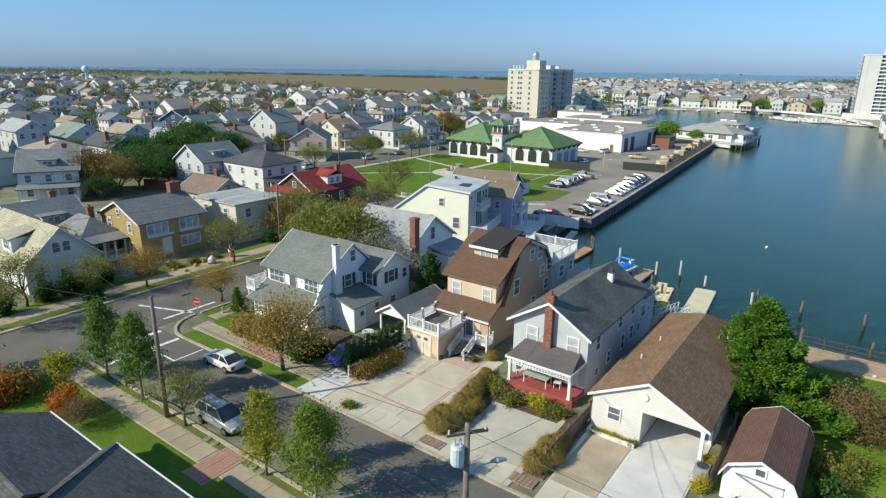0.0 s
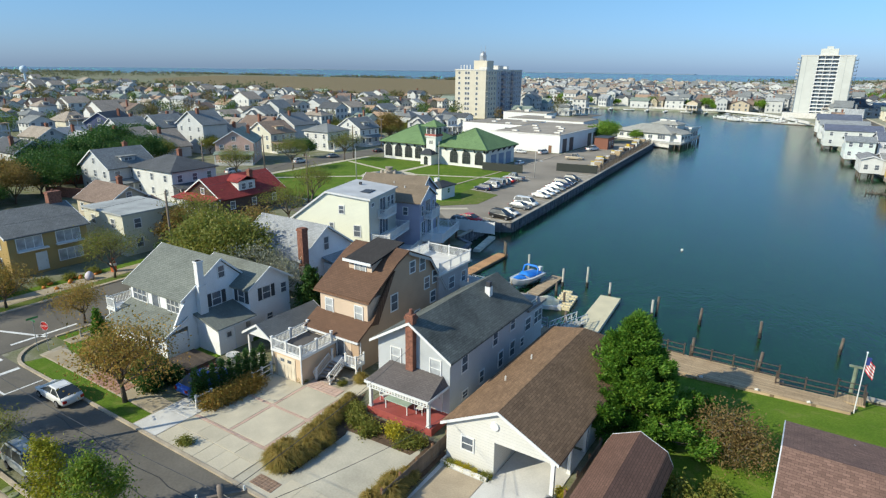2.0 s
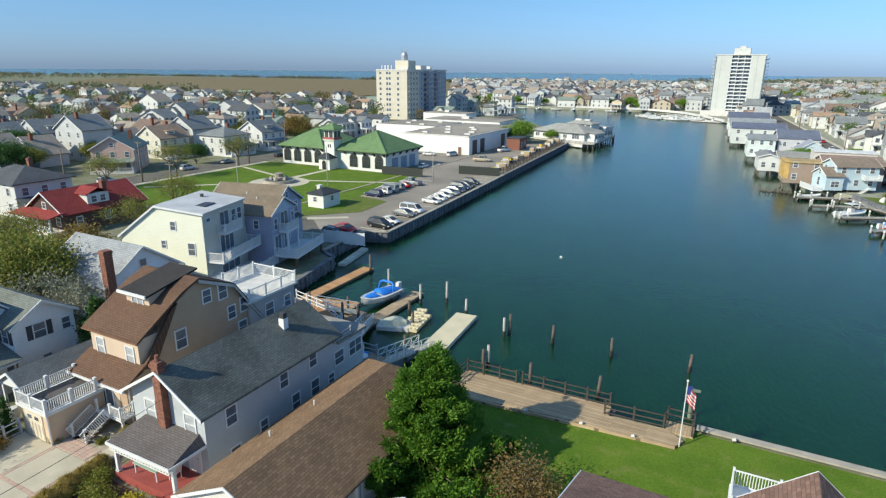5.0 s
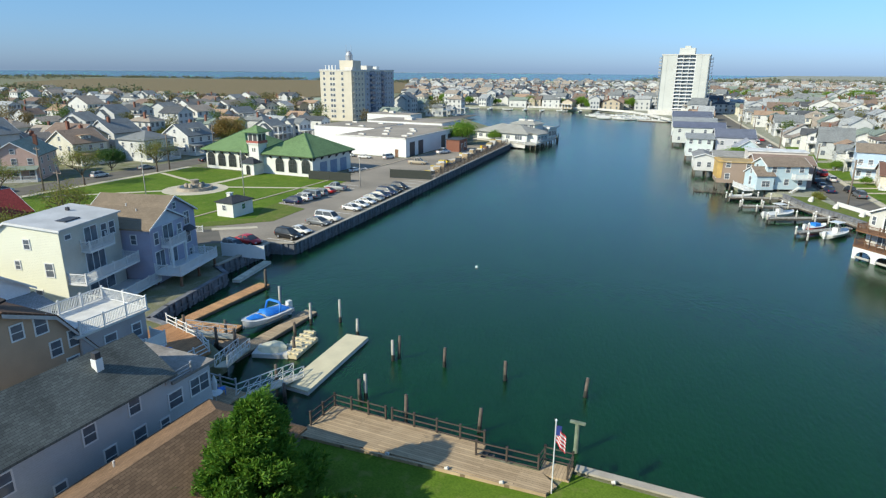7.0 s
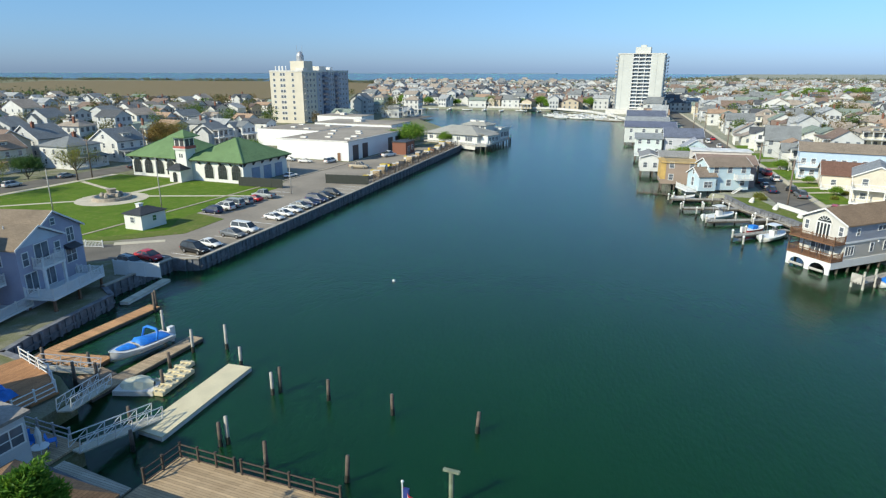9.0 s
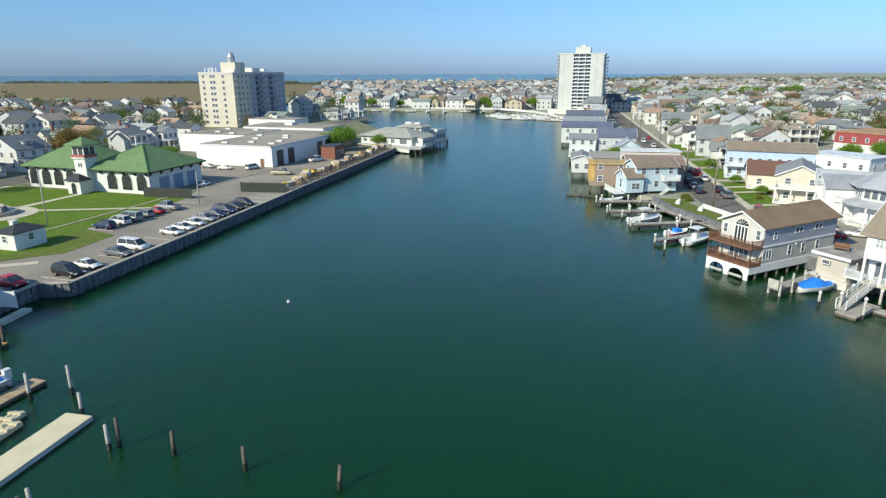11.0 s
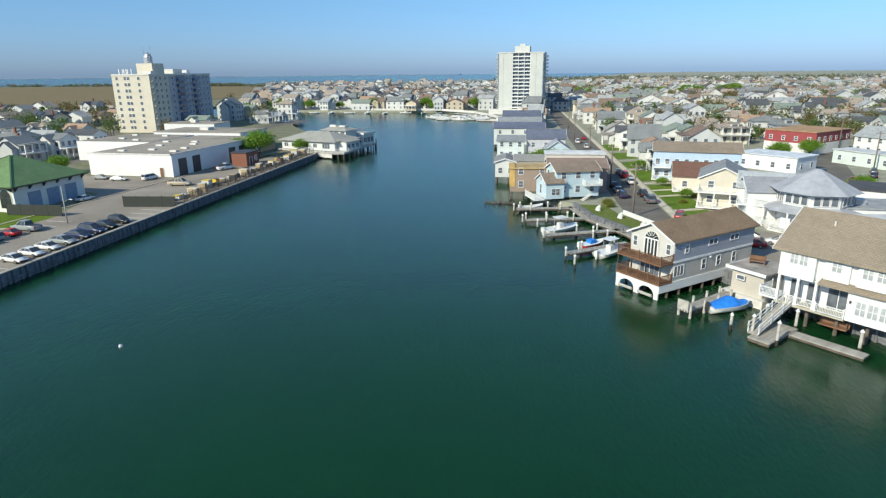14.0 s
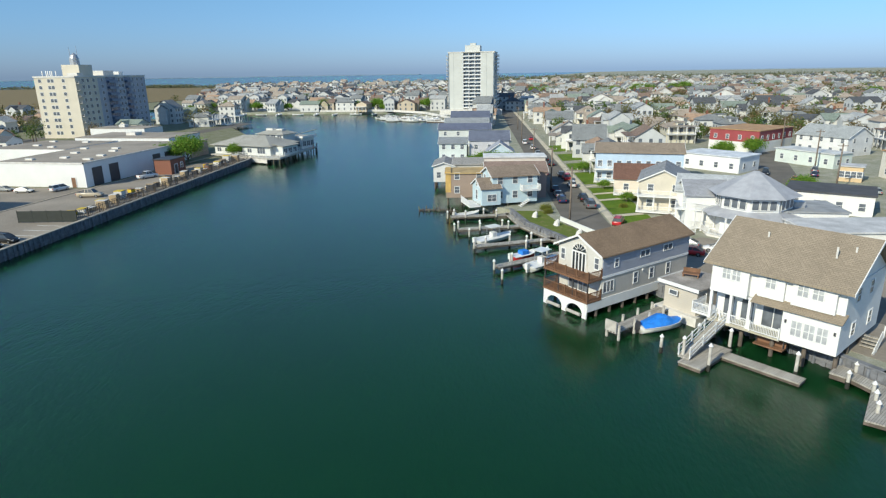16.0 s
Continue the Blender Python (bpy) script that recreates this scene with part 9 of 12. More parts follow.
# every roof colour lifted paler, so distance haze is mixed into the shingles
ROOFS = {k: tuple(min(0.5, v * 1.22 + 0.015) for v in c) for k, c in ROOFS.items()}


def town_house(form, wall, rf, w=8.0, d=11.0, storeys=2, name="house"):
    """A house of the town: front along -y. form: side, front, hip or dutch."""
    def make():
        lab = "%s %s house with %s shingle roof and front porch" % (wall, {1: "single-storey", 2: "two-storey", 3: "three-storey"}[storeys], rf)
        h = thing(name, lab, "house")
        W, T = siding("town_" + wall, WALLS[wall], 0.16), WALLS[wall]
        ze = 0.4 + 2.45 * storeys
        zr = ze + (min(w, d) * 0.33 if form != "hip" else 2.0)
        ax = "x" if form == "side" else "y"
        R = shingle("town_roof_" + rf, ROOFS[rf], ax == "y", 0.2, 0.25)
        if form == "hip":
            part("wall", Shape().box(0, w, 0, d, 0, ze).mesh("wall", W), h)
            part("roof", hip_mesh(0, w, 0, d, ze, zr, 0.5, R), h)
        else:
            a1, e = (d, w) if ax == "x" else (w, d)
            zr = ze + a1 * 0.3
            walls(h, gable_wall(0, a1, ze, zr), ax, 0, e, W)
            roof(h, gable(0, a1, ze, zr + 0.03, 0.4), ax, -0.4, e + 0.4, R)
        for k in range(storeys):
            z = 1.0 + 2.45 * k
            for i in range(3):
                window(h, "S", w * (i + 0.5) / 3, z, 0.0, 0.9, 1.2)
            for i in range(3):
                window(h, "E", d * (i + 0.5) / 3, z, w, 0.8, 1.15)
                window(h, "W", d * (i + 0.5) / 3, z, 0.0, 0.8, 1.15)
        if form == "front":
            window(h, "S", w / 2, ze + 0.4, 0.0, 0.8, 0.9)
            window(h, "N", w / 2, ze + 0.4, d, 0.8, 0.9)
        if form == "side":
            window(h, "E", d / 2, ze + 0.5, w, 0.8, 1.0)
            window(h, "W", d / 2, ze + 0.5, 0.0, 0.8, 1.0)
            dm = part("dormer", Shape().box(w / 2 - 1.3, w / 2 + 1.3, 1.2, d * 0.4, ze + 0.2, ze + 1.7).mesh("dormer", W), h)
            part("dormer_roof", Shape().prism(roof_line([(0.8, ze + 1.65), (d * 0.5, ze + d * 0.15 + 0.2)], 0.12), "x", w / 2 - 1.6, w / 2 + 1.6).mesh("dormer_roof", R), dm)
            window(h, "S", w / 2, ze + 0.5, 1.2, 1.4, 0.9, cols=2)
        # porch
        part("porch_floor", Shape().box(0, w, -2.2, 0, 0, 0.5).mesh("porch_floor", M_stone), h)
        part("porch_roof", Shape().prism(roof_line([(-2.6, 2.55), (0, 3.05)], 0.12), "x", -0.2, w + 0.2).mesh("porch_roof", R if form == "side" else shingle("town_roof_" + rf, ROOFS[rf], False, 0.2, 0.25)), h)
        for i in range(4):
            part("post", post_mesh(0.2, 2.05, M_trim), h, at=pose(0.15 + (w - 0.3) * i / 3, -2.05, 0.5))
        railing(h, [(0.15, -2.05), (w - 0.15, -2.05)], 0.5, 0.8, step=0.2, every=3)
        chimney(h, w * 0.75, d * 0.6, ze - 1, zr + 0.9, 0.7, 0.7)
        return h
    return make


def place(form, wall, rf, x, y, rz, w=8.0, d=11.0, storeys=2, name="house"):
    key = ("house", form, wall, rf, w, d, storeys)
    return STOCK.put(key, town_house(form, wall, rf, w, d, storeys, name), pose(x, y, 0, 0, 0, rz))


# the ones that stand near: local front faces -y; rz turns it
yh = bank_house("yellow_brick_house", "mustard-yellow two-storey brick house with a grey shingle roof", pose(-65.6, 31.9, 0, 0, 0, 90), 8.6, 9.6, 4.7, 6.7, (0.4, 0.28, 0.11), (0.2, 0.205, 0.2), "x", wins=0)
for x, z in ((2.2, 3.1), (6.4, 3.1), (6.4, 0.9)):
    window(yh, "S", x, z, 0.0, 2.6, 1.25, False, 3, pane=M_pane_lit)
door(yh, "S", 3.2, 0.3, 0.0, 1.0, 2.03)
part("balcony_ledge", Shape().box(0.8, 4.0, -0.5, 0, 2.85, 3.0).mesh("balcony_ledge", M_trim), yh)
part("balcony_ledge", Shape().box(4.9, 8.0, -0.5, 0, 2.85, 3.0).mesh("balcony_ledge", M_trim), yh)
window(yh, "W", 2.2, 3.2, 0.0, 0.9, 1.1)
window(yh, "W", 4.8, 4.9, 0.0, 0.6, 0.9)
window(yh, "W", 7.2, 3.2, 0.0, 0.9, 1.1)
chimney(yh, 7.7, 5.0, 5.5, 8.2, 1.5, 0.9)
place("hip", "yellow", "grey", -71.0, 27.7, 90, 4.0, 7.0, 1, "yellow_annex")
bank_house("stucco_house", "pale cream rendered two-storey house with a flat grey roof", pose(-63.4, 43.8, 0, 0, 0, 90), 7.5, 9.0, 5.2, 5.2, (0.6, 0.58, 0.48), (0.36, 0.37, 0.36), flat=True)
ph = bank_house("pale_roofed_house", "white house with a pale cream shingle roof and side dormer", pose(-64.0, 18.9, 0, 0, 0, 90), 7.4, 14.0, 3.0, 6.4, (0.7, 0.7, 0.66), (0.46, 0.42, 0.3), "y", wins=3)
for x in (3.2, 4.2):
    window(ph, "S", x, 3.9, 0.0, 0.7, 1.0)
dm = part("dormer", Shape().box(0.5, 3.2, 4.0, 6.6, 3.4, 5.2).mesh("dormer", siding("siding_70_70_66", (0.7, 0.7, 0.66))), ph)
part("dormer_roof", Shape().prism(roof_line([(0.2, 5.1), (3.4, 5.9)], 0.12), "y", 3.7, 6.9).mesh("dormer_roof", shingle("roof_46_30", (0.46, 0.42, 0.3), True, 0.2, 0.25)), dm)
window(ph, "W", 5.3, 4.0, 0.5, 1.2, 0.9, cols=2)
place("front", "white", "pale tan", -64.0, -12.0, 90, 13.0, 12.0, 1)
dk = place("front", "dark brown", "red", -80.0, 64.0, 0, 9.0, 13.0, 1, "dark_shingle_house")
dd = part("dormer", Shape().box(5.4, 8.2, 4.2, 7.6, 3.2, 5.0).mesh("dormer", siding("town_white", WALLS["white"], 0.16)), dk)
part("dormer_roof", Shape().prism(roof_line([(3.9, 4.9), (5.9, 5.7), (7.9, 4.9)], 0.12), "x", 4.6, 8.5).mesh("dormer_roof", shingle("town_roof_red", ROOFS["red"], False, 0.2, 0.25)), dd)
for y in (5.2, 6.6):
    window(dk, "E", y, 3.7, 8.2, 0.8, 0.9)
place("hip", "white", "slate", -86.5, 66.0, 90, 9.0, 12.0, 2, "white_hip_house")
place("side", "pale grey", "grey", -99.0, 62.0, 90, 9.0, 9.5, 2)
place("front", "pink", "green-grey", -117.0, 98.0, 40, 9.0, 12.0, 2, "pink_house")
place("front", "navy blue", "slate", -194.0, 107.0, 30, 10.0, 12.0, 2, "navy_house")
place("side", "white", "grey", -113.0, 36.0, 60, 9.0, 10.0, 2)
place("front", "light blue", "pale grey", -181.0, 86.0, 10, 9.0, 12.0, 1)
place("side", "cream", "orange-tan", -122.0, 120.0, 90, 9.0, 9.5, 2)
place("hip", "white", "grey", -112.0, 132.0, 90, 9.0, 9.5, 2)
place("side", "white", "grey", -112.0, 146.0, 90, 9.0, 9.5, 2)
place("front", "beige", "brown", -82.0, 52.0, 90, 7.0, 9.0, 1)
place("side", "beige", "grey", -78.0, 24.0, 90, 8.0, 10.0, 1)

rg = random.Random(7)
TAKEN = [(-62, 32, 9), (-66, 27, 6), (-63, 43, 9), (-62, 12, 14), (-75, 70, 10), (-92, 70, 11), (-99, 62, 10), (-117, 98, 11), (-194, 107, 11), (-113, 36, 10), (-181, 86, 11), (-122, 120, 11), (-112, 132, 11), (-112, 146, 10), (-148, 291, 32), (-148, 270, 18),
         (-82, 52, 8), (-78, 24, 9), (-97, 222, 14), (-85, 222, 14), (-105, 246, 14), (-70, 218, 12), (-120, 46, 10), (-124, 72, 12), (-112, 60, 8), (92, 215, 16), (100, 200, 12), (86, 190, 10), (77, 206, 11), (84, 166, 10), (98, 240, 16), (112, 228, 12)]
WC = ["white"] * 16 + ["pale grey"] * 6 + ["cream"] * 2 + ["beige"] * 1 + ["light blue"] * 3 + ["pale green"] + ["brick red"]
RC = ["grey"] * 6 + ["slate"] * 3 + ["brown"] * 2 + ["tan"] * 4 + ["orange-tan"] + ["pale grey"] * 5 + ["green-grey"] * 2
COMBOS = []
for i in range(26):
    COMBOS.append((rg.choice(["side", "front", "hip", "front"]), rg.choice(WC), rg.choice(RC), rg.choice([7.0, 8.0, 9.0, 10.0]), rg.choice([9.0, 11.0, 13.0]), rg.choice([1, 2, 2, 2, 3])))
FARLIST = []


def free(x, y, r=4.9):
    return all((x - t[0]) ** 2 + (y - t[1]) ** 2 > (r + t[2]) ** 2 for t in TAKEN)


def in_view(x, y):
    """Only the side of the town that the walk can see."""
    return y > 4 + (-x - 55) * 0.16 and math.hypot(x, y) < 1500


def put_house(x, y, rz, near=205):
    if not free(x, y) or not in_view(x, y):
        return
    TAKEN.append((x, y, 3.9))
    dist = math.hypot(x - 15, y - 20)
    f, wl, rf, w, d, s = rg.choice(COMBOS)
    rz += rg.uniform(-5, 5)
    if -114 < x < -90 and 38 < y < 62:
        return  # a wooded back garden
    if dist < near and len([1 for t in TAKEN if len(t) == 4]) < 290:
        TAKEN[-1] = (x, y, 4.2, 1)
        m = pose(x, y, 0, 0, 0, rz) @ pose(-w / 2, -d / 2, 0)
        place(f, wl, rf, *m.translation[:2], rz, w, d, s)
    else:
        FARLIST.append((x, y, rz, w, d, 0.4 + 2.45 * s, wl, rf, f))


for k, sx in enumerate((-102, -152, -202, -252, -302, -352, -402, -452, -502, -552)):
    for side in (-1, 1):
        y = -6.0
        while y < 345:
            x = sx + side * (11.5 + rg.uniform(-1, 1.5))
            if abs(y - 170) > 9 and abs(y - 250) > 9 and not (x > -98 and y > 78):
                put_house(x, y, 90 if side < 0 else -90)
            y += rg.uniform(10.8, 13.5)
for k, off in enumerate((-13, 14, 30, 47, 64, 84, 102, 122, 142, 165, 188, 212, 238, 265, 295, 328, 362, 398)):
    y = 150 if off > 0 else 310
    while y < 470:
        x = 44.7 - 0.105 * (y - 143) + off
        ok = not (40 < x < 82 and y < 195) and not (80 < x < 130 and y < 258) and not (x < 40 and off > 0 and y < 150)
        if ok and not (108 < x < 121):
            put_house(x, y, rg.choice([90, -90, 0]), 175)
        y += rg.uniform(11.5, 15)
TAKEN.append((0, 398, 22))
y = 420
while y < 1150:
    x = -185 - (y - 420) * 0.5
    while x < 520 + y * 0.5:
        put_house(x + rg.uniform(-3, 3), y + rg.uniform(-2.5, 2.5) - (4 if x < -30 and y < 425 else 0), rg.choice([0, 180, 90]), 0)
        x += rg.uniform(10, 14) * (1 + (y - 420) / 900)
    y += 13 * (1 + (y - 420) / 500)
y = 480
while y < 1400:
    x = 60
    while x < 300 + y * 0.9:
        put_house(x + rg.uniform(-4, 4), y + rg.uniform(-4, 4), rg.choice([0, 90]), 0)
        x += rg.uniform(12, 17) * (1 + (y - 480) / 700)
    y += 17 * (1 + (y - 480) / 500)
x = -560
while x > -1150:
    y = 20
    while y < 330 + (-x - 560) * 0.2:
        put_house(x + rg.uniform(-4, 4), y + rg.uniform(-4, 4), rg.choice([0, 90]), 0)
        y += rg.uniform(14, 19)
    x -= 24

# the far ones: one joined stretch of houses for each wall colour
def far_house(r, w, d, ze, form, roof_slot):
    """Corners, faces and material slots of one far house: walls, windows, a gabled, hipped or crossed roof, porch, dormer and chimney."""
    pts, fs, ms = [], [], []

    def block(x0, x1, y0, y1, z0, z1, slot, lid=True):
        i = len(pts)
        pts.extend([(x0, y0, z0), (x1, y0, z0), (x1, y1, z0), (x0, y1, z0), (x0, y0, z1), (x1, y0, z1), (x1, y1, z1), (x0, y1, z1)])
        q = [(0, 1, 5, 4), (1, 2, 6, 5), (2, 3, 7, 6), (3, 0, 4, 7)] + ([(4, 5, 6, 7)] if lid else [])
        fs.extend([tuple(i + k for k in f_) for f_ in q])
        ms.extend([slot] * len(q))

    def gabled(x0, x1, y0, y1, z, rise, along_y, slot, o=0.45):
        """Two slopes and the two gable triangles over a block."""
        i = len(pts)
        m, k = ((x0 + x1) / 2, rise / ((x1 - x0) / 2)) if along_y else ((y0 + y1) / 2, rise / ((y1 - y0) / 2))
        if along_y:
            pts.extend([(x0 - o, y0 - o, z - o * k), (m, y0 - o, z + rise), (x1 + o, y0 - o, z - o * k), (x0 - o, y1 + o, z - o * k), (m, y1 + o, z + rise), (x1 + o, y1 + o, z - o * k),
                        (x0, y0, z), (x1, y0, z), (m, y0, z + rise - 0.05), (x0, y1, z), (x1, y1, z), (m, y1, z + rise - 0.05)])
            q = [(0, 1, 4, 3), (1, 2, 5, 4), (6, 7, 8), (10, 9, 11)]
        else:
            pts.extend([(x0 - o, y0 - o, z - o * k), (x0 - o, m, z + rise), (x0 - o, y1 + o, z - o * k), (x1 + o, y0 - o, z - o * k), (x1 + o, m, z + rise), (x1 + o, y1 + o, z - o * k),
                        (x0, y0, z), (x0, y1, z), (x0, m, z + rise - 0.05), (x1, y0, z), (x1, y1, z), (x1, m, z + rise - 0.05)])
            q = [(0, 3, 4, 1), (1, 4, 5, 2), (7, 6, 8), (9, 10, 11)]
        fs.extend([tuple(i + k_ for k_ in f_) for f_ in q])
        ms.extend([slot, slot, 0, 0])

    def pane(x0, y0, x1, y1, z, h):
        i = len(pts)
        pts.extend([(x0, y0, z), (x1, y1, z), (x1, y1, z + h), (x0, y0, z + h)])
        fs.append((i, i + 1, i + 2, i + 3))
        ms.append(1)

    x1, y1 = w / 2, d / 2
    block(-x1, x1, -y1, y1, 0, ze, 0, False)
    if form == "hip":
        i, o, rise = len(pts), 0.5, min(w, d) * r.uniform(0.22, 0.32)
        e = max(0.0, y1 - x1) + 0.05
        pts.extend([(-x1 - o, -y1 - o, ze - 0.2), (x1 + o, -y1 - o, ze - 0.2), (x1 + o, y1 + o, ze - 0.2), (-x1 - o, y1 + o, ze - 0.2), (0, -e, ze + rise), (0, e, ze + rise)])
        fs.extend([tuple(i + k for k in q) for q in ((0, 1, 4), (1, 2, 5, 4), (2, 3, 5), (3, 0, 4, 5))])
        ms.extend([roof_slot] * 4)
        block(-1.2, 1.2, -y1 + 0.6, -y1 * 0.3, ze, ze + 1.5, 0)
        block(-1.5, 1.5, -y1 + 0.3, -y1 * 0.2, ze + 1.5, ze + 1.65, roof_slot)
        pane(-0.8, -y1 + 0.56, 0.8, -y1 + 0.56, ze + 0.4, 0.8)
    else:
        gabled(-x1, x1, -y1, y1, ze, (w if form == "front" else d) * r.uniform(0.2, 0.32), form == "front", roof_slot)
        if r.random() < 0.45:
            k = r.uniform(-0.2, 0.2) * d
            block(-x1 - 1.6, x1 + 1.6, k - 2.2, k + 2.2, 0, ze - 0.5, 0, False)
            gabled(-x1 - 1.6, x1 + 1.6, k - 2.2, k + 2.2, ze - 0.5, 1.7, False, roof_slot, 0.35)
    # porch with posts, on one or two storeys
    if r.random() < 0.75:
        for z in ([2.7] if ze < 4 or r.random() < 0.6 else [2.7, 5.1]):
            block(-x1, x1, -y1 - 2.1, -y1, z, z + 0.22, 2)
            block(-x1 - 0.2, x1 + 0.2, -y1 - 2.3, -y1, z + 0.22, z + 0.36, roof_slot if z > 4 or ze < 4 else 2)
            for t in (-1, -0.33, 0.33, 1):
                block(t * (x1 - 0.12) - 0.12, t * (x1 - 0.12) + 0.12, -y1 - 2.05, -y1 - 1.8, 0, z, 2, False)
    if r.random() < 0.3:
        block(w * 0.22, w * 0.22 + 0.6, d * 0.1, d * 0.1 + 0.6, ze, ze + w * 0.3 + 0.7, 3)
    for q in range(int(ze // 2.4)):
        z = 1.0 + 2.45 * q
        for t in (-0.33, 0.02, 0.33):
            pane(t * w - 0.5, -y1 - 0.04, t * w + 0.5, -y1 - 0.04, z, 1.25)
            pane(t * w + 0.5, y1 + 0.04, t * w - 0.5, y1 + 0.04, z, 1.25)
            pane(x1 + 0.04, t * d - 0.45, x1 + 0.04, t * d + 0.45, z, 1.2)
            pane(-x1 - 0.04, t * d + 0.45, -x1 - 0.04, t * d - 0.45, z, 1.2)
    return pts, fs, ms


groups = {}
for x, y, rz, w, d, ze, wl, rf, form in FARLIST:
    groups.setdefault(wl, []).append((x, y, rz, w, d, ze, rf, form))
rh = random.Random(31)
for wl, lst in groups.items():
    v, f, mi = [], [], []
    roofs = sorted(set(q[6] for q in lst))
    mats = [siding("town_" + wl, WALLS[wl], 0.16), M_pane, M_trim, M_brick] + [shingle("town_roof_" + r, ROOFS[r], False, 0.2, 0.25) for r in roofs]
    for x, y, rz, w, d, ze, rf, form in lst:
        c, s_ = math.cos(radians(rz)), math.sin(radians(rz))
        k, big = len(v), rh.uniform(0.75, 1.05)
        pts, fs, ms = far_house(rh, w * big, d * rh.uniform(0.7, 1.0), ze * rh.uniform(0.85, 1.08), form, 4 + roofs.index(rf))
        v += [(x + a * c - b * s_, y + a * s_ + b * c, z) for a, b, z in pts]
        f += [tuple(i + k for i in q) for q in fs]
        mi += ms
    me = to_mesh("distant_houses", v, f, mats)
    me.polygons.foreach_set("material_index", mi)
    tagged(new("distant_houses", me), "distant rows of %s houses across the town" % wl, "houses", kind="stuff")

# water tower on the horizon
wt_ = thing("water_tower", "pale blue ball-shaped water tower far behind the town", "water tower", pose(-640, 285, 0))
part("stem", Shape().tube([(0, 0, 0), (0, 0, 4), (0, 0, 15)], [2.0, 1.0, 0.9], 12).mesh("stem", plain("tower_blue", (0.5, 0.6, 0.68), 0.6)), wt_)
part("tank", Shape().tube([(0, 0, 14), (0, 0, 15.4), (0, 0, 17.6), (0, 0, 19.8), (0, 0, 21.2)], [1.0, 2.8, 3.6, 2.8, 0.5], 16).mesh("tank", plain("tower_blue", (0.5, 0.6, 0.68), 0.6), True), wt_)

# ---- vehicles ----
PAINTS = {"white": (0.64, 0.64, 0.63), "silver": (0.28, 0.3, 0.3), "black": (0.015, 0.016, 0.018), "blue": (0.02, 0.09, 0.42), "red": (0.42, 0.02, 0.025), "grey": (0.13, 0.14, 0.15), "dark blue": (0.02, 0.03, 0.08), "tan": (0.4, 0.34, 0.25)}


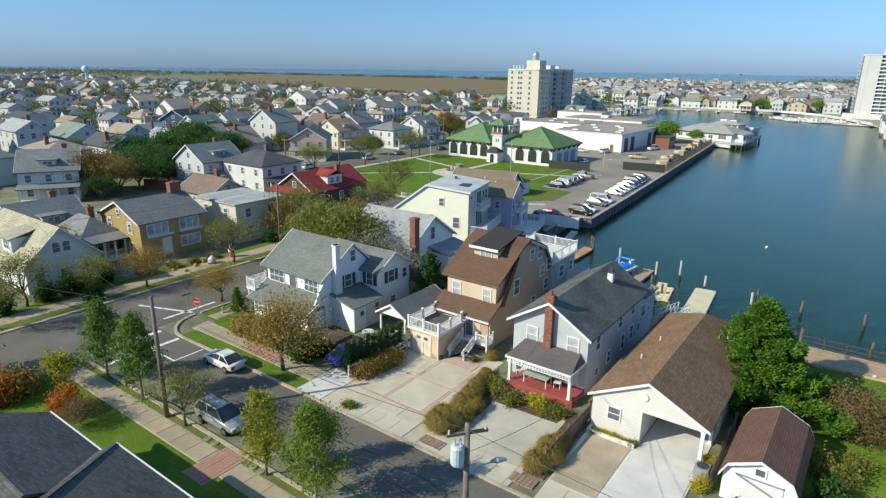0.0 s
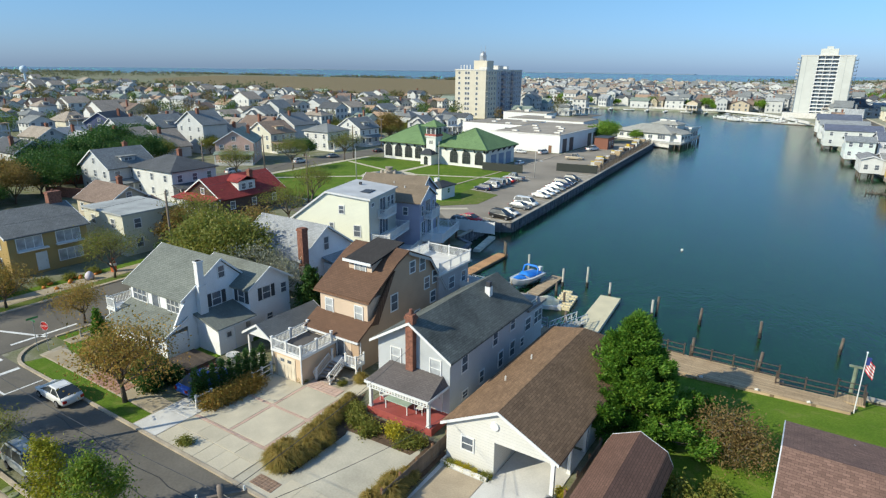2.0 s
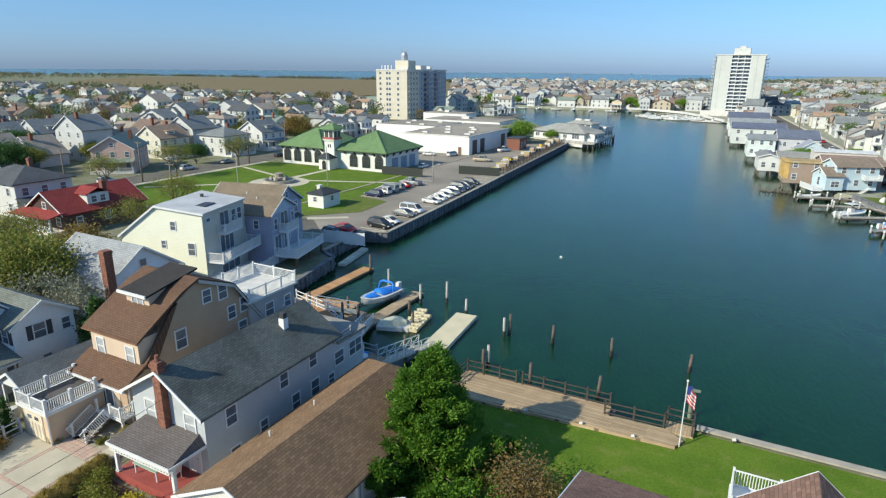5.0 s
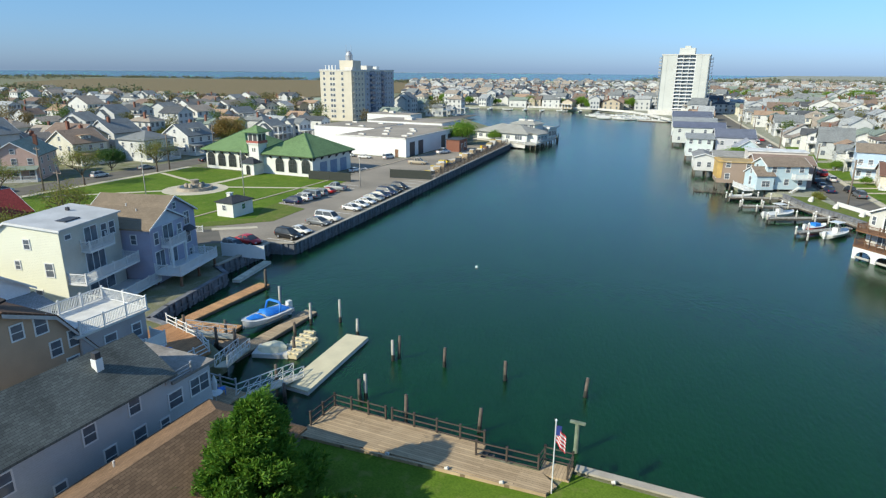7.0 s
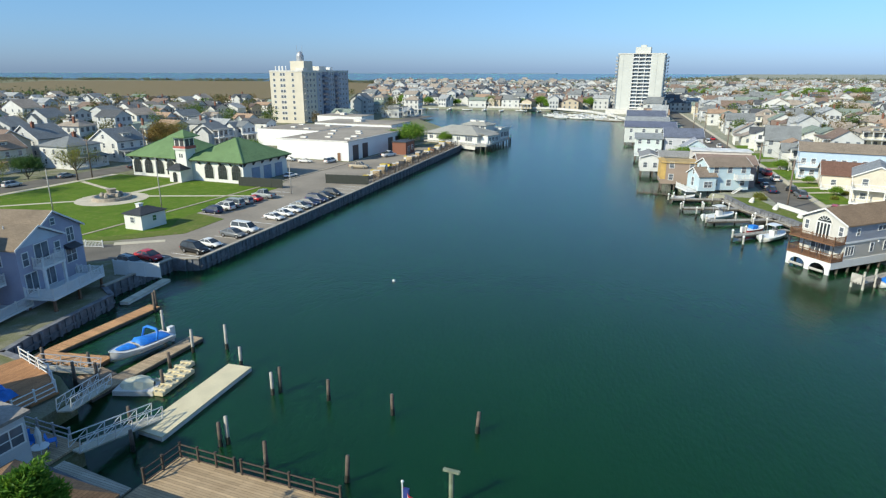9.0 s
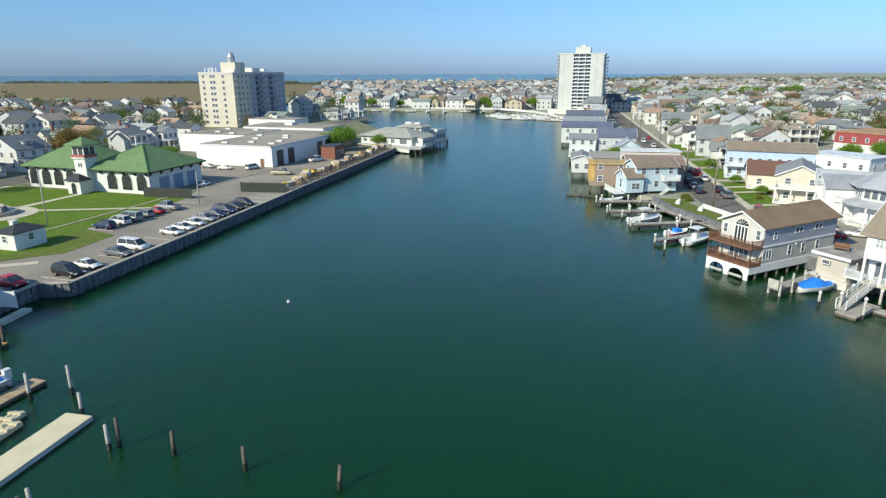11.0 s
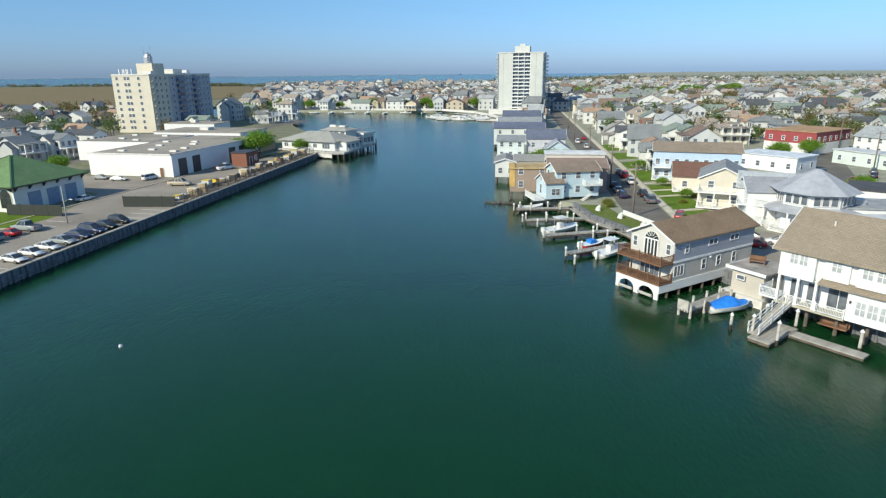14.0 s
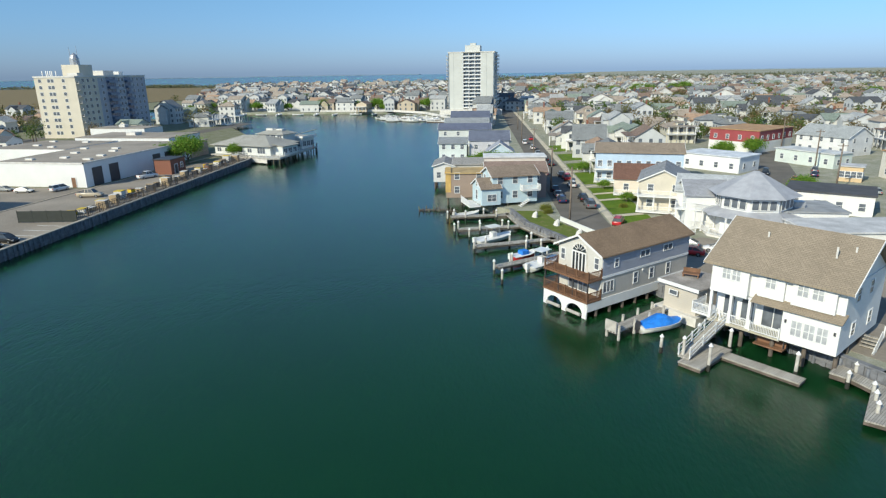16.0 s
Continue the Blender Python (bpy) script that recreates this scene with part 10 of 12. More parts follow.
def car_make(kind, colour, label):
    """sedan, suv, pickup or van; nose towards +x, wheels on z = 0."""
    def make():
        c = thing("pickup_truck" if kind == "pickup" else "van" if kind == "van" else "car", label, "pickup truck" if kind == "pickup" else "car")
        P = plain("car_paint_" + colour.replace(" ", "_"), PAINTS[colour], 0.28, 0.04, 2, 30, 0.0, spec=0.6)
        tall = {"sedan": 0.0, "suv": 0.12, "pickup": 0.18, "van": 0.15}[kind]
        L = {"sedan": 2.3, "suv": 2.35, "pickup": 2.7, "van": 2.45}[kind]
        zb = 0.92 + tall
        # body: stations along x of (half width, sill height, shoulder height)
        nose = 0.68 + tall if kind != "van" else 0.85
        st = [(-L, 0.72, 0.4, zb - 0.12), (-L + 0.12, 0.84, 0.3, zb), (-1.2, 0.9, 0.24, zb + 0.02), (0.9, 0.9, 0.24, zb), (L - 0.75, 0.87, 0.26, nose + 0.14), (L - 0.2, 0.78, 0.3, nose - 0.02), (L, 0.62, 0.38, nose - 0.15)]
        s = Shape()
        for i, (x, w, z0, z1) in enumerate(st):
            s.v += [(x, -w * 0.9, z0), (x, -w, z0 + 0.18), (x, -w, z1 - 0.16), (x, -w * 0.9, z1), (x, w * 0.9, z1), (x, w, z1 - 0.16), (x, w, z0 + 0.18), (x, w * 0.9, z0)]
            if i:
                for j in range(8):
                    a, b = (i - 1) * 8 + j, (i - 1) * 8 + (j + 1) % 8
                    s.f.append((a, a + 8, b + 8, b))
        s.f += [tuple(range(8)), tuple(reversed(range(48, 56)))]
        part("body", s.mesh("body", P, True), c)
        cab = {"sedan": (-2.0, -1.0, 0.2, 1.3, 1.42), "suv": (-2.3, -1.9, 0.3, 1.35, 1.68), "pickup": (-0.75, -0.6, 0.65, 1.35, 1.85), "van": (-2.35, -2.2, 0.95, 1.75, 1.8)}[kind]
        b0, t0, t1, b1, zt = cab
        g = Shape()
        g.v = [(b0, -0.82, zb - 0.02), (b1, -0.82, zb - 0.04), (b1, 0.82, zb - 0.04), (b0, 0.82, zb - 0.02), (t0, -0.62, zt - 0.05), (t1, -0.62, zt - 0.05), (t1, 0.62, zt - 0.05), (t0, 0.62, zt - 0.05)]
        g.f = [(0, 1, 5, 4), (1, 2, 6, 5), (2, 3, 7, 6), (3, 0, 4, 7), (4, 5, 6, 7)]
        part("glazing", g.mesh("glazing", M_carglass), c, "dark tinted windows")
        r = Shape().add([(t0 - 0.05, -0.63, zt - 0.06), (t1 + 0.05, -0.63, zt - 0.06), (t1 + 0.05, 0.63, zt - 0.06), (t0 - 0.05, 0.63, zt - 0.06), (t0 + 0.1, -0.55, zt), (t1 - 0.1, -0.55, zt), (t1 - 0.1, 0.55, zt), (t0 + 0.1, 0.55, zt)],
                        [(0, 1, 5, 4), (1, 2, 6, 5), (2, 3, 7, 6), (3, 0, 4, 7), (4, 5, 6, 7), (3, 2, 1, 0)])
        # pillars grow out of the roof's lower edge
        for y, c0, c1, flip in ((-1, 0, 1, False), (1, 3, 2, True)):
            xm, xb = (t0 + t1) / 2 - 0.1, (b0 + b1) / 2 - 0.1
            k = len(r.v)
            r.v += [(x, y * 0.635, zt - 0.06) for x in (t0 + 0.06, xm - 0.05, xm + 0.05, t1 - 0.06)]
            r.v += [(x, y * 0.84, zb - 0.03) for x in (b0 - 0.03, b0 + 0.1, xb - 0.05, xb + 0.05, b1 - 0.1, b1 + 0.03)]
            quads = [(c0, k, k + 5, k + 4), (k + 1, k + 2, k + 7, k + 6), (k + 3, c1, k + 9, k + 8), (c0, c1, k + 3, k + 2, k + 1, k)]
            r.f += [tuple(reversed(q)) if not flip else q for q in quads]
        part("roof", r.mesh("roof", P), c)
        if kind == "suv":
            for y in (-0.5, 0.5):
                part("roof_rail", keep("rrail", lambda: Shape().box(-1.8, 0.2, -0.025, 0.025, 0, 0.08).mesh("roof_rail", M_dark)), c, at=pose(0, y, zt))
        if kind == "pickup":
            part("truck_bed", Shape().box(-L + 0.15, -0.9, -0.72, 0.72, zb + 0.02, zb + 0.03).mesh("truck_bed", M_dark), c)
        tm = keep("tyre", lambda: Shape().tube([(0, -0.11, 0), (0, 0.11, 0)], [0.33, 0.33], 16).mesh("tyre", M_tyre))
        rm = keep("rim", lambda: Shape().tube([(0, -0.125, 0), (0, 0.125, 0)], [0.2, 0.2], 12).mesh("rim", M_rim))
        for x in (-L * 0.6, L * 0.62):
            for y in (-0.82, 0.82):
                wh = part("wheel", tm, c, at=pose(x, y, 0.33))
                part("rim", rm, wh)
        for y in (-0.6, 0.6):
            part("headlight", keep("hlight", lambda: Shape().box(-0.1, 0.06, -0.17, 0.17, -0.07, 0.07).mesh("headlight", M_lampglass)), c, at=pose(L - 0.07, y, nose - 0.12))
            part("tail_light", keep("tlight", lambda: Shape().box(-0.04, 0.1, -0.14, 0.14, -0.12, 0.12).mesh("tail_light", M_tail)), c, at=pose(-L + 0.02, y * 1.1, zb - 0.25))
        return c
    return make


def car(kind, colour, x, y, rz, label="", group="", z=0.0):
    word = {"sedan": "saloon car", "suv": "sport utility car", "pickup": "pickup truck", "van": "people carrier"}[kind]
    label = label or "%s %s parked on the asphalt" % (colour, word)
    return STOCK.put(("car", kind, colour), car_make(kind, colour, label), pose(x, y, z, 0, 0, rz) @ Matrix.Scale(0.89, 4), label, group)


car("sedan", "white", -35.0, 22.0, 180, "white saloon car parked along the kerb near the crossing")
car("suv", "silver", -27.9, 17.0, 0, "silver sport utility car with dark roof rails at the kerb")
car("sedan", "blue", -27.9, 29.0, 90, "bright blue saloon car half hidden behind the hedge")
SEA = "cars along the seawall"
for k, (kind, col, y) in enumerate((("suv", "silver", 81.6), ("sedan", "red", 84.4), ("suv", "black", 88.4), ("sedan", "white", 91.4), ("sedan", "grey", 96.6), ("van", "white", 99.4), ("sedan", "white", 107.4), ("sedan", "white", 110.2), ("sedan", "white", 113.0),
                                    ("sedan", "silver", 115.8), ("sedan", "dark blue", 118.8), ("suv", "dark blue", 121.6), ("sedan", "black", 124.6), ("suv", "black", 127.8))):
    car(kind, col, -33.9 - max(0, y - 85.3) * 0.0828 - (3.4 if y < 86 else 0), y + (0.4 if y < 86 else 1.0), -8 + (k * 7) % 6, "%s %s nosed up to the seawall" % (col, {"suv": "sport utility car", "sedan": "saloon car", "van": "people carrier"}[kind]), SEA)
for k, (kind, col, y) in enumerate((("suv", "dark blue", 108.4), ("suv", "white", 111.2), ("van", "silver", 113.6), ("suv", "silver", 116.4), ("sedan", "red", 119.0), ("pickup", "silver", 122.0))):
    car(kind, col, -48.2, y, 177 - k % 4, "%s %s parked at the edge of the green" % (col, {"suv": "sport utility car", "sedan": "saloon car", "van": "people carrier", "pickup": "pickup truck"}[kind]), "cars beside the green")
for kind, col, x, y, rz in (("sedan", "white", -57, 143, 90), ("sedan", "white", -66.5, 163, 10), ("van", "white", -60.5, 165.5, 80), ("pickup", "white", -51.5, 181.5, 70), ("sedan", "silver", -72, 164, 0), ("pickup", "tan", -49, 160, 10)):
    car(kind, col, x, y, rz, "%s %s in the yard by the warehouse" % (col, {"sedan": "saloon car", "van": "people carrier", "pickup": "pickup truck"}[kind]))
for kind, col, x, y, rz in (("suv", "white", -103, 112, 90), ("sedan", "silver", -103, 124, 90), ("sedan", "black", -100.2, 140, 90), ("suv", "white", -103.4, 92, 90), ("sedan", "red", -100.2, 156, 90)):
    car(kind, col, x, y, rz, "%s %s parked along the street by the green" % (col, {"suv": "sport utility car", "sedan": "saloon car"}[kind]))
for kind, col, x, y in (("suv", "grey", 46.0, 160.0), ("suv", "black", 45.2, 165.4), ("suv", "dark blue", 41.4, 163.6), ("sedan", "silver", 40.9, 168.8), ("sedan", "black", 40.4, 173.8), ("suv", "white", 43.8, 178.6), ("suv", "red", 43.0, 186.4), ("sedan", "grey", 42.0, 191.0), ("sedan", "grey", 38.4, 192),
                        ("sedan", "black", 39.9, 206.6), ("suv", "black", 38.6, 214.2), ("van", "white", 32.2, 251), ("sedan", "silver", 36.6, 226), ("suv", "grey", 37.6, 199), ("suv", "white", 35.0, 238), ("sedan", "red", 34, 262)):
    car(kind, col, x, y, 96, "%s %s parked along the narrow street" % (col, {"suv": "sport utility car", "sedan": "saloon car", "van": "people carrier"}[kind]), "cars along the bank street")
for kind, col, x, y, rz in (("sedan", "red", 56.4, 133.4, 160), ("sedan", "silver", 56.6, 137.2, 158), ("sedan", "white", 60.2, 135.0, 165), ("suv", "red", 49.4, 148.2, 75), ("sedan", "red", 88.6, 188, 70), ("sedan", "dark blue", 94.8, 194.5, 70), ("suv", "grey", 97.0, 200, 70), ("suv", "black", 85.6, 196, 250),
                            ("suv", "black", 82.0, 206, 250), ("sedan", "white", 90, 150, 20), ("sedan", "silver", 98, 176, 70)):
    car(kind, col, x, y, rz, "%s %s standing on the forecourt or main street" % (col, {"suv": "sport utility car", "sedan": "saloon car"}[kind]))

# work boats, skips and crates stored along the seawall behind a dark fence
sf = thing("seawall_fence", "dark mesh fence along the seawall by the storage yard", "fence")
railing(sf, [(-36.2, 141.0), (-42.2, 212.0)], 0.25, 1.5, M_dark, 0.45, 3.0, 0.1)
for (x0, y0), (x1, y1), lb in (((-36.2, 141.0), (-45.5, 139.4), "dark"), ((-50.5, 131.0), (-60.5, 130.0), "dark")):
    yf = thing("screen_fence", "dark green screened fence at the yard", "fence")
    railing(yf, [(x0, y0), (x1, y1)], 0.02, 1.9, plain("screen_green", (0.03, 0.035, 0.03), 0.8), 0.2, 2.5, 0.1, True)
CR = [plain("crate_tan", (0.4, 0.3, 0.18), 0.85, 0.2), M_stone, plain("crate_yellow", (0.6, 0.42, 0.03), 0.7), M_woodbrown, M_dark]
rr = random.Random(3)
for k in range(34):
    y = 143 + k * 2.0
    x = -38.6 - (y - 143) * 0.083 - rr.uniform(0, 2.0)
    w, d, hh, i = rr.uniform(0.8, 1.8), rr.uniform(0.8, 1.6), rr.uniform(0.5, 1.7), rr.choice([0, 1, 1, 3, 4, 4, 0, 2])
    cr = thing("storage_crate", ["tan timber crate", "white plastic tank", "yellow work crate", "brown timber stack", "dark machine"][i] + " stored in the yard by the seawall", "crate", pose(x, y, 0.02, 0, 0, rr.uniform(-20, 20)), "stored crates")
    part("box", Shape().box(-w / 2, w / 2, -d / 2, d / 2, 0.1, hh).mesh("box", CR[i]), cr)
    part("pallet", Shape().box(-w / 2 - 0.05, w / 2 + 0.05, -d / 2 - 0.05, d / 2 + 0.05, 0, 0.1).mesh("pallet", M_pile), cr)
    part("lid", Shape().box(-w / 2 - 0.04, w / 2 + 0.04, -d / 2 - 0.04, d / 2 + 0.04, hh, hh + 0.07).mesh("lid", CR[(i + 1) % 5]), cr)
# marina before the white tower
rr = random.Random(11)
for k in range(3):
    md = thing("marina_pontoon", "pale marina pontoon with moored boats", "dock", pose(-46 + k * 14, 374 - k * 12, 0, 0, 0, -12), "marina pontoons")
    part("deck", Shape().box(0, 22, -0.8, 0.8, -0.9, -0.7).mesh("deck", M_stone), md)
    part("float", Shape().box(0.2, 21.8, -0.6, 0.6, -1.5, -0.9).mesh("float", M_pile), md)
for k in range(46):
    x, y = -46 + rr.uniform(0, 44), 372 - rr.uniform(-6, 20)
    key = "marina%d" % (k % 2)
    STOCK.put(key, (lambda c: lambda: motor_boat("moored_boat", "white boat moored in the marina", pose(0, 0, 0), False, 6.5, 1.2, None, c))(k % 2 == 0), pose(x, y, -1.15, 0, 0, rr.choice([78, -102])), group="marina boats")
for k in range(12):
    x = -185 + k * 11.5
    STOCK.put("marina%d" % (k % 2), None, pose(x, 400.5 + rr.uniform(-2, 1), -1.15, 0, 0, rr.choice([0, 90, 180])), group="marina boats")

yf = thing("yard_fence", "dark see-through fence along the seawall of the yard", "fence")
railing(yf, [(-36.2, 143.5), (-41.0, 205.0)], 0.02, 1.5, plain("rusty_fence", (0.1, 0.075, 0.055), 0.8), 0.4, 4.0, 0.14)
mw = thing("marina_wall", "long low white promenade wall behind the marina", "wall")
for a, b in (((-52, 412.5), (-27, 391.5)), ((-27, 391.5), (-12.5, 365.5)), ((-12.5, 365.5), (-2, 340)), ((-95, 410.6), (-52, 412.5))):
    part("wall", Shape().bar((*a, 0.5), (*b, 0.5), 0.5, 1.2).mesh("wall", M_stone), mw)
# ---- trees and shrubs ----
def grove(key, make, spots, group=""):
    for x, y, s, r in spots:
        ob = STOCK.put(key, make, pose(x, y, 0, 0, 0, r), group=group)
        ob.scale = (s, s, s)


ST = "street trees"
grove("t_green", lambda: street_tree_proto("street_tree", "slender young street tree with fresh green leaves", 1, 6.4, 1.5, 1.35, leafy("leaf_street", (0.1, 0.2, 0.03), (0.15, 0.26, 0.04), (0.24, 0.29, 0.05)), 11000, 0.075, 40), [(-40.2, 15.4, 1.0, 0), (-35.0, 15.35, 1.05, 140)], ST)
grove("t_yg", lambda: street_tree_proto("street_tree", "young street tree with thinning green-yellow leaves", 2, 6.3, 1.2, 1.8, leafy("leaf_lime", (0.15, 0.25, 0.03), (0.23, 0.31, 0.04), (0.34, 0.33, 0.05)), 11000, 0.075, 40), [(-17.0, 15.4, 1.0, 30)], ST)
grove("t_yellow", lambda: street_tree_proto("street_tree", "young street tree turning autumn yellow", 3, 5.6, 1.2, 1.35, L_yellow, 7000, 0.075, 34), [(-21.2, 15.35, 1.0, 0)], ST)
grove("t_copper", lambda: tree_proto("spreading_tree", "spreading tree with sparse copper-brown autumn leaves", 4, 4.8, 1.5, 0.16, 0.95, L_autumn, 5200, 0.085, 0.62), [(-30.6, 24.3, 1.22, 0), (-56.9, 27.6, 0.9, 60), (-47.0, 30.0, 0.8, 200)], ST)
grove("t_bare", lambda: tree_proto("bare_tree", "nearly bare autumn tree with grey branches", 5, 6.0, 1.8, 0.16, 0.8, L_olive, 3800, 0.085, 0.5), [(-57.0, 13.5, 0.85, 0), (-58.2, 22.5, 0.8, 50), (-60.8, 17.5, 0.95, 150), (-29.6, 15.35, 0.7, 80), (-57.0, 38.5, 1.0, 210), (-60.8, 52, 1.2, 20), (-58, 66, 1.1, 80), (-66, 79.0, 1.2, 10), (-97.0, 104, 1.3, 100), (-97.0, 88, 1.2, 200), (-97, 122, 1.3, 250)])
grove("t_olive", lambda: tree_proto("broad_tree", "broad dense tree with olive and rust autumn leaves", 6, 7.6, 1.4, 0.24, 0.95, L_olive, 10000, 0.16, 0.7), [(-46.8, 43.4, 1.05, 0), (-41.8, 43.2, 1.0, 130), (-50.5, 47.0, 0.95, 60), (-44.4, 45.2, 1.05, 220)])
grove("t_grey", lambda: tree_proto("silver_tree", "grey-leaved half-bare tree behind the white house", 7, 6.6, 1.2, 0.18, 0.85, L_grey, 4200, 0.11, 0.5, M_greybark), [(-38.4, 42.9, 1.0, 0), (-35.8, 42.9, 0.85, 100)])
grove("t_rust", lambda: tree_proto("broad_tree", "broad autumn tree with rusty orange-brown leaves", 8, 7.5, 1.6, 0.22, 0.95, leafy("leaf_rust", (0.25, 0.18, 0.06), (0.32, 0.2, 0.06), (0.2, 0.2, 0.055)), 7000, 0.17, 0.6),
      [(-60.5, 50.5, 0.75, 0), (-110.5, 46.6, 1.05, 0), (-113.5, 50.5, 1.0, 90), (-107.4, 49.8, 0.9, 200), (-52.0, 54.0, 0.8, 200), (-72, 24, 0.7, 0), (-115, 165, 1.2, 0), (-48.5, 8.6, 0.7, 100)])
grove("evergreen", lambda: tree_proto("dense_evergreen", "dense dark green broad evergreen tree", 9, 8.2, 0.8, 0.25, 0.9, L_hedge, 9000, 0.18, 0.6), [(-124, 70, 1.1, 0), (-131, 77, 1.15, 70), (-138, 84, 1.2, 140), (-117, 76, 1.0, 200), (-145, 90, 1.1, 20), (-126, 85, 1.0, 300), (-134, 66, 1.0, 250), (-150, 100, 1.0, 30), (-105.4, 45.6, 0.55, 0), (-113, 56.5, 0.9, 90), (-119, 60, 0.95, 40), (-108.5, 57.5, 0.8, 200), (-113.5, 63, 0.95, 160)])
grove("pine", lambda: pine_proto("pine_tree", "large bushy bright green pine beside the lawn", 10, 7.0, 6.0, leafy("pine_needles", (0.075, 0.18, 0.02), (0.13, 0.26, 0.028), (0.22, 0.33, 0.04)), 5400, 24), [(0.35, 41.2, 1.0, 0)])
grove("spruce", lambda: conifer_proto("small_spruce", "small dark green conical spruce on the lawn", 11, 2.4, 0.8, L_pine, 3000, 0.09, 0.8, 0.1, 30), [(-43.4, 29.4, 1.0, 0), (-26.6, 27.6, 0.7, 0)])
grove("holly", lambda: conifer_proto("holly_tree", "dark green upright holly between the houses", 12, 5.6, 1.7, L_hedge, 7000, 0.13, 0.5, 0.2, 50), [(-29.4, 41.8, 1.0, 0), (-27.4, 43.4, 0.9, 50), (-112, 70, 1.2, 0), (-118, 48, 1.2, 0)])
grove("cypress", lambda: conifer_proto("hedge_conifer", "narrow dark green hedge conifer beside the driveway", 13, 2.6, 0.4, L_hedge, 2000, 0.07, 0.85, 0.05, 26), [(-26.2 + 0.08 * i, 27.1 + 0.68 * i, 1.0 - 0.05 * (i * 5 % 3), i * 50) for i in range(9)], "hedge conifers")
grove("hedge", lambda: shrub_proto("evergreen_shrub", "dark green clipped shrub", 14, 0.9, 0.9, 1.5, L_hedge, 2600, 0.1), [(-30.6, 26.6, 1.1, 0), (-31.6, 27.4, 1.2, 30), (-32.7, 27.2, 1.1, 60), (-30.2, 28.2, 0.9, 0), (-57.6, 22.8, 1.2, 0), (-61.2, 19.6, 1.2, 30), (-61.6, 21.6, 1.3, 80), (-61.0, 23.8, 1.2, 0), (-60.6, 15.4, 1.3, 50), (-61.8, 26.0, 1.0, 0), (-61, 29.6, 0.9, 0), (-61.2, 47.2, 1.0, 40), (1.8, 27.6, 1.0, 0), (5.0, 29.0, 1.1, 20), (5.4, 32.6, 1.0, 50), (-0.6, 31.0, 0.5, 0)], "shrubs")
grove("copper_hedge", lambda: shrub_proto("autumn_shrub", "brownish-green autumn shrub along the fence", 15, 1.0, 1.0, 1.2, L_autumn, 2600, 0.09), [(-24.9 + 0.08 * i, 27.4 + 0.85 * i, 0.85, i * 60) for i in range(5)] + [(-38.6, 26.8, 1.1, 0), (-37.2, 27.4, 1.2, 70), (-35.8, 27.0, 1.2, 140), (-34.4, 27.4, 1.1, 200), (-39.8, 27.6, 1.0, 30), (-36.5, 28.4, 1.1, 300), (-43.0, 10.4, 1.5, 0)], "shrubs")
grove("reeds", lambda: grass_clump_proto("ornamental_grass", "clump of tall straw-coloured ornamental grass", 16, 0.8, 0.9, L_reed, 3000), [(-16.4, 25.6, 1.0, 0), (-15.6, 26.2, 1.05, 50), (-16.6, 26.6, 0.9, 100), (-15.4, 27.2, 0.95, 150), (-16.1, 27.9, 0.85, 10), (-15.8, 25.4, 1.1, 20), (-16.2, 28.5, 1.0, 40), (-15.4, 28.6, 0.9, 80), (-16.1, 29.2, 0.95, 60), (-16.6, 29.8, 0.85, 0), (-16.5, 30.6, 0.8, 70), (-16.9, 31.2, 0.8, 90), (-17.0, 32.0, 0.7, 10), (-17.1, 32.7, 0.7, 120), (-17.4, 33.4, 0.6, 30),
      (-8.9, 25.6, 1.0, 0), (-8.6, 26.6, 1.1, 50), (-8.9, 27.6, 1.0, 80), (-8.7, 28.6, 0.8, 140), (-18.5, 36.0, 0.7, 40)], "ornamental grasses")
grove("gold", lambda: shrub_proto("golden_shrub", "round golden-yellow shrub beside the porch", 17, 0.6, 0.6, 0.85, L_gold, 1600, 0.07), [(-12.0, 31.5, 1.15, 0), (-6.9, 31.25, 0.45, 0), (-6.3, 31.25, 0.45, 60), (-5.7, 31.25, 0.4, 120), (-0.6, 32.2, 0.7, 0), (-0.3, 29.4, 0.9, 80)], "golden shrubs")
grove("low_green", lambda: shrub_proto("low_shrub", "low mixed green shrub in the front bed", 18, 0.7, 0.7, 0.7, L_olive, 1500, 0.08), [(-14.6, 31.4, 1.1, 0), (-13.6, 31.0, 1.0, 40), (-15.6, 31.8, 1.0, 80), (5.9, 35.2, 1.4, 0), (4.6, 35.7, 1.5, 70), (6.7, 37.2, 1.1, 140), (-11.0, 31.2, 0.9, 120), (-10.3, 31.7, 0.9, 160), (-16.2, 32.6, 0.9, 10), (-22.6, 23.6, 0.7, 0), (-7.4, 31.2, 0.5, 0), (-5.0, 31.3, 0.5, 20), (-22.2, 33.5, 0.5, 0), (-19.4, 34.8, 0.5, 50),
      (-41.5, 31, 0.8, 0), (-61.0, 33.0, 1.0, 0), (-60.6, 35.4, 0.9, 70), (-60.4, 38.0, 1.0, 0), (39.0, 154.6, 1.0, 0), (38.6, 157.0, 1.2, 0), (51.5, 160, 0.9, 0), (54.4, 166, 1.0, 0), (26, 194, 2.0, 0), (29, 196, 2.2, 0), (23.5, 193.5, 2.0, 0), (31.5, 197, 1.8, 0)], "low shrubs")
grove("orange", lambda: shrub_proto("orange_shrub", "bright orange autumn shrub on the corner lawn", 19, 1.1, 1.1, 1.9, L_orange, 3200, 0.1), [(-37.4, 11.4, 1.0, 0), (-42.6, 9.0, 1.1, 60)])
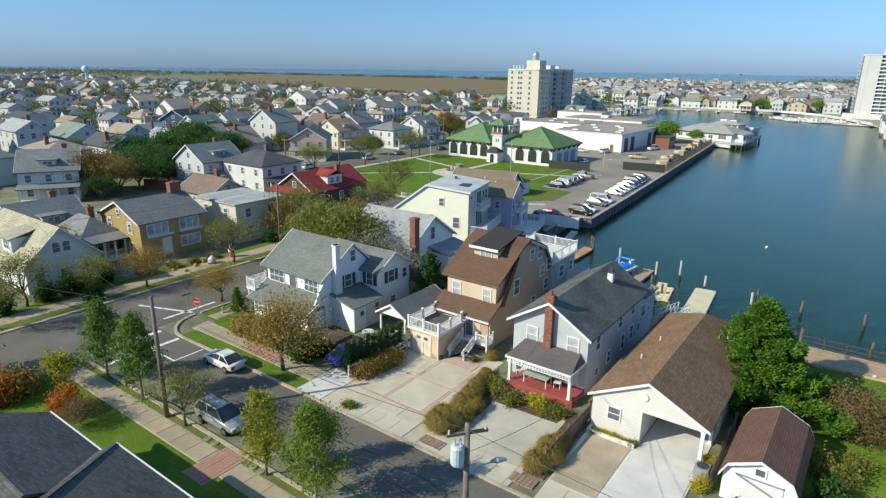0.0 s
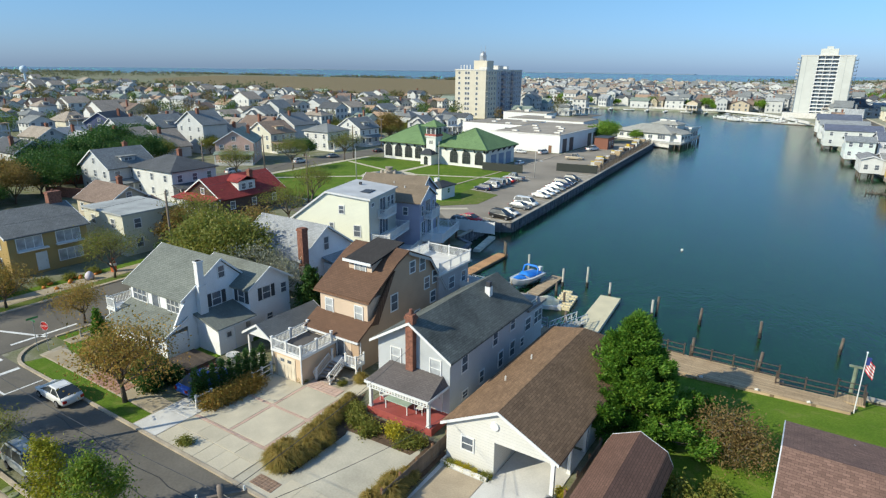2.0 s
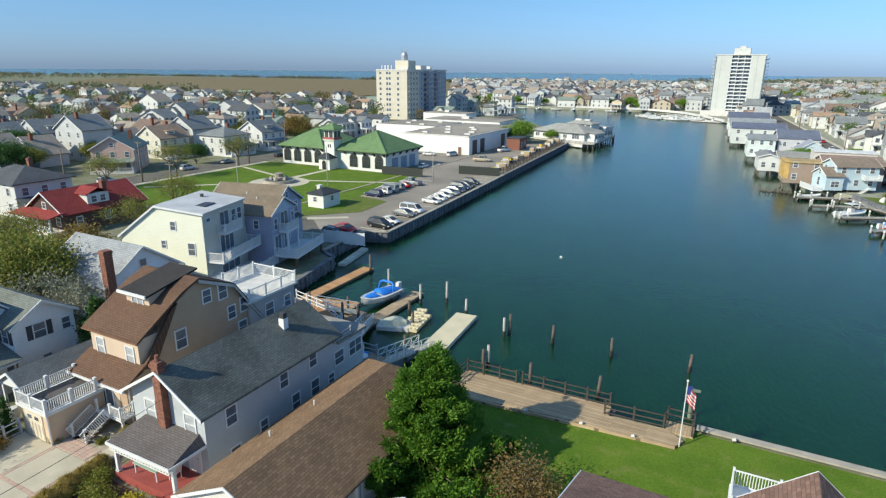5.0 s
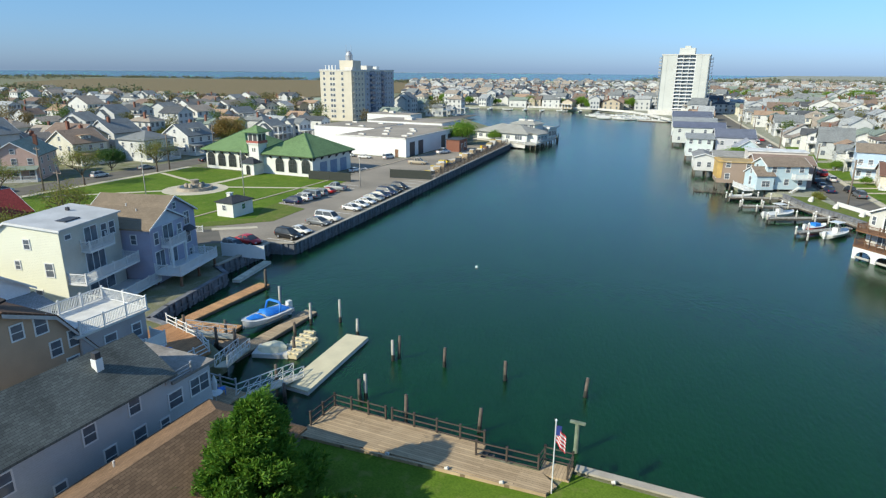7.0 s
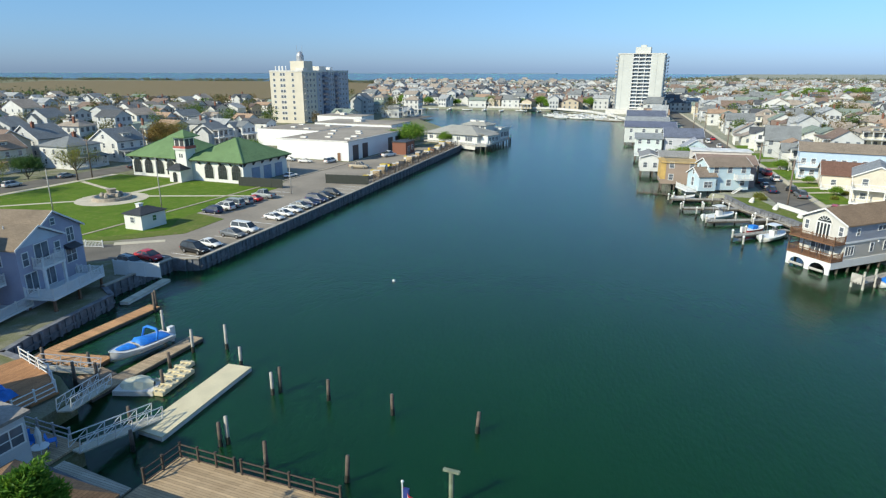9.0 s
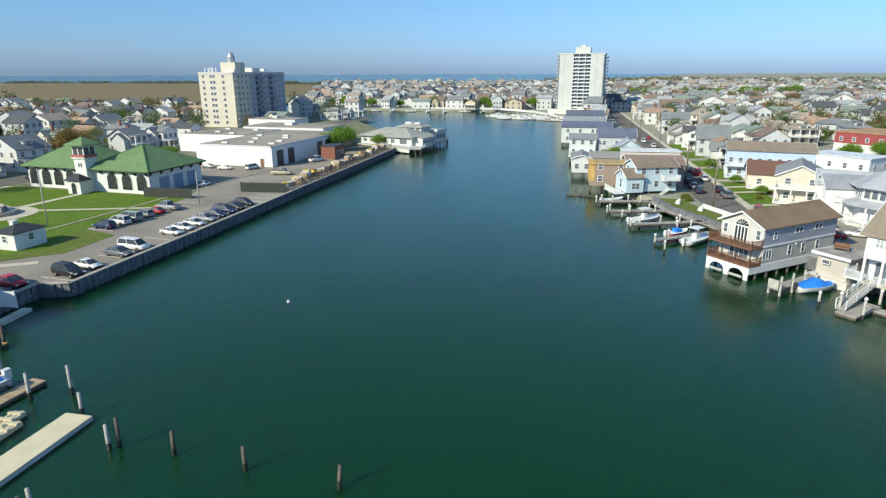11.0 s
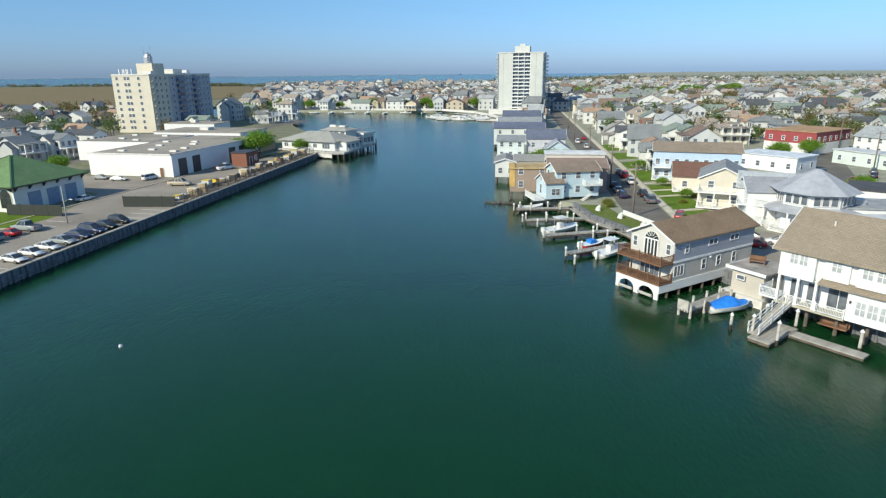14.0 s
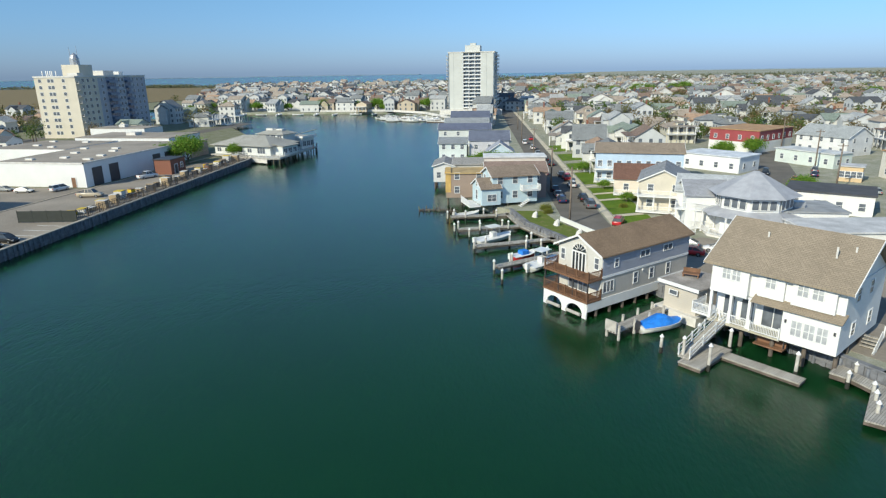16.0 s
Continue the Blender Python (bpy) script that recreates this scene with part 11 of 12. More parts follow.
grove("thicket", lambda: tree_proto("bare_thicket", "wide bare-twigged shrub with last brown leaves on the lawn", 20, 2.9, 0.5, 0.1, 1.25, leafy("leaf_dun", (0.2, 0.13, 0.055), (0.27, 0.18, 0.07), (0.13, 0.14, 0.035)), 4200, 0.07, 0.4, M_greybark, "shrub"), [(6.6, 41.4, 1.2, 0), (7.2, 40.6, 1.05, 90), (-35.2, 11.2, 0.7, 0)])
grove("yellow_small", lambda: tree_proto("small_yellow_tree", "small flat-topped tree with yellow-green leaves", 21, 2.8, 1.2, 0.08, 1.0, L_yellow, 1800, 0.1, 0.3), [(-41.6, 12.8, 1.0, 0)])
grove("pier_tree", lambda: tree_proto("green_tree", "full round green tree by the seawall", 22, 6.5, 1.2, 0.2, 0.9, L_green, 6000, 0.2, 0.65), [(-55.0, 204, 1.15, 0), (-58.5, 200.5, 0.9, 70), (-48.5, 217, 0.6, 0), (-88, 168.5, 0.7, 0), (115, 600, 1.6, 0), (124, 604, 1.5, 90), (160, 634, 1.7, 0), (150, 628, 1.5, 50), (166, 422, 1.2, 0), (28, 612, 1.3, 0), (40, 606, 1.4, 70), (95, 590, 1.4, 0), (205, 520, 1.4, 30), (240, 480, 1.5, 0), (84, 172, 0.6, 20), (93, 228, 0.7, 90), (112, 180, 1.0, 40), (120, 172, 1.1, 0), (24.5, 196, 0.72, 10), (27.4, 197.4, 0.7, 80), (30.2, 198.6, 0.66, 200), (22.2, 195.6, 0.6, 150), (83.5, 221, 0.7, 0), (57, 190, 0.4, 0), (52.6, 164, 0.3, 0), (49.8, 176, 0.3, 0), (47, 196, 0.4, 0)] + [(-182 + 10.5 * i + (i % 3) * 2.0, 416 + (i % 4) * 2.2, 0.75 + 0.2 * (i % 3), i * 70) for i in range(15)])

# trees scattered through the town; the nearest as things, the rest joined
rr = random.Random(21)
spots = []
while len(spots) < 1250:
    a = rr.random()
    if a < 0.42:
        x, y = rr.uniform(-520, -106), rr.uniform(10, 345)
    elif a < 0.7:
        x, y = rr.uniform(48, 420), rr.uniform(200, 700)
    elif a < 0.95:
        x, y = rr.uniform(-240, 520), rr.uniform(418, 1000)
    else:
        x, y = rr.uniform(-1100, -520), rr.uniform(40, 420)
    if in_view(x, y) and all((x - t[0]) ** 2 + (y - t[1]) ** 2 > (t[2] + 1.5) ** 2 for t in TAKEN):
        spots.append((x, y))
while len(spots) < 1750:
    y = 262 + 480 * rr.random() ** 1.2
    x = rr.uniform(34, 60 + 0.62 * y)
    if abs(x - STREET(y)) > 9 and in_view(x, y) and all((x - t[0]) ** 2 + (y - t[1]) ** 2 > (t[2] + 0.6) ** 2 for t in TAKEN):
        spots.append((x, y))
n = 0
rest = []
for x, y in spots:
    if math.hypot(x - 15, y - 20) < 230 and n < 60:
        key, s = rr.choice([("t_rust", 0.75), ("evergreen", 0.65), ("t_olive", 0.75), ("pier_tree", 0.8), ("t_bare", 1.0)])
        ob = copy_thing(STOCK.made[key], pose(x, y, 0, 0, 0, rr.uniform(0, 360)))
        k = s * rr.uniform(0.7, 1.15)
        ob.scale = (k, k, k)
        n += 1
    else:
        rest.append((x, y))
rng = np.random.default_rng(4)
for leaf, label, part_ in ((leafy("leaf_town_olive", (0.14, 0.15, 0.055), (0.19, 0.18, 0.07), (0.23, 0.2, 0.08)), "distant olive-green autumn trees among the houses", 0), (leafy("leaf_town_green", (0.09, 0.16, 0.04), (0.14, 0.21, 0.05), (0.2, 0.22, 0.06)), "distant green trees among the houses", 1), (leafy("leaf_town_rust", (0.2, 0.155, 0.075), (0.25, 0.175, 0.08), (0.17, 0.155, 0.07)), "distant rust-brown autumn trees among the houses", 2)):
    Q, wood = [], Shape()
    for i, (x, y) in enumerate(rest):
        if i % 3 != part_:
            continue
        h = rng.uniform(4.5, 9.5)
        cs = [(x + rng.normal(0, h * 0.19), y + rng.normal(0, h * 0.19), h * rng.uniform(0.35, 0.88)) for _ in range(9)]
        near_ = math.hypot(x - 15, y - 20) < 330
        q, _ = leaf_cloud(rng, cs, h * 0.095, 460 if near_ else 190, 0.3 if near_ else 0.5)
        q[:, 2] = np.maximum(q[:, 2], 0.1)
        Q.append(q)
        wood.tube([(x, y, 0), (x, y, h * 0.6)], [0.2, 0.1], 5)
    Q = np.concatenate(Q)
    t = tagged(new("distant_trees", cloud_mesh("distant_trees", Q, np.arange(len(Q)).reshape(-1, 4), leaf)), label, "trees", kind="stuff")
    part("trunk", wood.mesh("trunk", M_bark), t)
# low wooded edge behind the marsh, with gaps
Q = []
EDGE = [(-420, 1010), (-700, 1140), (-1100, 1110), (-1500, 1090), (-1950, 880), (-2500, 680)]
for k in range(520):
    u = rng.random() * 4.999
    (xa, ya), (xb, yb) = EDGE[int(u)], EDGE[int(u) + 1]
    t = u - int(u)
    if math.sin(u * 9.0) + math.sin(u * 23.0) * 0.7 < -0.5:
        continue
    x, y = xa + (xb - xa) * t + rng.uniform(-25, 25), ya + (yb - ya) * t + rng.uniform(-25, 25)
    hh = rng.uniform(2.0, 5.5)
    cs = [(x + rng.normal(0, 9), y + rng.normal(0, 6), hh * rng.uniform(0.3, 0.9)) for _ in range(5)]
    Q.append(leaf_cloud(rng, cs, 1.2, 60, 1.3)[0])
Q = np.concatenate(Q)
Q[:, 2] = np.maximum(Q[:, 2], 0.2)
tagged(new("distant_wood", cloud_mesh("distant_wood", Q, np.arange(len(Q)).reshape(-1, 4), leafy("leaf_far", (0.16, 0.18, 0.1), (0.22, 0.2, 0.12), (0.12, 0.16, 0.08)))), "low grey-green wooded edge beyond the marsh", "trees", kind="stuff")

# hazy woods and gardens beyond the last streets
Q = []
for k in range(1500):
    x = -430 - 1900 * rng.random() ** 1.3
    y = -x * rng.uniform(0.25, 0.78) + 120
    if -1150 < x and y > 400 or y > 900:
        continue
    h = rng.uniform(4, 9)
    cs = [(x + rng.normal(0, 6), y + rng.normal(0, 5), h * rng.uniform(0.3, 0.9)) for _ in range(4)]
    Q.append(leaf_cloud(rng, cs, 1.6, 34, 1.3)[0])
for k in range(1300):
    x, y = rng.uniform(-150, 1500), rng.uniform(1000, 1700)
    h = rng.uniform(4, 10)
    cs = [(x + rng.normal(0, 8), y + rng.normal(0, 6), h * rng.uniform(0.3, 0.9)) for _ in range(4)]
    if x > -60 + (y - 1750) * 0.9:
        Q.append(leaf_cloud(rng, cs, 1.8, 34, 1.5)[0])
Q = np.concatenate(Q)
Q[:, 2] = np.maximum(Q[:, 2], 0.1)
tagged(new("distant_gardens", cloud_mesh("distant_gardens", Q, np.arange(len(Q)).reshape(-1, 4), leafy("leaf_far", (0.16, 0.18, 0.1), (0.22, 0.2, 0.12), (0.12, 0.16, 0.08)))), "hazy grey-green trees beyond the last streets", "trees", kind="stuff")
# ---- poles, wires, signs ----
def utility_pole(x, y, h, label, arm=True, transformer=False, lamp=0, rz=0, r0=0.17):
    p = thing("utility_pole", label, "utility pole", pose(x, y, 0, 0, 0, rz))
    part("pole", Shape().tube([(0, 0, -0.1), (0, 0, h)], [r0, r0 * 0.7], 9).mesh("pole", M_polewood if r0 > 0.12 else M_pile_pale, True), p)
    if arm:
        part("crossarm", Shape().box(-0.9, 0.9, -0.06, 0.06, h - 0.5, h - 0.38).mesh("crossarm", M_polewood), p)
        for dx in (-0.8, 0.8):
            part("insulator", keep("insul", lambda: Shape().tube([(0, 0, 0), (0, 0, 0.18)], [0.05, 0.04], 7).mesh("insulator", M_stone)), p, at=pose(dx, 0, h - 0.38))
    if transformer:
        t = part("transformer", Shape().tube([(-0.42, 0, h - 1.9), (-0.42, 0, h - 1.8), (-0.42, 0, h - 1.05), (-0.42, 0, h - 0.95)], [0.26, 0.3, 0.3, 0.22], 14).mesh("transformer", plain("pale_blue_tank", (0.5, 0.56, 0.6), 0.5)), p, "pale grey-blue transformer drum")
        for dx in (-0.55, -0.3):
            part("bushing", keep("bush", lambda: Shape().tube([(0, 0, 0), (0, 0, 0.28)], [0.05, 0.035], 7).mesh("bushing", M_stone)), t, at=pose(dx, 0, h - 0.95))
    if lamp:
        a = part("lamp_arm", Shape().tube([(0, 0, h - 2.6), (lamp * 0.7, 0.0, h - 2.15), (lamp * 1.2, 0, h - 2.05)], [0.035, 0.035, 0.03], 6).mesh("lamp_arm", M_grey), p)
        part("lamp_head", Shape().tube([(lamp * 1.1, 0, h - 2.05), (lamp * 1.4, 0, h - 2.03), (lamp * 1.8, 0, h - 2.06)], [0.07, 0.14, 0.06], 8).mesh("lamp_head", M_grey), a)
    return p


utility_pole(-31.6, 15.2, 8.8, "tall brown timber utility pole on the verge", arm=False)
utility_pole(-7.2, 15.35, 9.0, "timber utility pole with a transformer drum and street lamp", True, True, 1, 52)
utility_pole(15.5, 15.2, 8.8, "timber utility pole on the verge", arm=False)
utility_pole(-58.4, 46.8, 8.5, "timber utility pole beside the stucco house", False)
utility_pole(-72.4, 98.1, 7.5, "slender pale pole on the green", False, r0=0.1)
utility_pole(-58.0, 107.1, 9.0, "tall slender pole on the green", False, r0=0.1)
utility_pole(-45.6, 127, 6.0, "slender lamp post on the green", False, False, 1, r0=0.1)
for x, y in ((42.2, 148.0), (39.6, 172.5), (35.6, 212), (31.0, 258), (28, 300)):
    utility_pole(x, y, 8.6, "timber utility pole along the narrow street", True, rz=0)
for x, y in ((99, 205), (104, 240), (92, 178)):
    utility_pole(x, y, 8.8, "timber utility pole along the main street", True)
for x, y in ((-97.5, 96), (-97.5, 126), (-107, 150), (-68, 80), (-97, 80)):
    utility_pole(x, y, 8.6, "timber utility pole along the street by the green", True)


def wire(a, b, sag, label="thin dark overhead cable between the poles"):
    w = thing("overhead_cable", label, "cable", group="overhead cables")
    a, b = Vector(a), Vector(b)
    pts = [a + (b - a) * (i / 14) - Vector((0, 0, sag * 4 * (i / 14) * (1 - i / 14))) for i in range(15)]
    part("strand", Shape().tube(pts, [0.013] * 15, 5).mesh("strand", M_dark), w)


wire((-7.2, 15.35, 8.7), (-31.6, 15.2, 8.4), 0.5)
wire((-31.6, 15.2, 8.3), (-62, 8, 8.2), 0.6)
wire((-31.6, 15.2, 7.9), (-62, 20, 7.8), 0.6)
wire((-7.2, 15.35, 8.5), (-13.0, 35.0, 4.9), 0.3)
wire((-7.2, 15.35, 7.6), (-8.0, 31.5, 3.0), 0.3)
wire((-7.2, 15.35, 8.7), (30, 17, 8.0), 0.7)
wire((-58.4, 46.8, 8.2), (-62, 20, 7.8), 0.6)
wire((-58.4, 46.8, 8.2), (-68, 80, 8.2), 0.7)
wire((-68, 80, 8.2), (-97, 80, 8.2), 0.6)
for a, b in (((42.2, 148.0), (39.6, 172.5)), ((39.6, 172.5), (35.6, 212)), ((35.6, 212), (31, 258))):
    for dx in (-0.8, 0.8):
        wire((a[0] + dx, a[1], 8.4), (b[0] + dx, b[1], 8.4), 0.7)

sg = thing("stop_sign", "red octagonal stop sign on a metal post", "road sign", pose(-43.6, 25.3, 0, 0, 0, 20))
part("post", Shape().tube([(0, 0, 0), (0, 0, 2.6)], [0.035, 0.035], 7).mesh("post", M_grey), sg)
oct8 = [(0.38 * math.cos(math.pi / 8 + i * math.pi / 4), 2.3 + 0.38 * math.sin(math.pi / 8 + i * math.pi / 4)) for i in range(8)]
pl = part("plate", Shape().prism([(a * 1.07, 2.3 + (z - 2.3) * 1.07) for a, z in oct8], "y", -0.05, -0.035).mesh("plate", M_trim), sg)
part("face", Shape().prism(oct8, "y", -0.06, -0.051).mesh("face", plain("sign_red", (0.45, 0.02, 0.02), 0.5)), pl, "red sign face")
cu = bpy.data.curves.new("lettering", "FONT")
cu.body, cu.size, cu.align_x, cu.extrude = "STOP", 0.24, "CENTER", 0.003
tmp = bpy.data.objects.new("lettering", cu)
scene.collection.objects.link(tmp)
bpy.context.view_layer.update()
me = bpy.data.meshes.new_from_object(tmp.evaluated_get(bpy.context.evaluated_depsgraph_get()))
bpy.data.objects.remove(tmp)
me.materials.clear()
me.materials.append(M_trim)
part("lettering", me, pl, "white STOP lettering", pose(0, -0.066, 2.22, 90, 0, 0))
s2 = thing("street_sign_post", "slim metal street name post at the corner", "road sign", pose(-44.4, 24.8, 0))
part("post", Shape().tube([(0, 0, 0), (0, 0, 2.9)], [0.03, 0.03], 7).mesh("post", M_grey), s2)
part("blade", Shape().box(-0.45, 0.45, -0.01, 0.01, 2.7, 2.86).mesh("blade", plain("sign_green", (0.03, 0.2, 0.06), 0.5)), s2)
part("blade", Shape().box(-0.01, 0.01, -0.45, 0.45, 2.88, 3.04).mesh("blade", plain("sign_green", (0.03, 0.2, 0.06), 0.5)), s2)

# fences and garden things near the front
rf = thing("rail_fence", "white two-rail timber fence beside the driveway hedge", "fence")
for a, b in (((-25.0, 31.0), (-25.1, 33.0)), ((-25.6, 26.6), (-25.5, 27.8))):
    railing(rf, [a, b], 0.0, 0.95, M_trim, 0, 1.2, 0.12)
bf = thing("board_fence", "grey-brown timber board fence between the driveways", "fence")
for i in range(34):
    part("board", keep("fboard", lambda: Shape().box(-0.09, 0.09, -0.015, 0.015, 0.03, 1.15).mesh("board", plain("fence_board", (0.24, 0.18, 0.13), 0.9, 0.25, each=0.25))), bf, at=pose(-8.45, 26.0 + 0.2 * i, 0, 0, 0, 90))
for i in range(5):
    part("post", keep("fpost", lambda: Shape().box(-0.06, 0.06, -0.06, 0.06, 0, 1.25).mesh("post", M_woodbrown)), bf, at=pose(-8.55, 26.0 + 1.65 * i, 0))
part("rail", Shape().box(-8.54, -8.47, 26, 32.6, 0.85, 0.95).box(-8.54, -8.47, 26, 32.6, 0.25, 0.35).mesh("rail", M_woodbrown), bf)
b2 = thing("board_fence", "brown timber board fence between carport and shed", "fence")
for i in range(40):
    part("board", keep("fboard", None), b2, at=pose(-0.05, 29.5 + 0.2 * i, 0, 0, 0, 90))
for i in range(5):
    part("post", keep("fpost", None), b2, at=pose(-0.15, 29.5 + 1.95 * i, 0))
ac = thing("air_conditioner", "round-fan grey air conditioner unit beside the carport", "air conditioner", pose(-0.62, 30.6, 0.02))
part("case", Shape().box(-0.4, 0.4, -0.4, 0.4, 0.05, 0.85).mesh("case", M_grey), ac)
part("grille", Shape().tube([(0, 0, 0.85), (0, 0, 0.89)], [0.34, 0.34], 16).mesh("grille", M_dark), ac)
part("base", Shape().box(-0.5, 0.5, -0.5, 0.5, 0, 0.05).mesh("base", M_stone), ac)
for x, y, c in ((-30.8, 26.9, M_blue), (-26.9, 33.6, M_stone)):
    wb = thing("wheeled_bin", "blue plastic wheeled bin" if c is M_blue else "pale round garden planter", "bin" if c is M_blue else "planter", pose(x, y, 0))
    part("body", Shape().tube([(0, 0, 0.05), (0, 0, 0.95)], [0.26, 0.33], 8).mesh("body", c), wb)
    part("lid", Shape().tube([(0, 0, 0.95), (0, 0, 1.03)], [0.36, 0.3], 8).mesh("lid", c), wb)
dg = thing("inflatable_ornament", "white dome-shaped garden decoration by the yellow house", "ornament", pose(-58.6, 36.6, 0))
part("dome", Shape().tube([(0, 0, 0.1), (0, 0, 0.45), (0, 0, 0.8), (0, 0, 1.0)], [0.4, 0.5, 0.35, 0.1], 14).mesh("dome", plain("pale_mauve", (0.6, 0.55, 0.62), 0.6), True), dg)
part("base", Shape().tube([(0, 0, 0), (0, 0, 0.12)], [0.5, 0.5], 14).mesh("base", M_dark), dg)
o2 = thing("garden_ornament_red", "tall red and white striped garden decoration", "ornament", pose(-59.0, 39.6, 0))
part("column", Shape().tube([(0, 0, 0), (0, 0, 1.0), (0, 0, 1.7)], [0.3, 0.35, 0.1], 9).mesh("column", plain("ornament_orange", (0.5, 0.12, 0.04), 0.6)), o2)
part("band", Shape().tube([(0, 0, 0.8), (0, 0, 1.1)], [0.37, 0.36], 9).mesh("band", M_trim), o2)
rr = random.Random(8)
for k in range(14):
    pk = STOCK.put("pumpkin", lambda: thing("pumpkin", "small orange pumpkin in the front garden", "pumpkin"), pose(-60.5 + rr.uniform(0, 2.2), 31.5 + rr.uniform(0, 7), 0.0), group="pumpkins")
    if not pk.children:
        part("fruit", Shape().tube([(0, 0, 0), (0, 0, 0.1), (0, 0, 0.25), (0, 0, 0.33)], [0.12, 0.24, 0.22, 0.06], 10).mesh("fruit", plain("pumpkin", (0.5, 0.16, 0.01), 0.6), True), pk)
        part("stalk", Shape().tube([(0, 0, 0.3), (0.03, 0, 0.42)], [0.03, 0.02], 5).mesh("stalk", M_bark), pk)
fo = thing("garden_fence", "white picket fence by the green", "fence")
railing(fo, [(-66, 81.0), (-47.5, 86.6)], 0.0, 0.9, step=0.2, every=2.4)
f3 = thing("corner_fence", "low pale timber fence along the corner lawn", "fence")
railing(f3, [(-44.2, 28.2), (-44.4, 40.0)], 0.0, 0.6, M_pile_pale, 0, 2.2)
wl = thing("brick_wall_long", "long reddish garden wall below the evergreens", "wall")
part("wall", Shape().bar((-110, 56, 0.9), (-100, 60, 0.9), 0.25, 1.8).bar((-122, 60, 0.9), (-106, 80, 0.9), 0.25, 1.8).mesh("wall", M_brick), wl)
for x, y in ((-6.6, 92.1),):
    gu = STOCK.put("gull", lambda: thing("floating_buoy", "small white mooring buoy on the water", "buoy"), pose(x, y, WATER), group="buoys")
    if not gu.children:
        part("ball", Shape().tube([(0, 0, -0.1), (0, 0, 0.05), (0, 0, 0.2), (0, 0, 0.26)], [0.1, 0.2, 0.15, 0.03], 9).mesh("ball", M_cap, True), gu)
        part("ring", Shape().tube([(0, 0, 0.24), (0, 0, 0.34)], [0.03, 0.03], 5).mesh("ring", M_dark), gu)

# ---- paving laid in pieces ----
def slabs(owner, x0, x1, y0, y1, nx, ny, z, mat, gap=0.014, name="slab"):
    w, d = (x1 - x0) / nx, (y1 - y0) / ny
    me = keep(("slab", round(w, 2), round(d, 2), mat.name), lambda: Shape().add(
        [(gap, gap, -0.08), (w - gap, gap, -0.08), (w - gap, d - gap, -0.08), (gap, d - gap, -0.08), (gap, gap, -0.01), (w - gap, gap, -0.01), (w - gap, d - gap, -0.01), (gap, d - gap, -0.01),
         (gap + 0.015, gap + 0.015, 0), (w - gap - 0.015, gap + 0.015, 0), (w - gap - 0.015, d - gap - 0.015, 0), (gap + 0.015, d - gap - 0.015, 0)],
        [(0, 1, 5, 4), (1, 2, 6, 5), (2, 3, 7, 6), (3, 0, 4, 7), (4, 5, 9, 8), (5, 6, 10, 9), (6, 7, 11, 10), (7, 4, 8, 11), (8, 9, 10, 11)]).mesh(name, mat))
    for i in range(nx):
        for j in range(ny):
            part(name, me, owner, at=pose(x0 + w * i, y0 + d * j, z + 0.004 * ((i * 7 + j * 3) % 3)))


M_joint = plain("joint_sand", (0.42, 0.36, 0.27), 0.95, 0.2, 2, 20, 0.2)
pv = flat("pavement", rect(-44.6, 40, 13.55, 15.1), 0.03, M_joint, "front pavement of pale concrete slabs", "pavement")
slabs(pv, -44.4, -25.5, 13.6, 15.05, 12, 1, 0.06, M_walk)
slabs(pv, -23.2, 20, 13.6, 15.05, 28, 1, 0.06, M_walk)
pb = flat("brick_path", rect(-25.4, -23.3, 12.5, 15.58), 0.035, M_joint, "salmon-red brick path across the pavement", "path")
slabs(pb, -25.4, -23.3, 12.5, 15.55, 7, 15, 0.06, M_redconc, 0.006, "brick")
for x in (-26.3, -27.1, -22.4, -21.7):
    rs = STOCK.put("round_stone", lambda: thing("round_stepping_stone", "round mossy stepping stone in the verge", "stone"), pose(x, 15.33, 0.02), group="stepping stones")
    if not rs.children:
        part("disc", Shape().tube([(0, 0, 0), (0, 0, 0.05), (0, 0, 0.07)], [0.26, 0.26, 0.22], 14).mesh("disc", plain("mossy_stone", (0.22, 0.24, 0.12), 0.95, 0.3, 3, 20, 0.3)), rs)
p2 = flat("pavement_north", [(-43.5, 24.5), (-27.6, 24.5), (-27.6, 26.1), (-43.8, 26.3)], 0.03, M_joint, "pavement of worn reddish and grey slabs", "pavement")
slabs(p2, -43.0, -36.6, 24.55, 26.0, 5, 1, 0.06, M_walk)
slabs(p2, -36.5, -32.0, 24.55, 26.0, 9, 3, 0.06, M_redconc, 0.02, "brick")
slabs(p2, -31.9, -27.7, 24.55, 26.0, 3, 1, 0.06, M_walk)
p3 = flat("pavement_west", rect(-59.6, -57.4, -40, 66), 0.03, M_joint, "pavement along the cross street", "pavement")
slabs(p3, -59.55, -57.45, -10, 66, 1, 46, 0.06, M_walk)
p4 = flat("pavement_east_side", rect(-44.8, -43.4, 27, 44), 0.03, M_joint, "pavement beside the corner lawn", "pavement")
slabs(p4, -44.75, -43.45, 27, 44, 1, 11, 0.06, M_walk)
M_band = plain("faded_brick_band", (0.58, 0.41, 0.33), 0.9, 0.16, 1.0, 14, 0.2, each=0.12)
M_pad = plain("brown_brick_pad", (0.36, 0.24, 0.17), 0.9, 0.3, 1.5, 14, 0.2, each=0.25)
dv = flat("driveway", [(-27.6, 22.95), (-17.2, 22.95), (-17.2, 33.2), (-19.0, 36.9), (-24.9, 36.9), (-25.2, 30), (-27.6, 30)], 0.02, M_joint, "wide concrete driveway with red brick bands", "driveway")
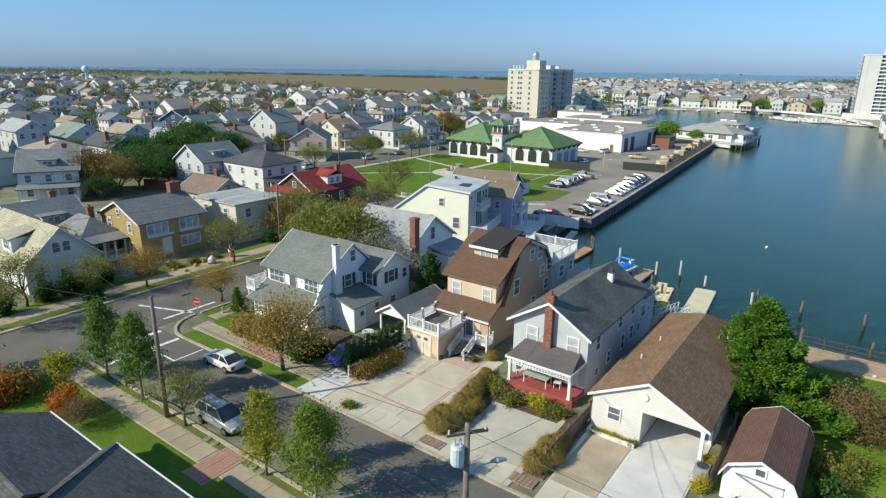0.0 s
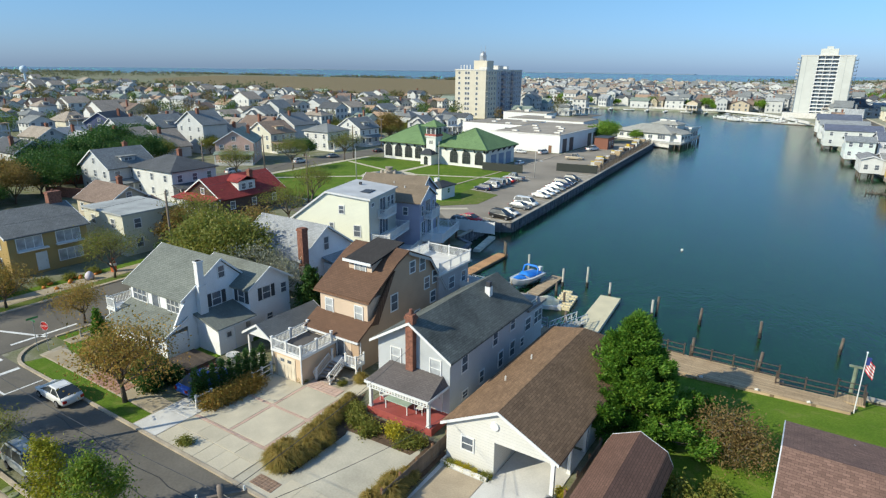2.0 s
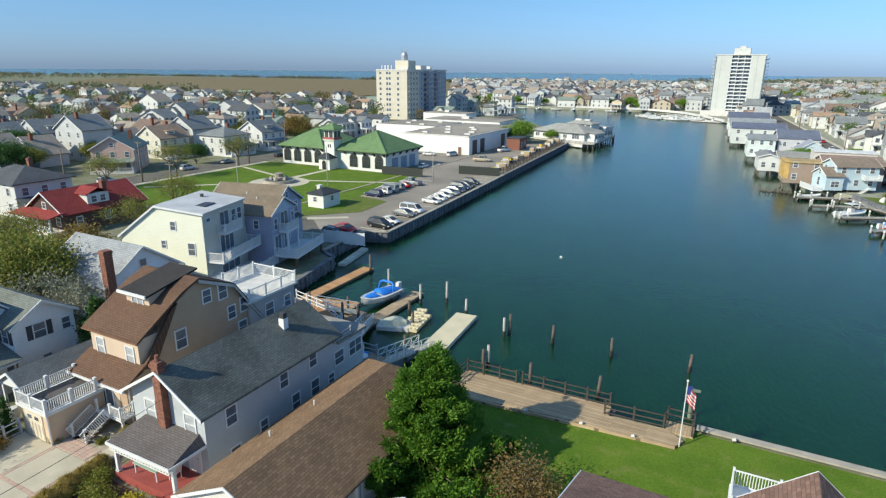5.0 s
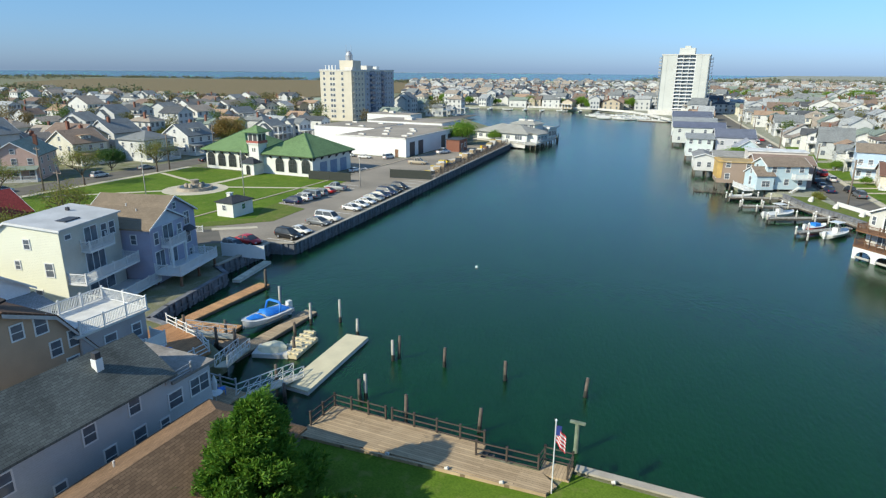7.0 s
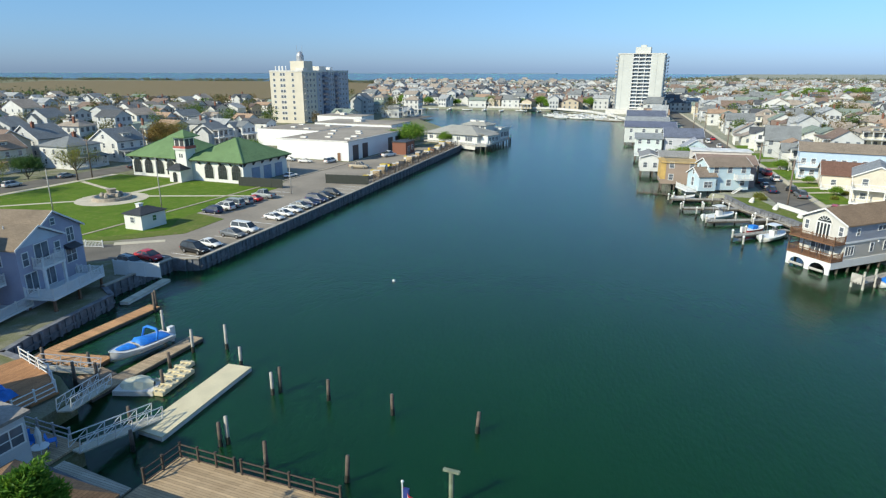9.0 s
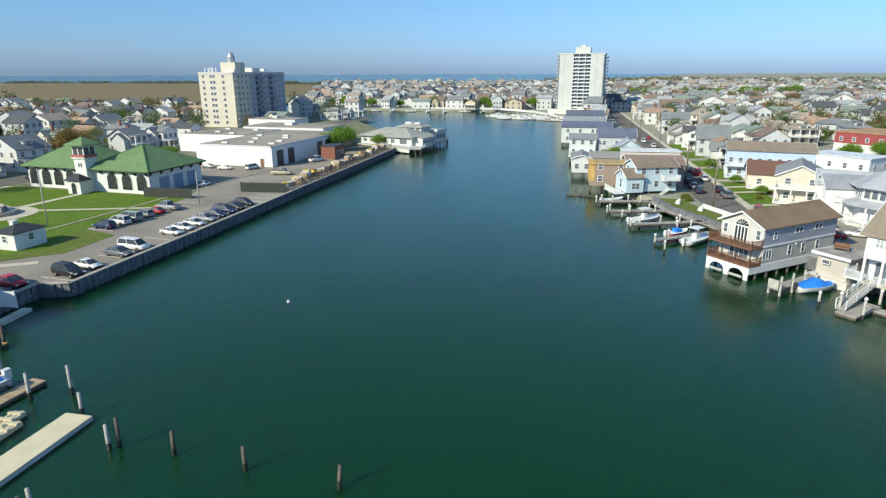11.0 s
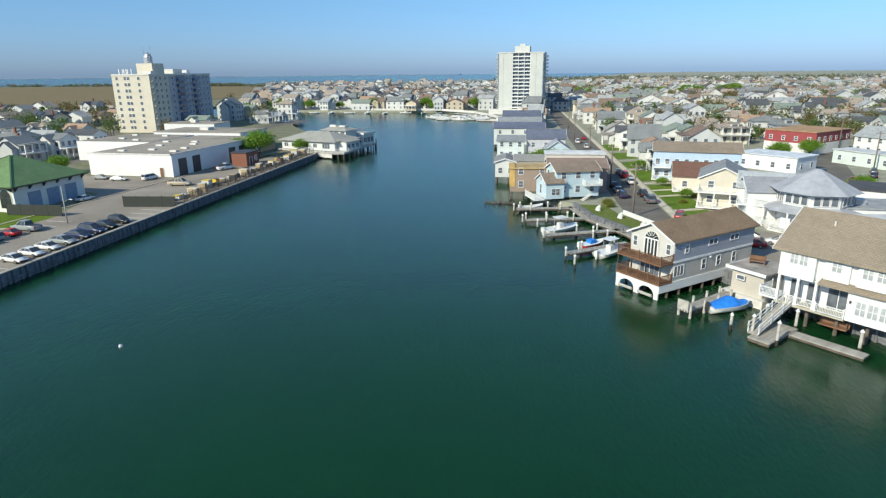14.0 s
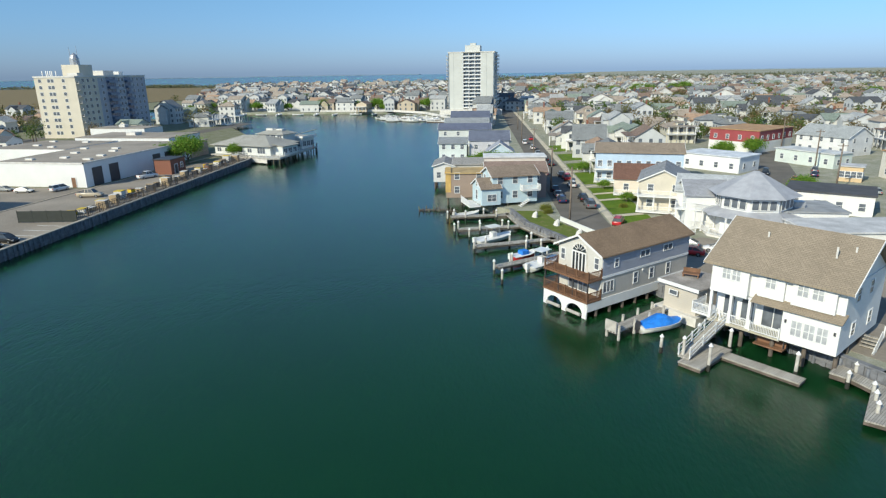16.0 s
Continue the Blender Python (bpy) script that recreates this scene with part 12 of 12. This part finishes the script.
slabs(dv, -24.9, -17.3, 23.0, 24.6, 6, 1, 0.05, M_concrete, 0.008)
slabs(dv, -24.9, -17.3, 24.62, 25.9, 4, 1, 0.05, M_concrete, 0.008)
slabs(dv, -27.5, -25.0, 23.0, 30.4, 1, 3, 0.05, plain("pale_concrete", (0.6, 0.58, 0.54), 0.9, 0.12, 0.6, 12, 0.15), 0.008)
for x0, x1 in ((-24.9, -21.65), (-21.4, -18.2), (-17.95, -17.3)):
    slabs(dv, x0, x1, 26.2, 29.75, 1, 1, 0.05, M_concrete, 0.008)
    slabs(dv, x0, x1, 30.0, 33.1, 1, 1, 0.05, M_concrete, 0.008)
slabs(dv, -18.5, -17.3, 33.15, 36.0, 1, 1, 0.05, M_concrete, 0.008)
slabs(dv, -24.9, -17.3, 25.93, 26.17, 16, 1, 0.05, M_band, 0.006, "brick")
slabs(dv, -24.9, -17.3, 29.76, 29.99, 16, 1, 0.05, M_band, 0.006, "brick")
slabs(dv, -21.64, -21.41, 26.2, 33.1, 1, 14, 0.05, M_band, 0.006, "brick")
slabs(dv, -18.19, -17.96, 26.2, 33.1, 1, 14, 0.05, M_band, 0.006, "brick")
slabs(dv, -21.6, -18.6, 33.15, 34.2, 8, 4, 0.05, M_band, 0.006, "brick")
bed = flat("flower_bed", [(-17.15, 25.2), (-14.8, 25.2), (-14.8, 30), (-16.6, 33.5), (-17.15, 35)], 0.04, M_mulch, "brown mulched bed of ornamental grasses", "flower bed")
d2 = flat("driveway_middle", [(-17.2, 22.95), (-9.4, 22.95), (-8.9, 29.5), (-10.2, 32.5), (-15.8, 31.2), (-14.8, 29), (-14.8, 25.15), (-17.2, 25.15)], 0.03, plain("worn_concrete", (0.47, 0.43, 0.34), 0.9, 0.16, 0.4, 10, 0.2), "worn pale concrete driveway", "driveway")
slabs(d2, -14.4, -9.75, 23.0, 24.9, 4, 1, 0.05, M_concrete, 0.008)
slabs(d2, -16.3, -14.5, 23.35, 24.25, 7, 4, 0.06, M_pad, 0.012, "brick")
slabs(d2, -9.7, -8.1, 23.6, 24.5, 6, 4, 0.06, M_pad, 0.012, "brick")
flat("flower_bed_middle", [(-9.4, 24.8), (-8.0, 24.8), (-8.2, 32), (-9.6, 32.6)], 0.05, M_mulch, "mulched strip with ornamental grasses", "flower bed")
flat("flower_bed_porch", [(-16.6, 30.4), (-10.0, 30.6), (-9.6, 32.6), (-16.4, 32.8)], 0.045, M_mulch, "mulched bed of shrubs before the red porch", "flower bed")
d3 = flat("driveway_right", [(-7.7, 22.95), (-0.9, 22.95), (-0.9, 37.0), (-4.6, 37.0), (-4.7, 31.0), (-8.0, 31.0)], 0.03, plain("pale_concrete", (0.6, 0.58, 0.54), 0.9, 0.12, 0.6, 12, 0.15), "pale concrete driveway into the carport", "driveway")
slabs(d3, -7.7, -4.9, 25.0, 30.9, 1, 1, 0.06, plain("stained_concrete", (0.42, 0.34, 0.24), 0.9, 0.2, 0.5, 10, 0.2))
slabs(d3, -4.8, -1.0, 25.0, 31.0, 1, 1, 0.06, plain("pale_concrete", (0.6, 0.58, 0.54), 0.9, 0.12, 0.6, 12, 0.15))
slabs(d3, -7.7, -1.0, 23.0, 24.9, 5, 1, 0.06, M_concrete)
flat("side_yard", [(-19.4, 36.9), (-16.4, 33.5), (-16.3, 53.2), (-19.4, 53.2)], 0.01, M_soil, "narrow bare yard between the houses", "yard")
flat("street_east_pave", rect(-0.8, 40, 22.95, 24.6), 0.05, M_walk, "pavement slabs along the street", "pavement")
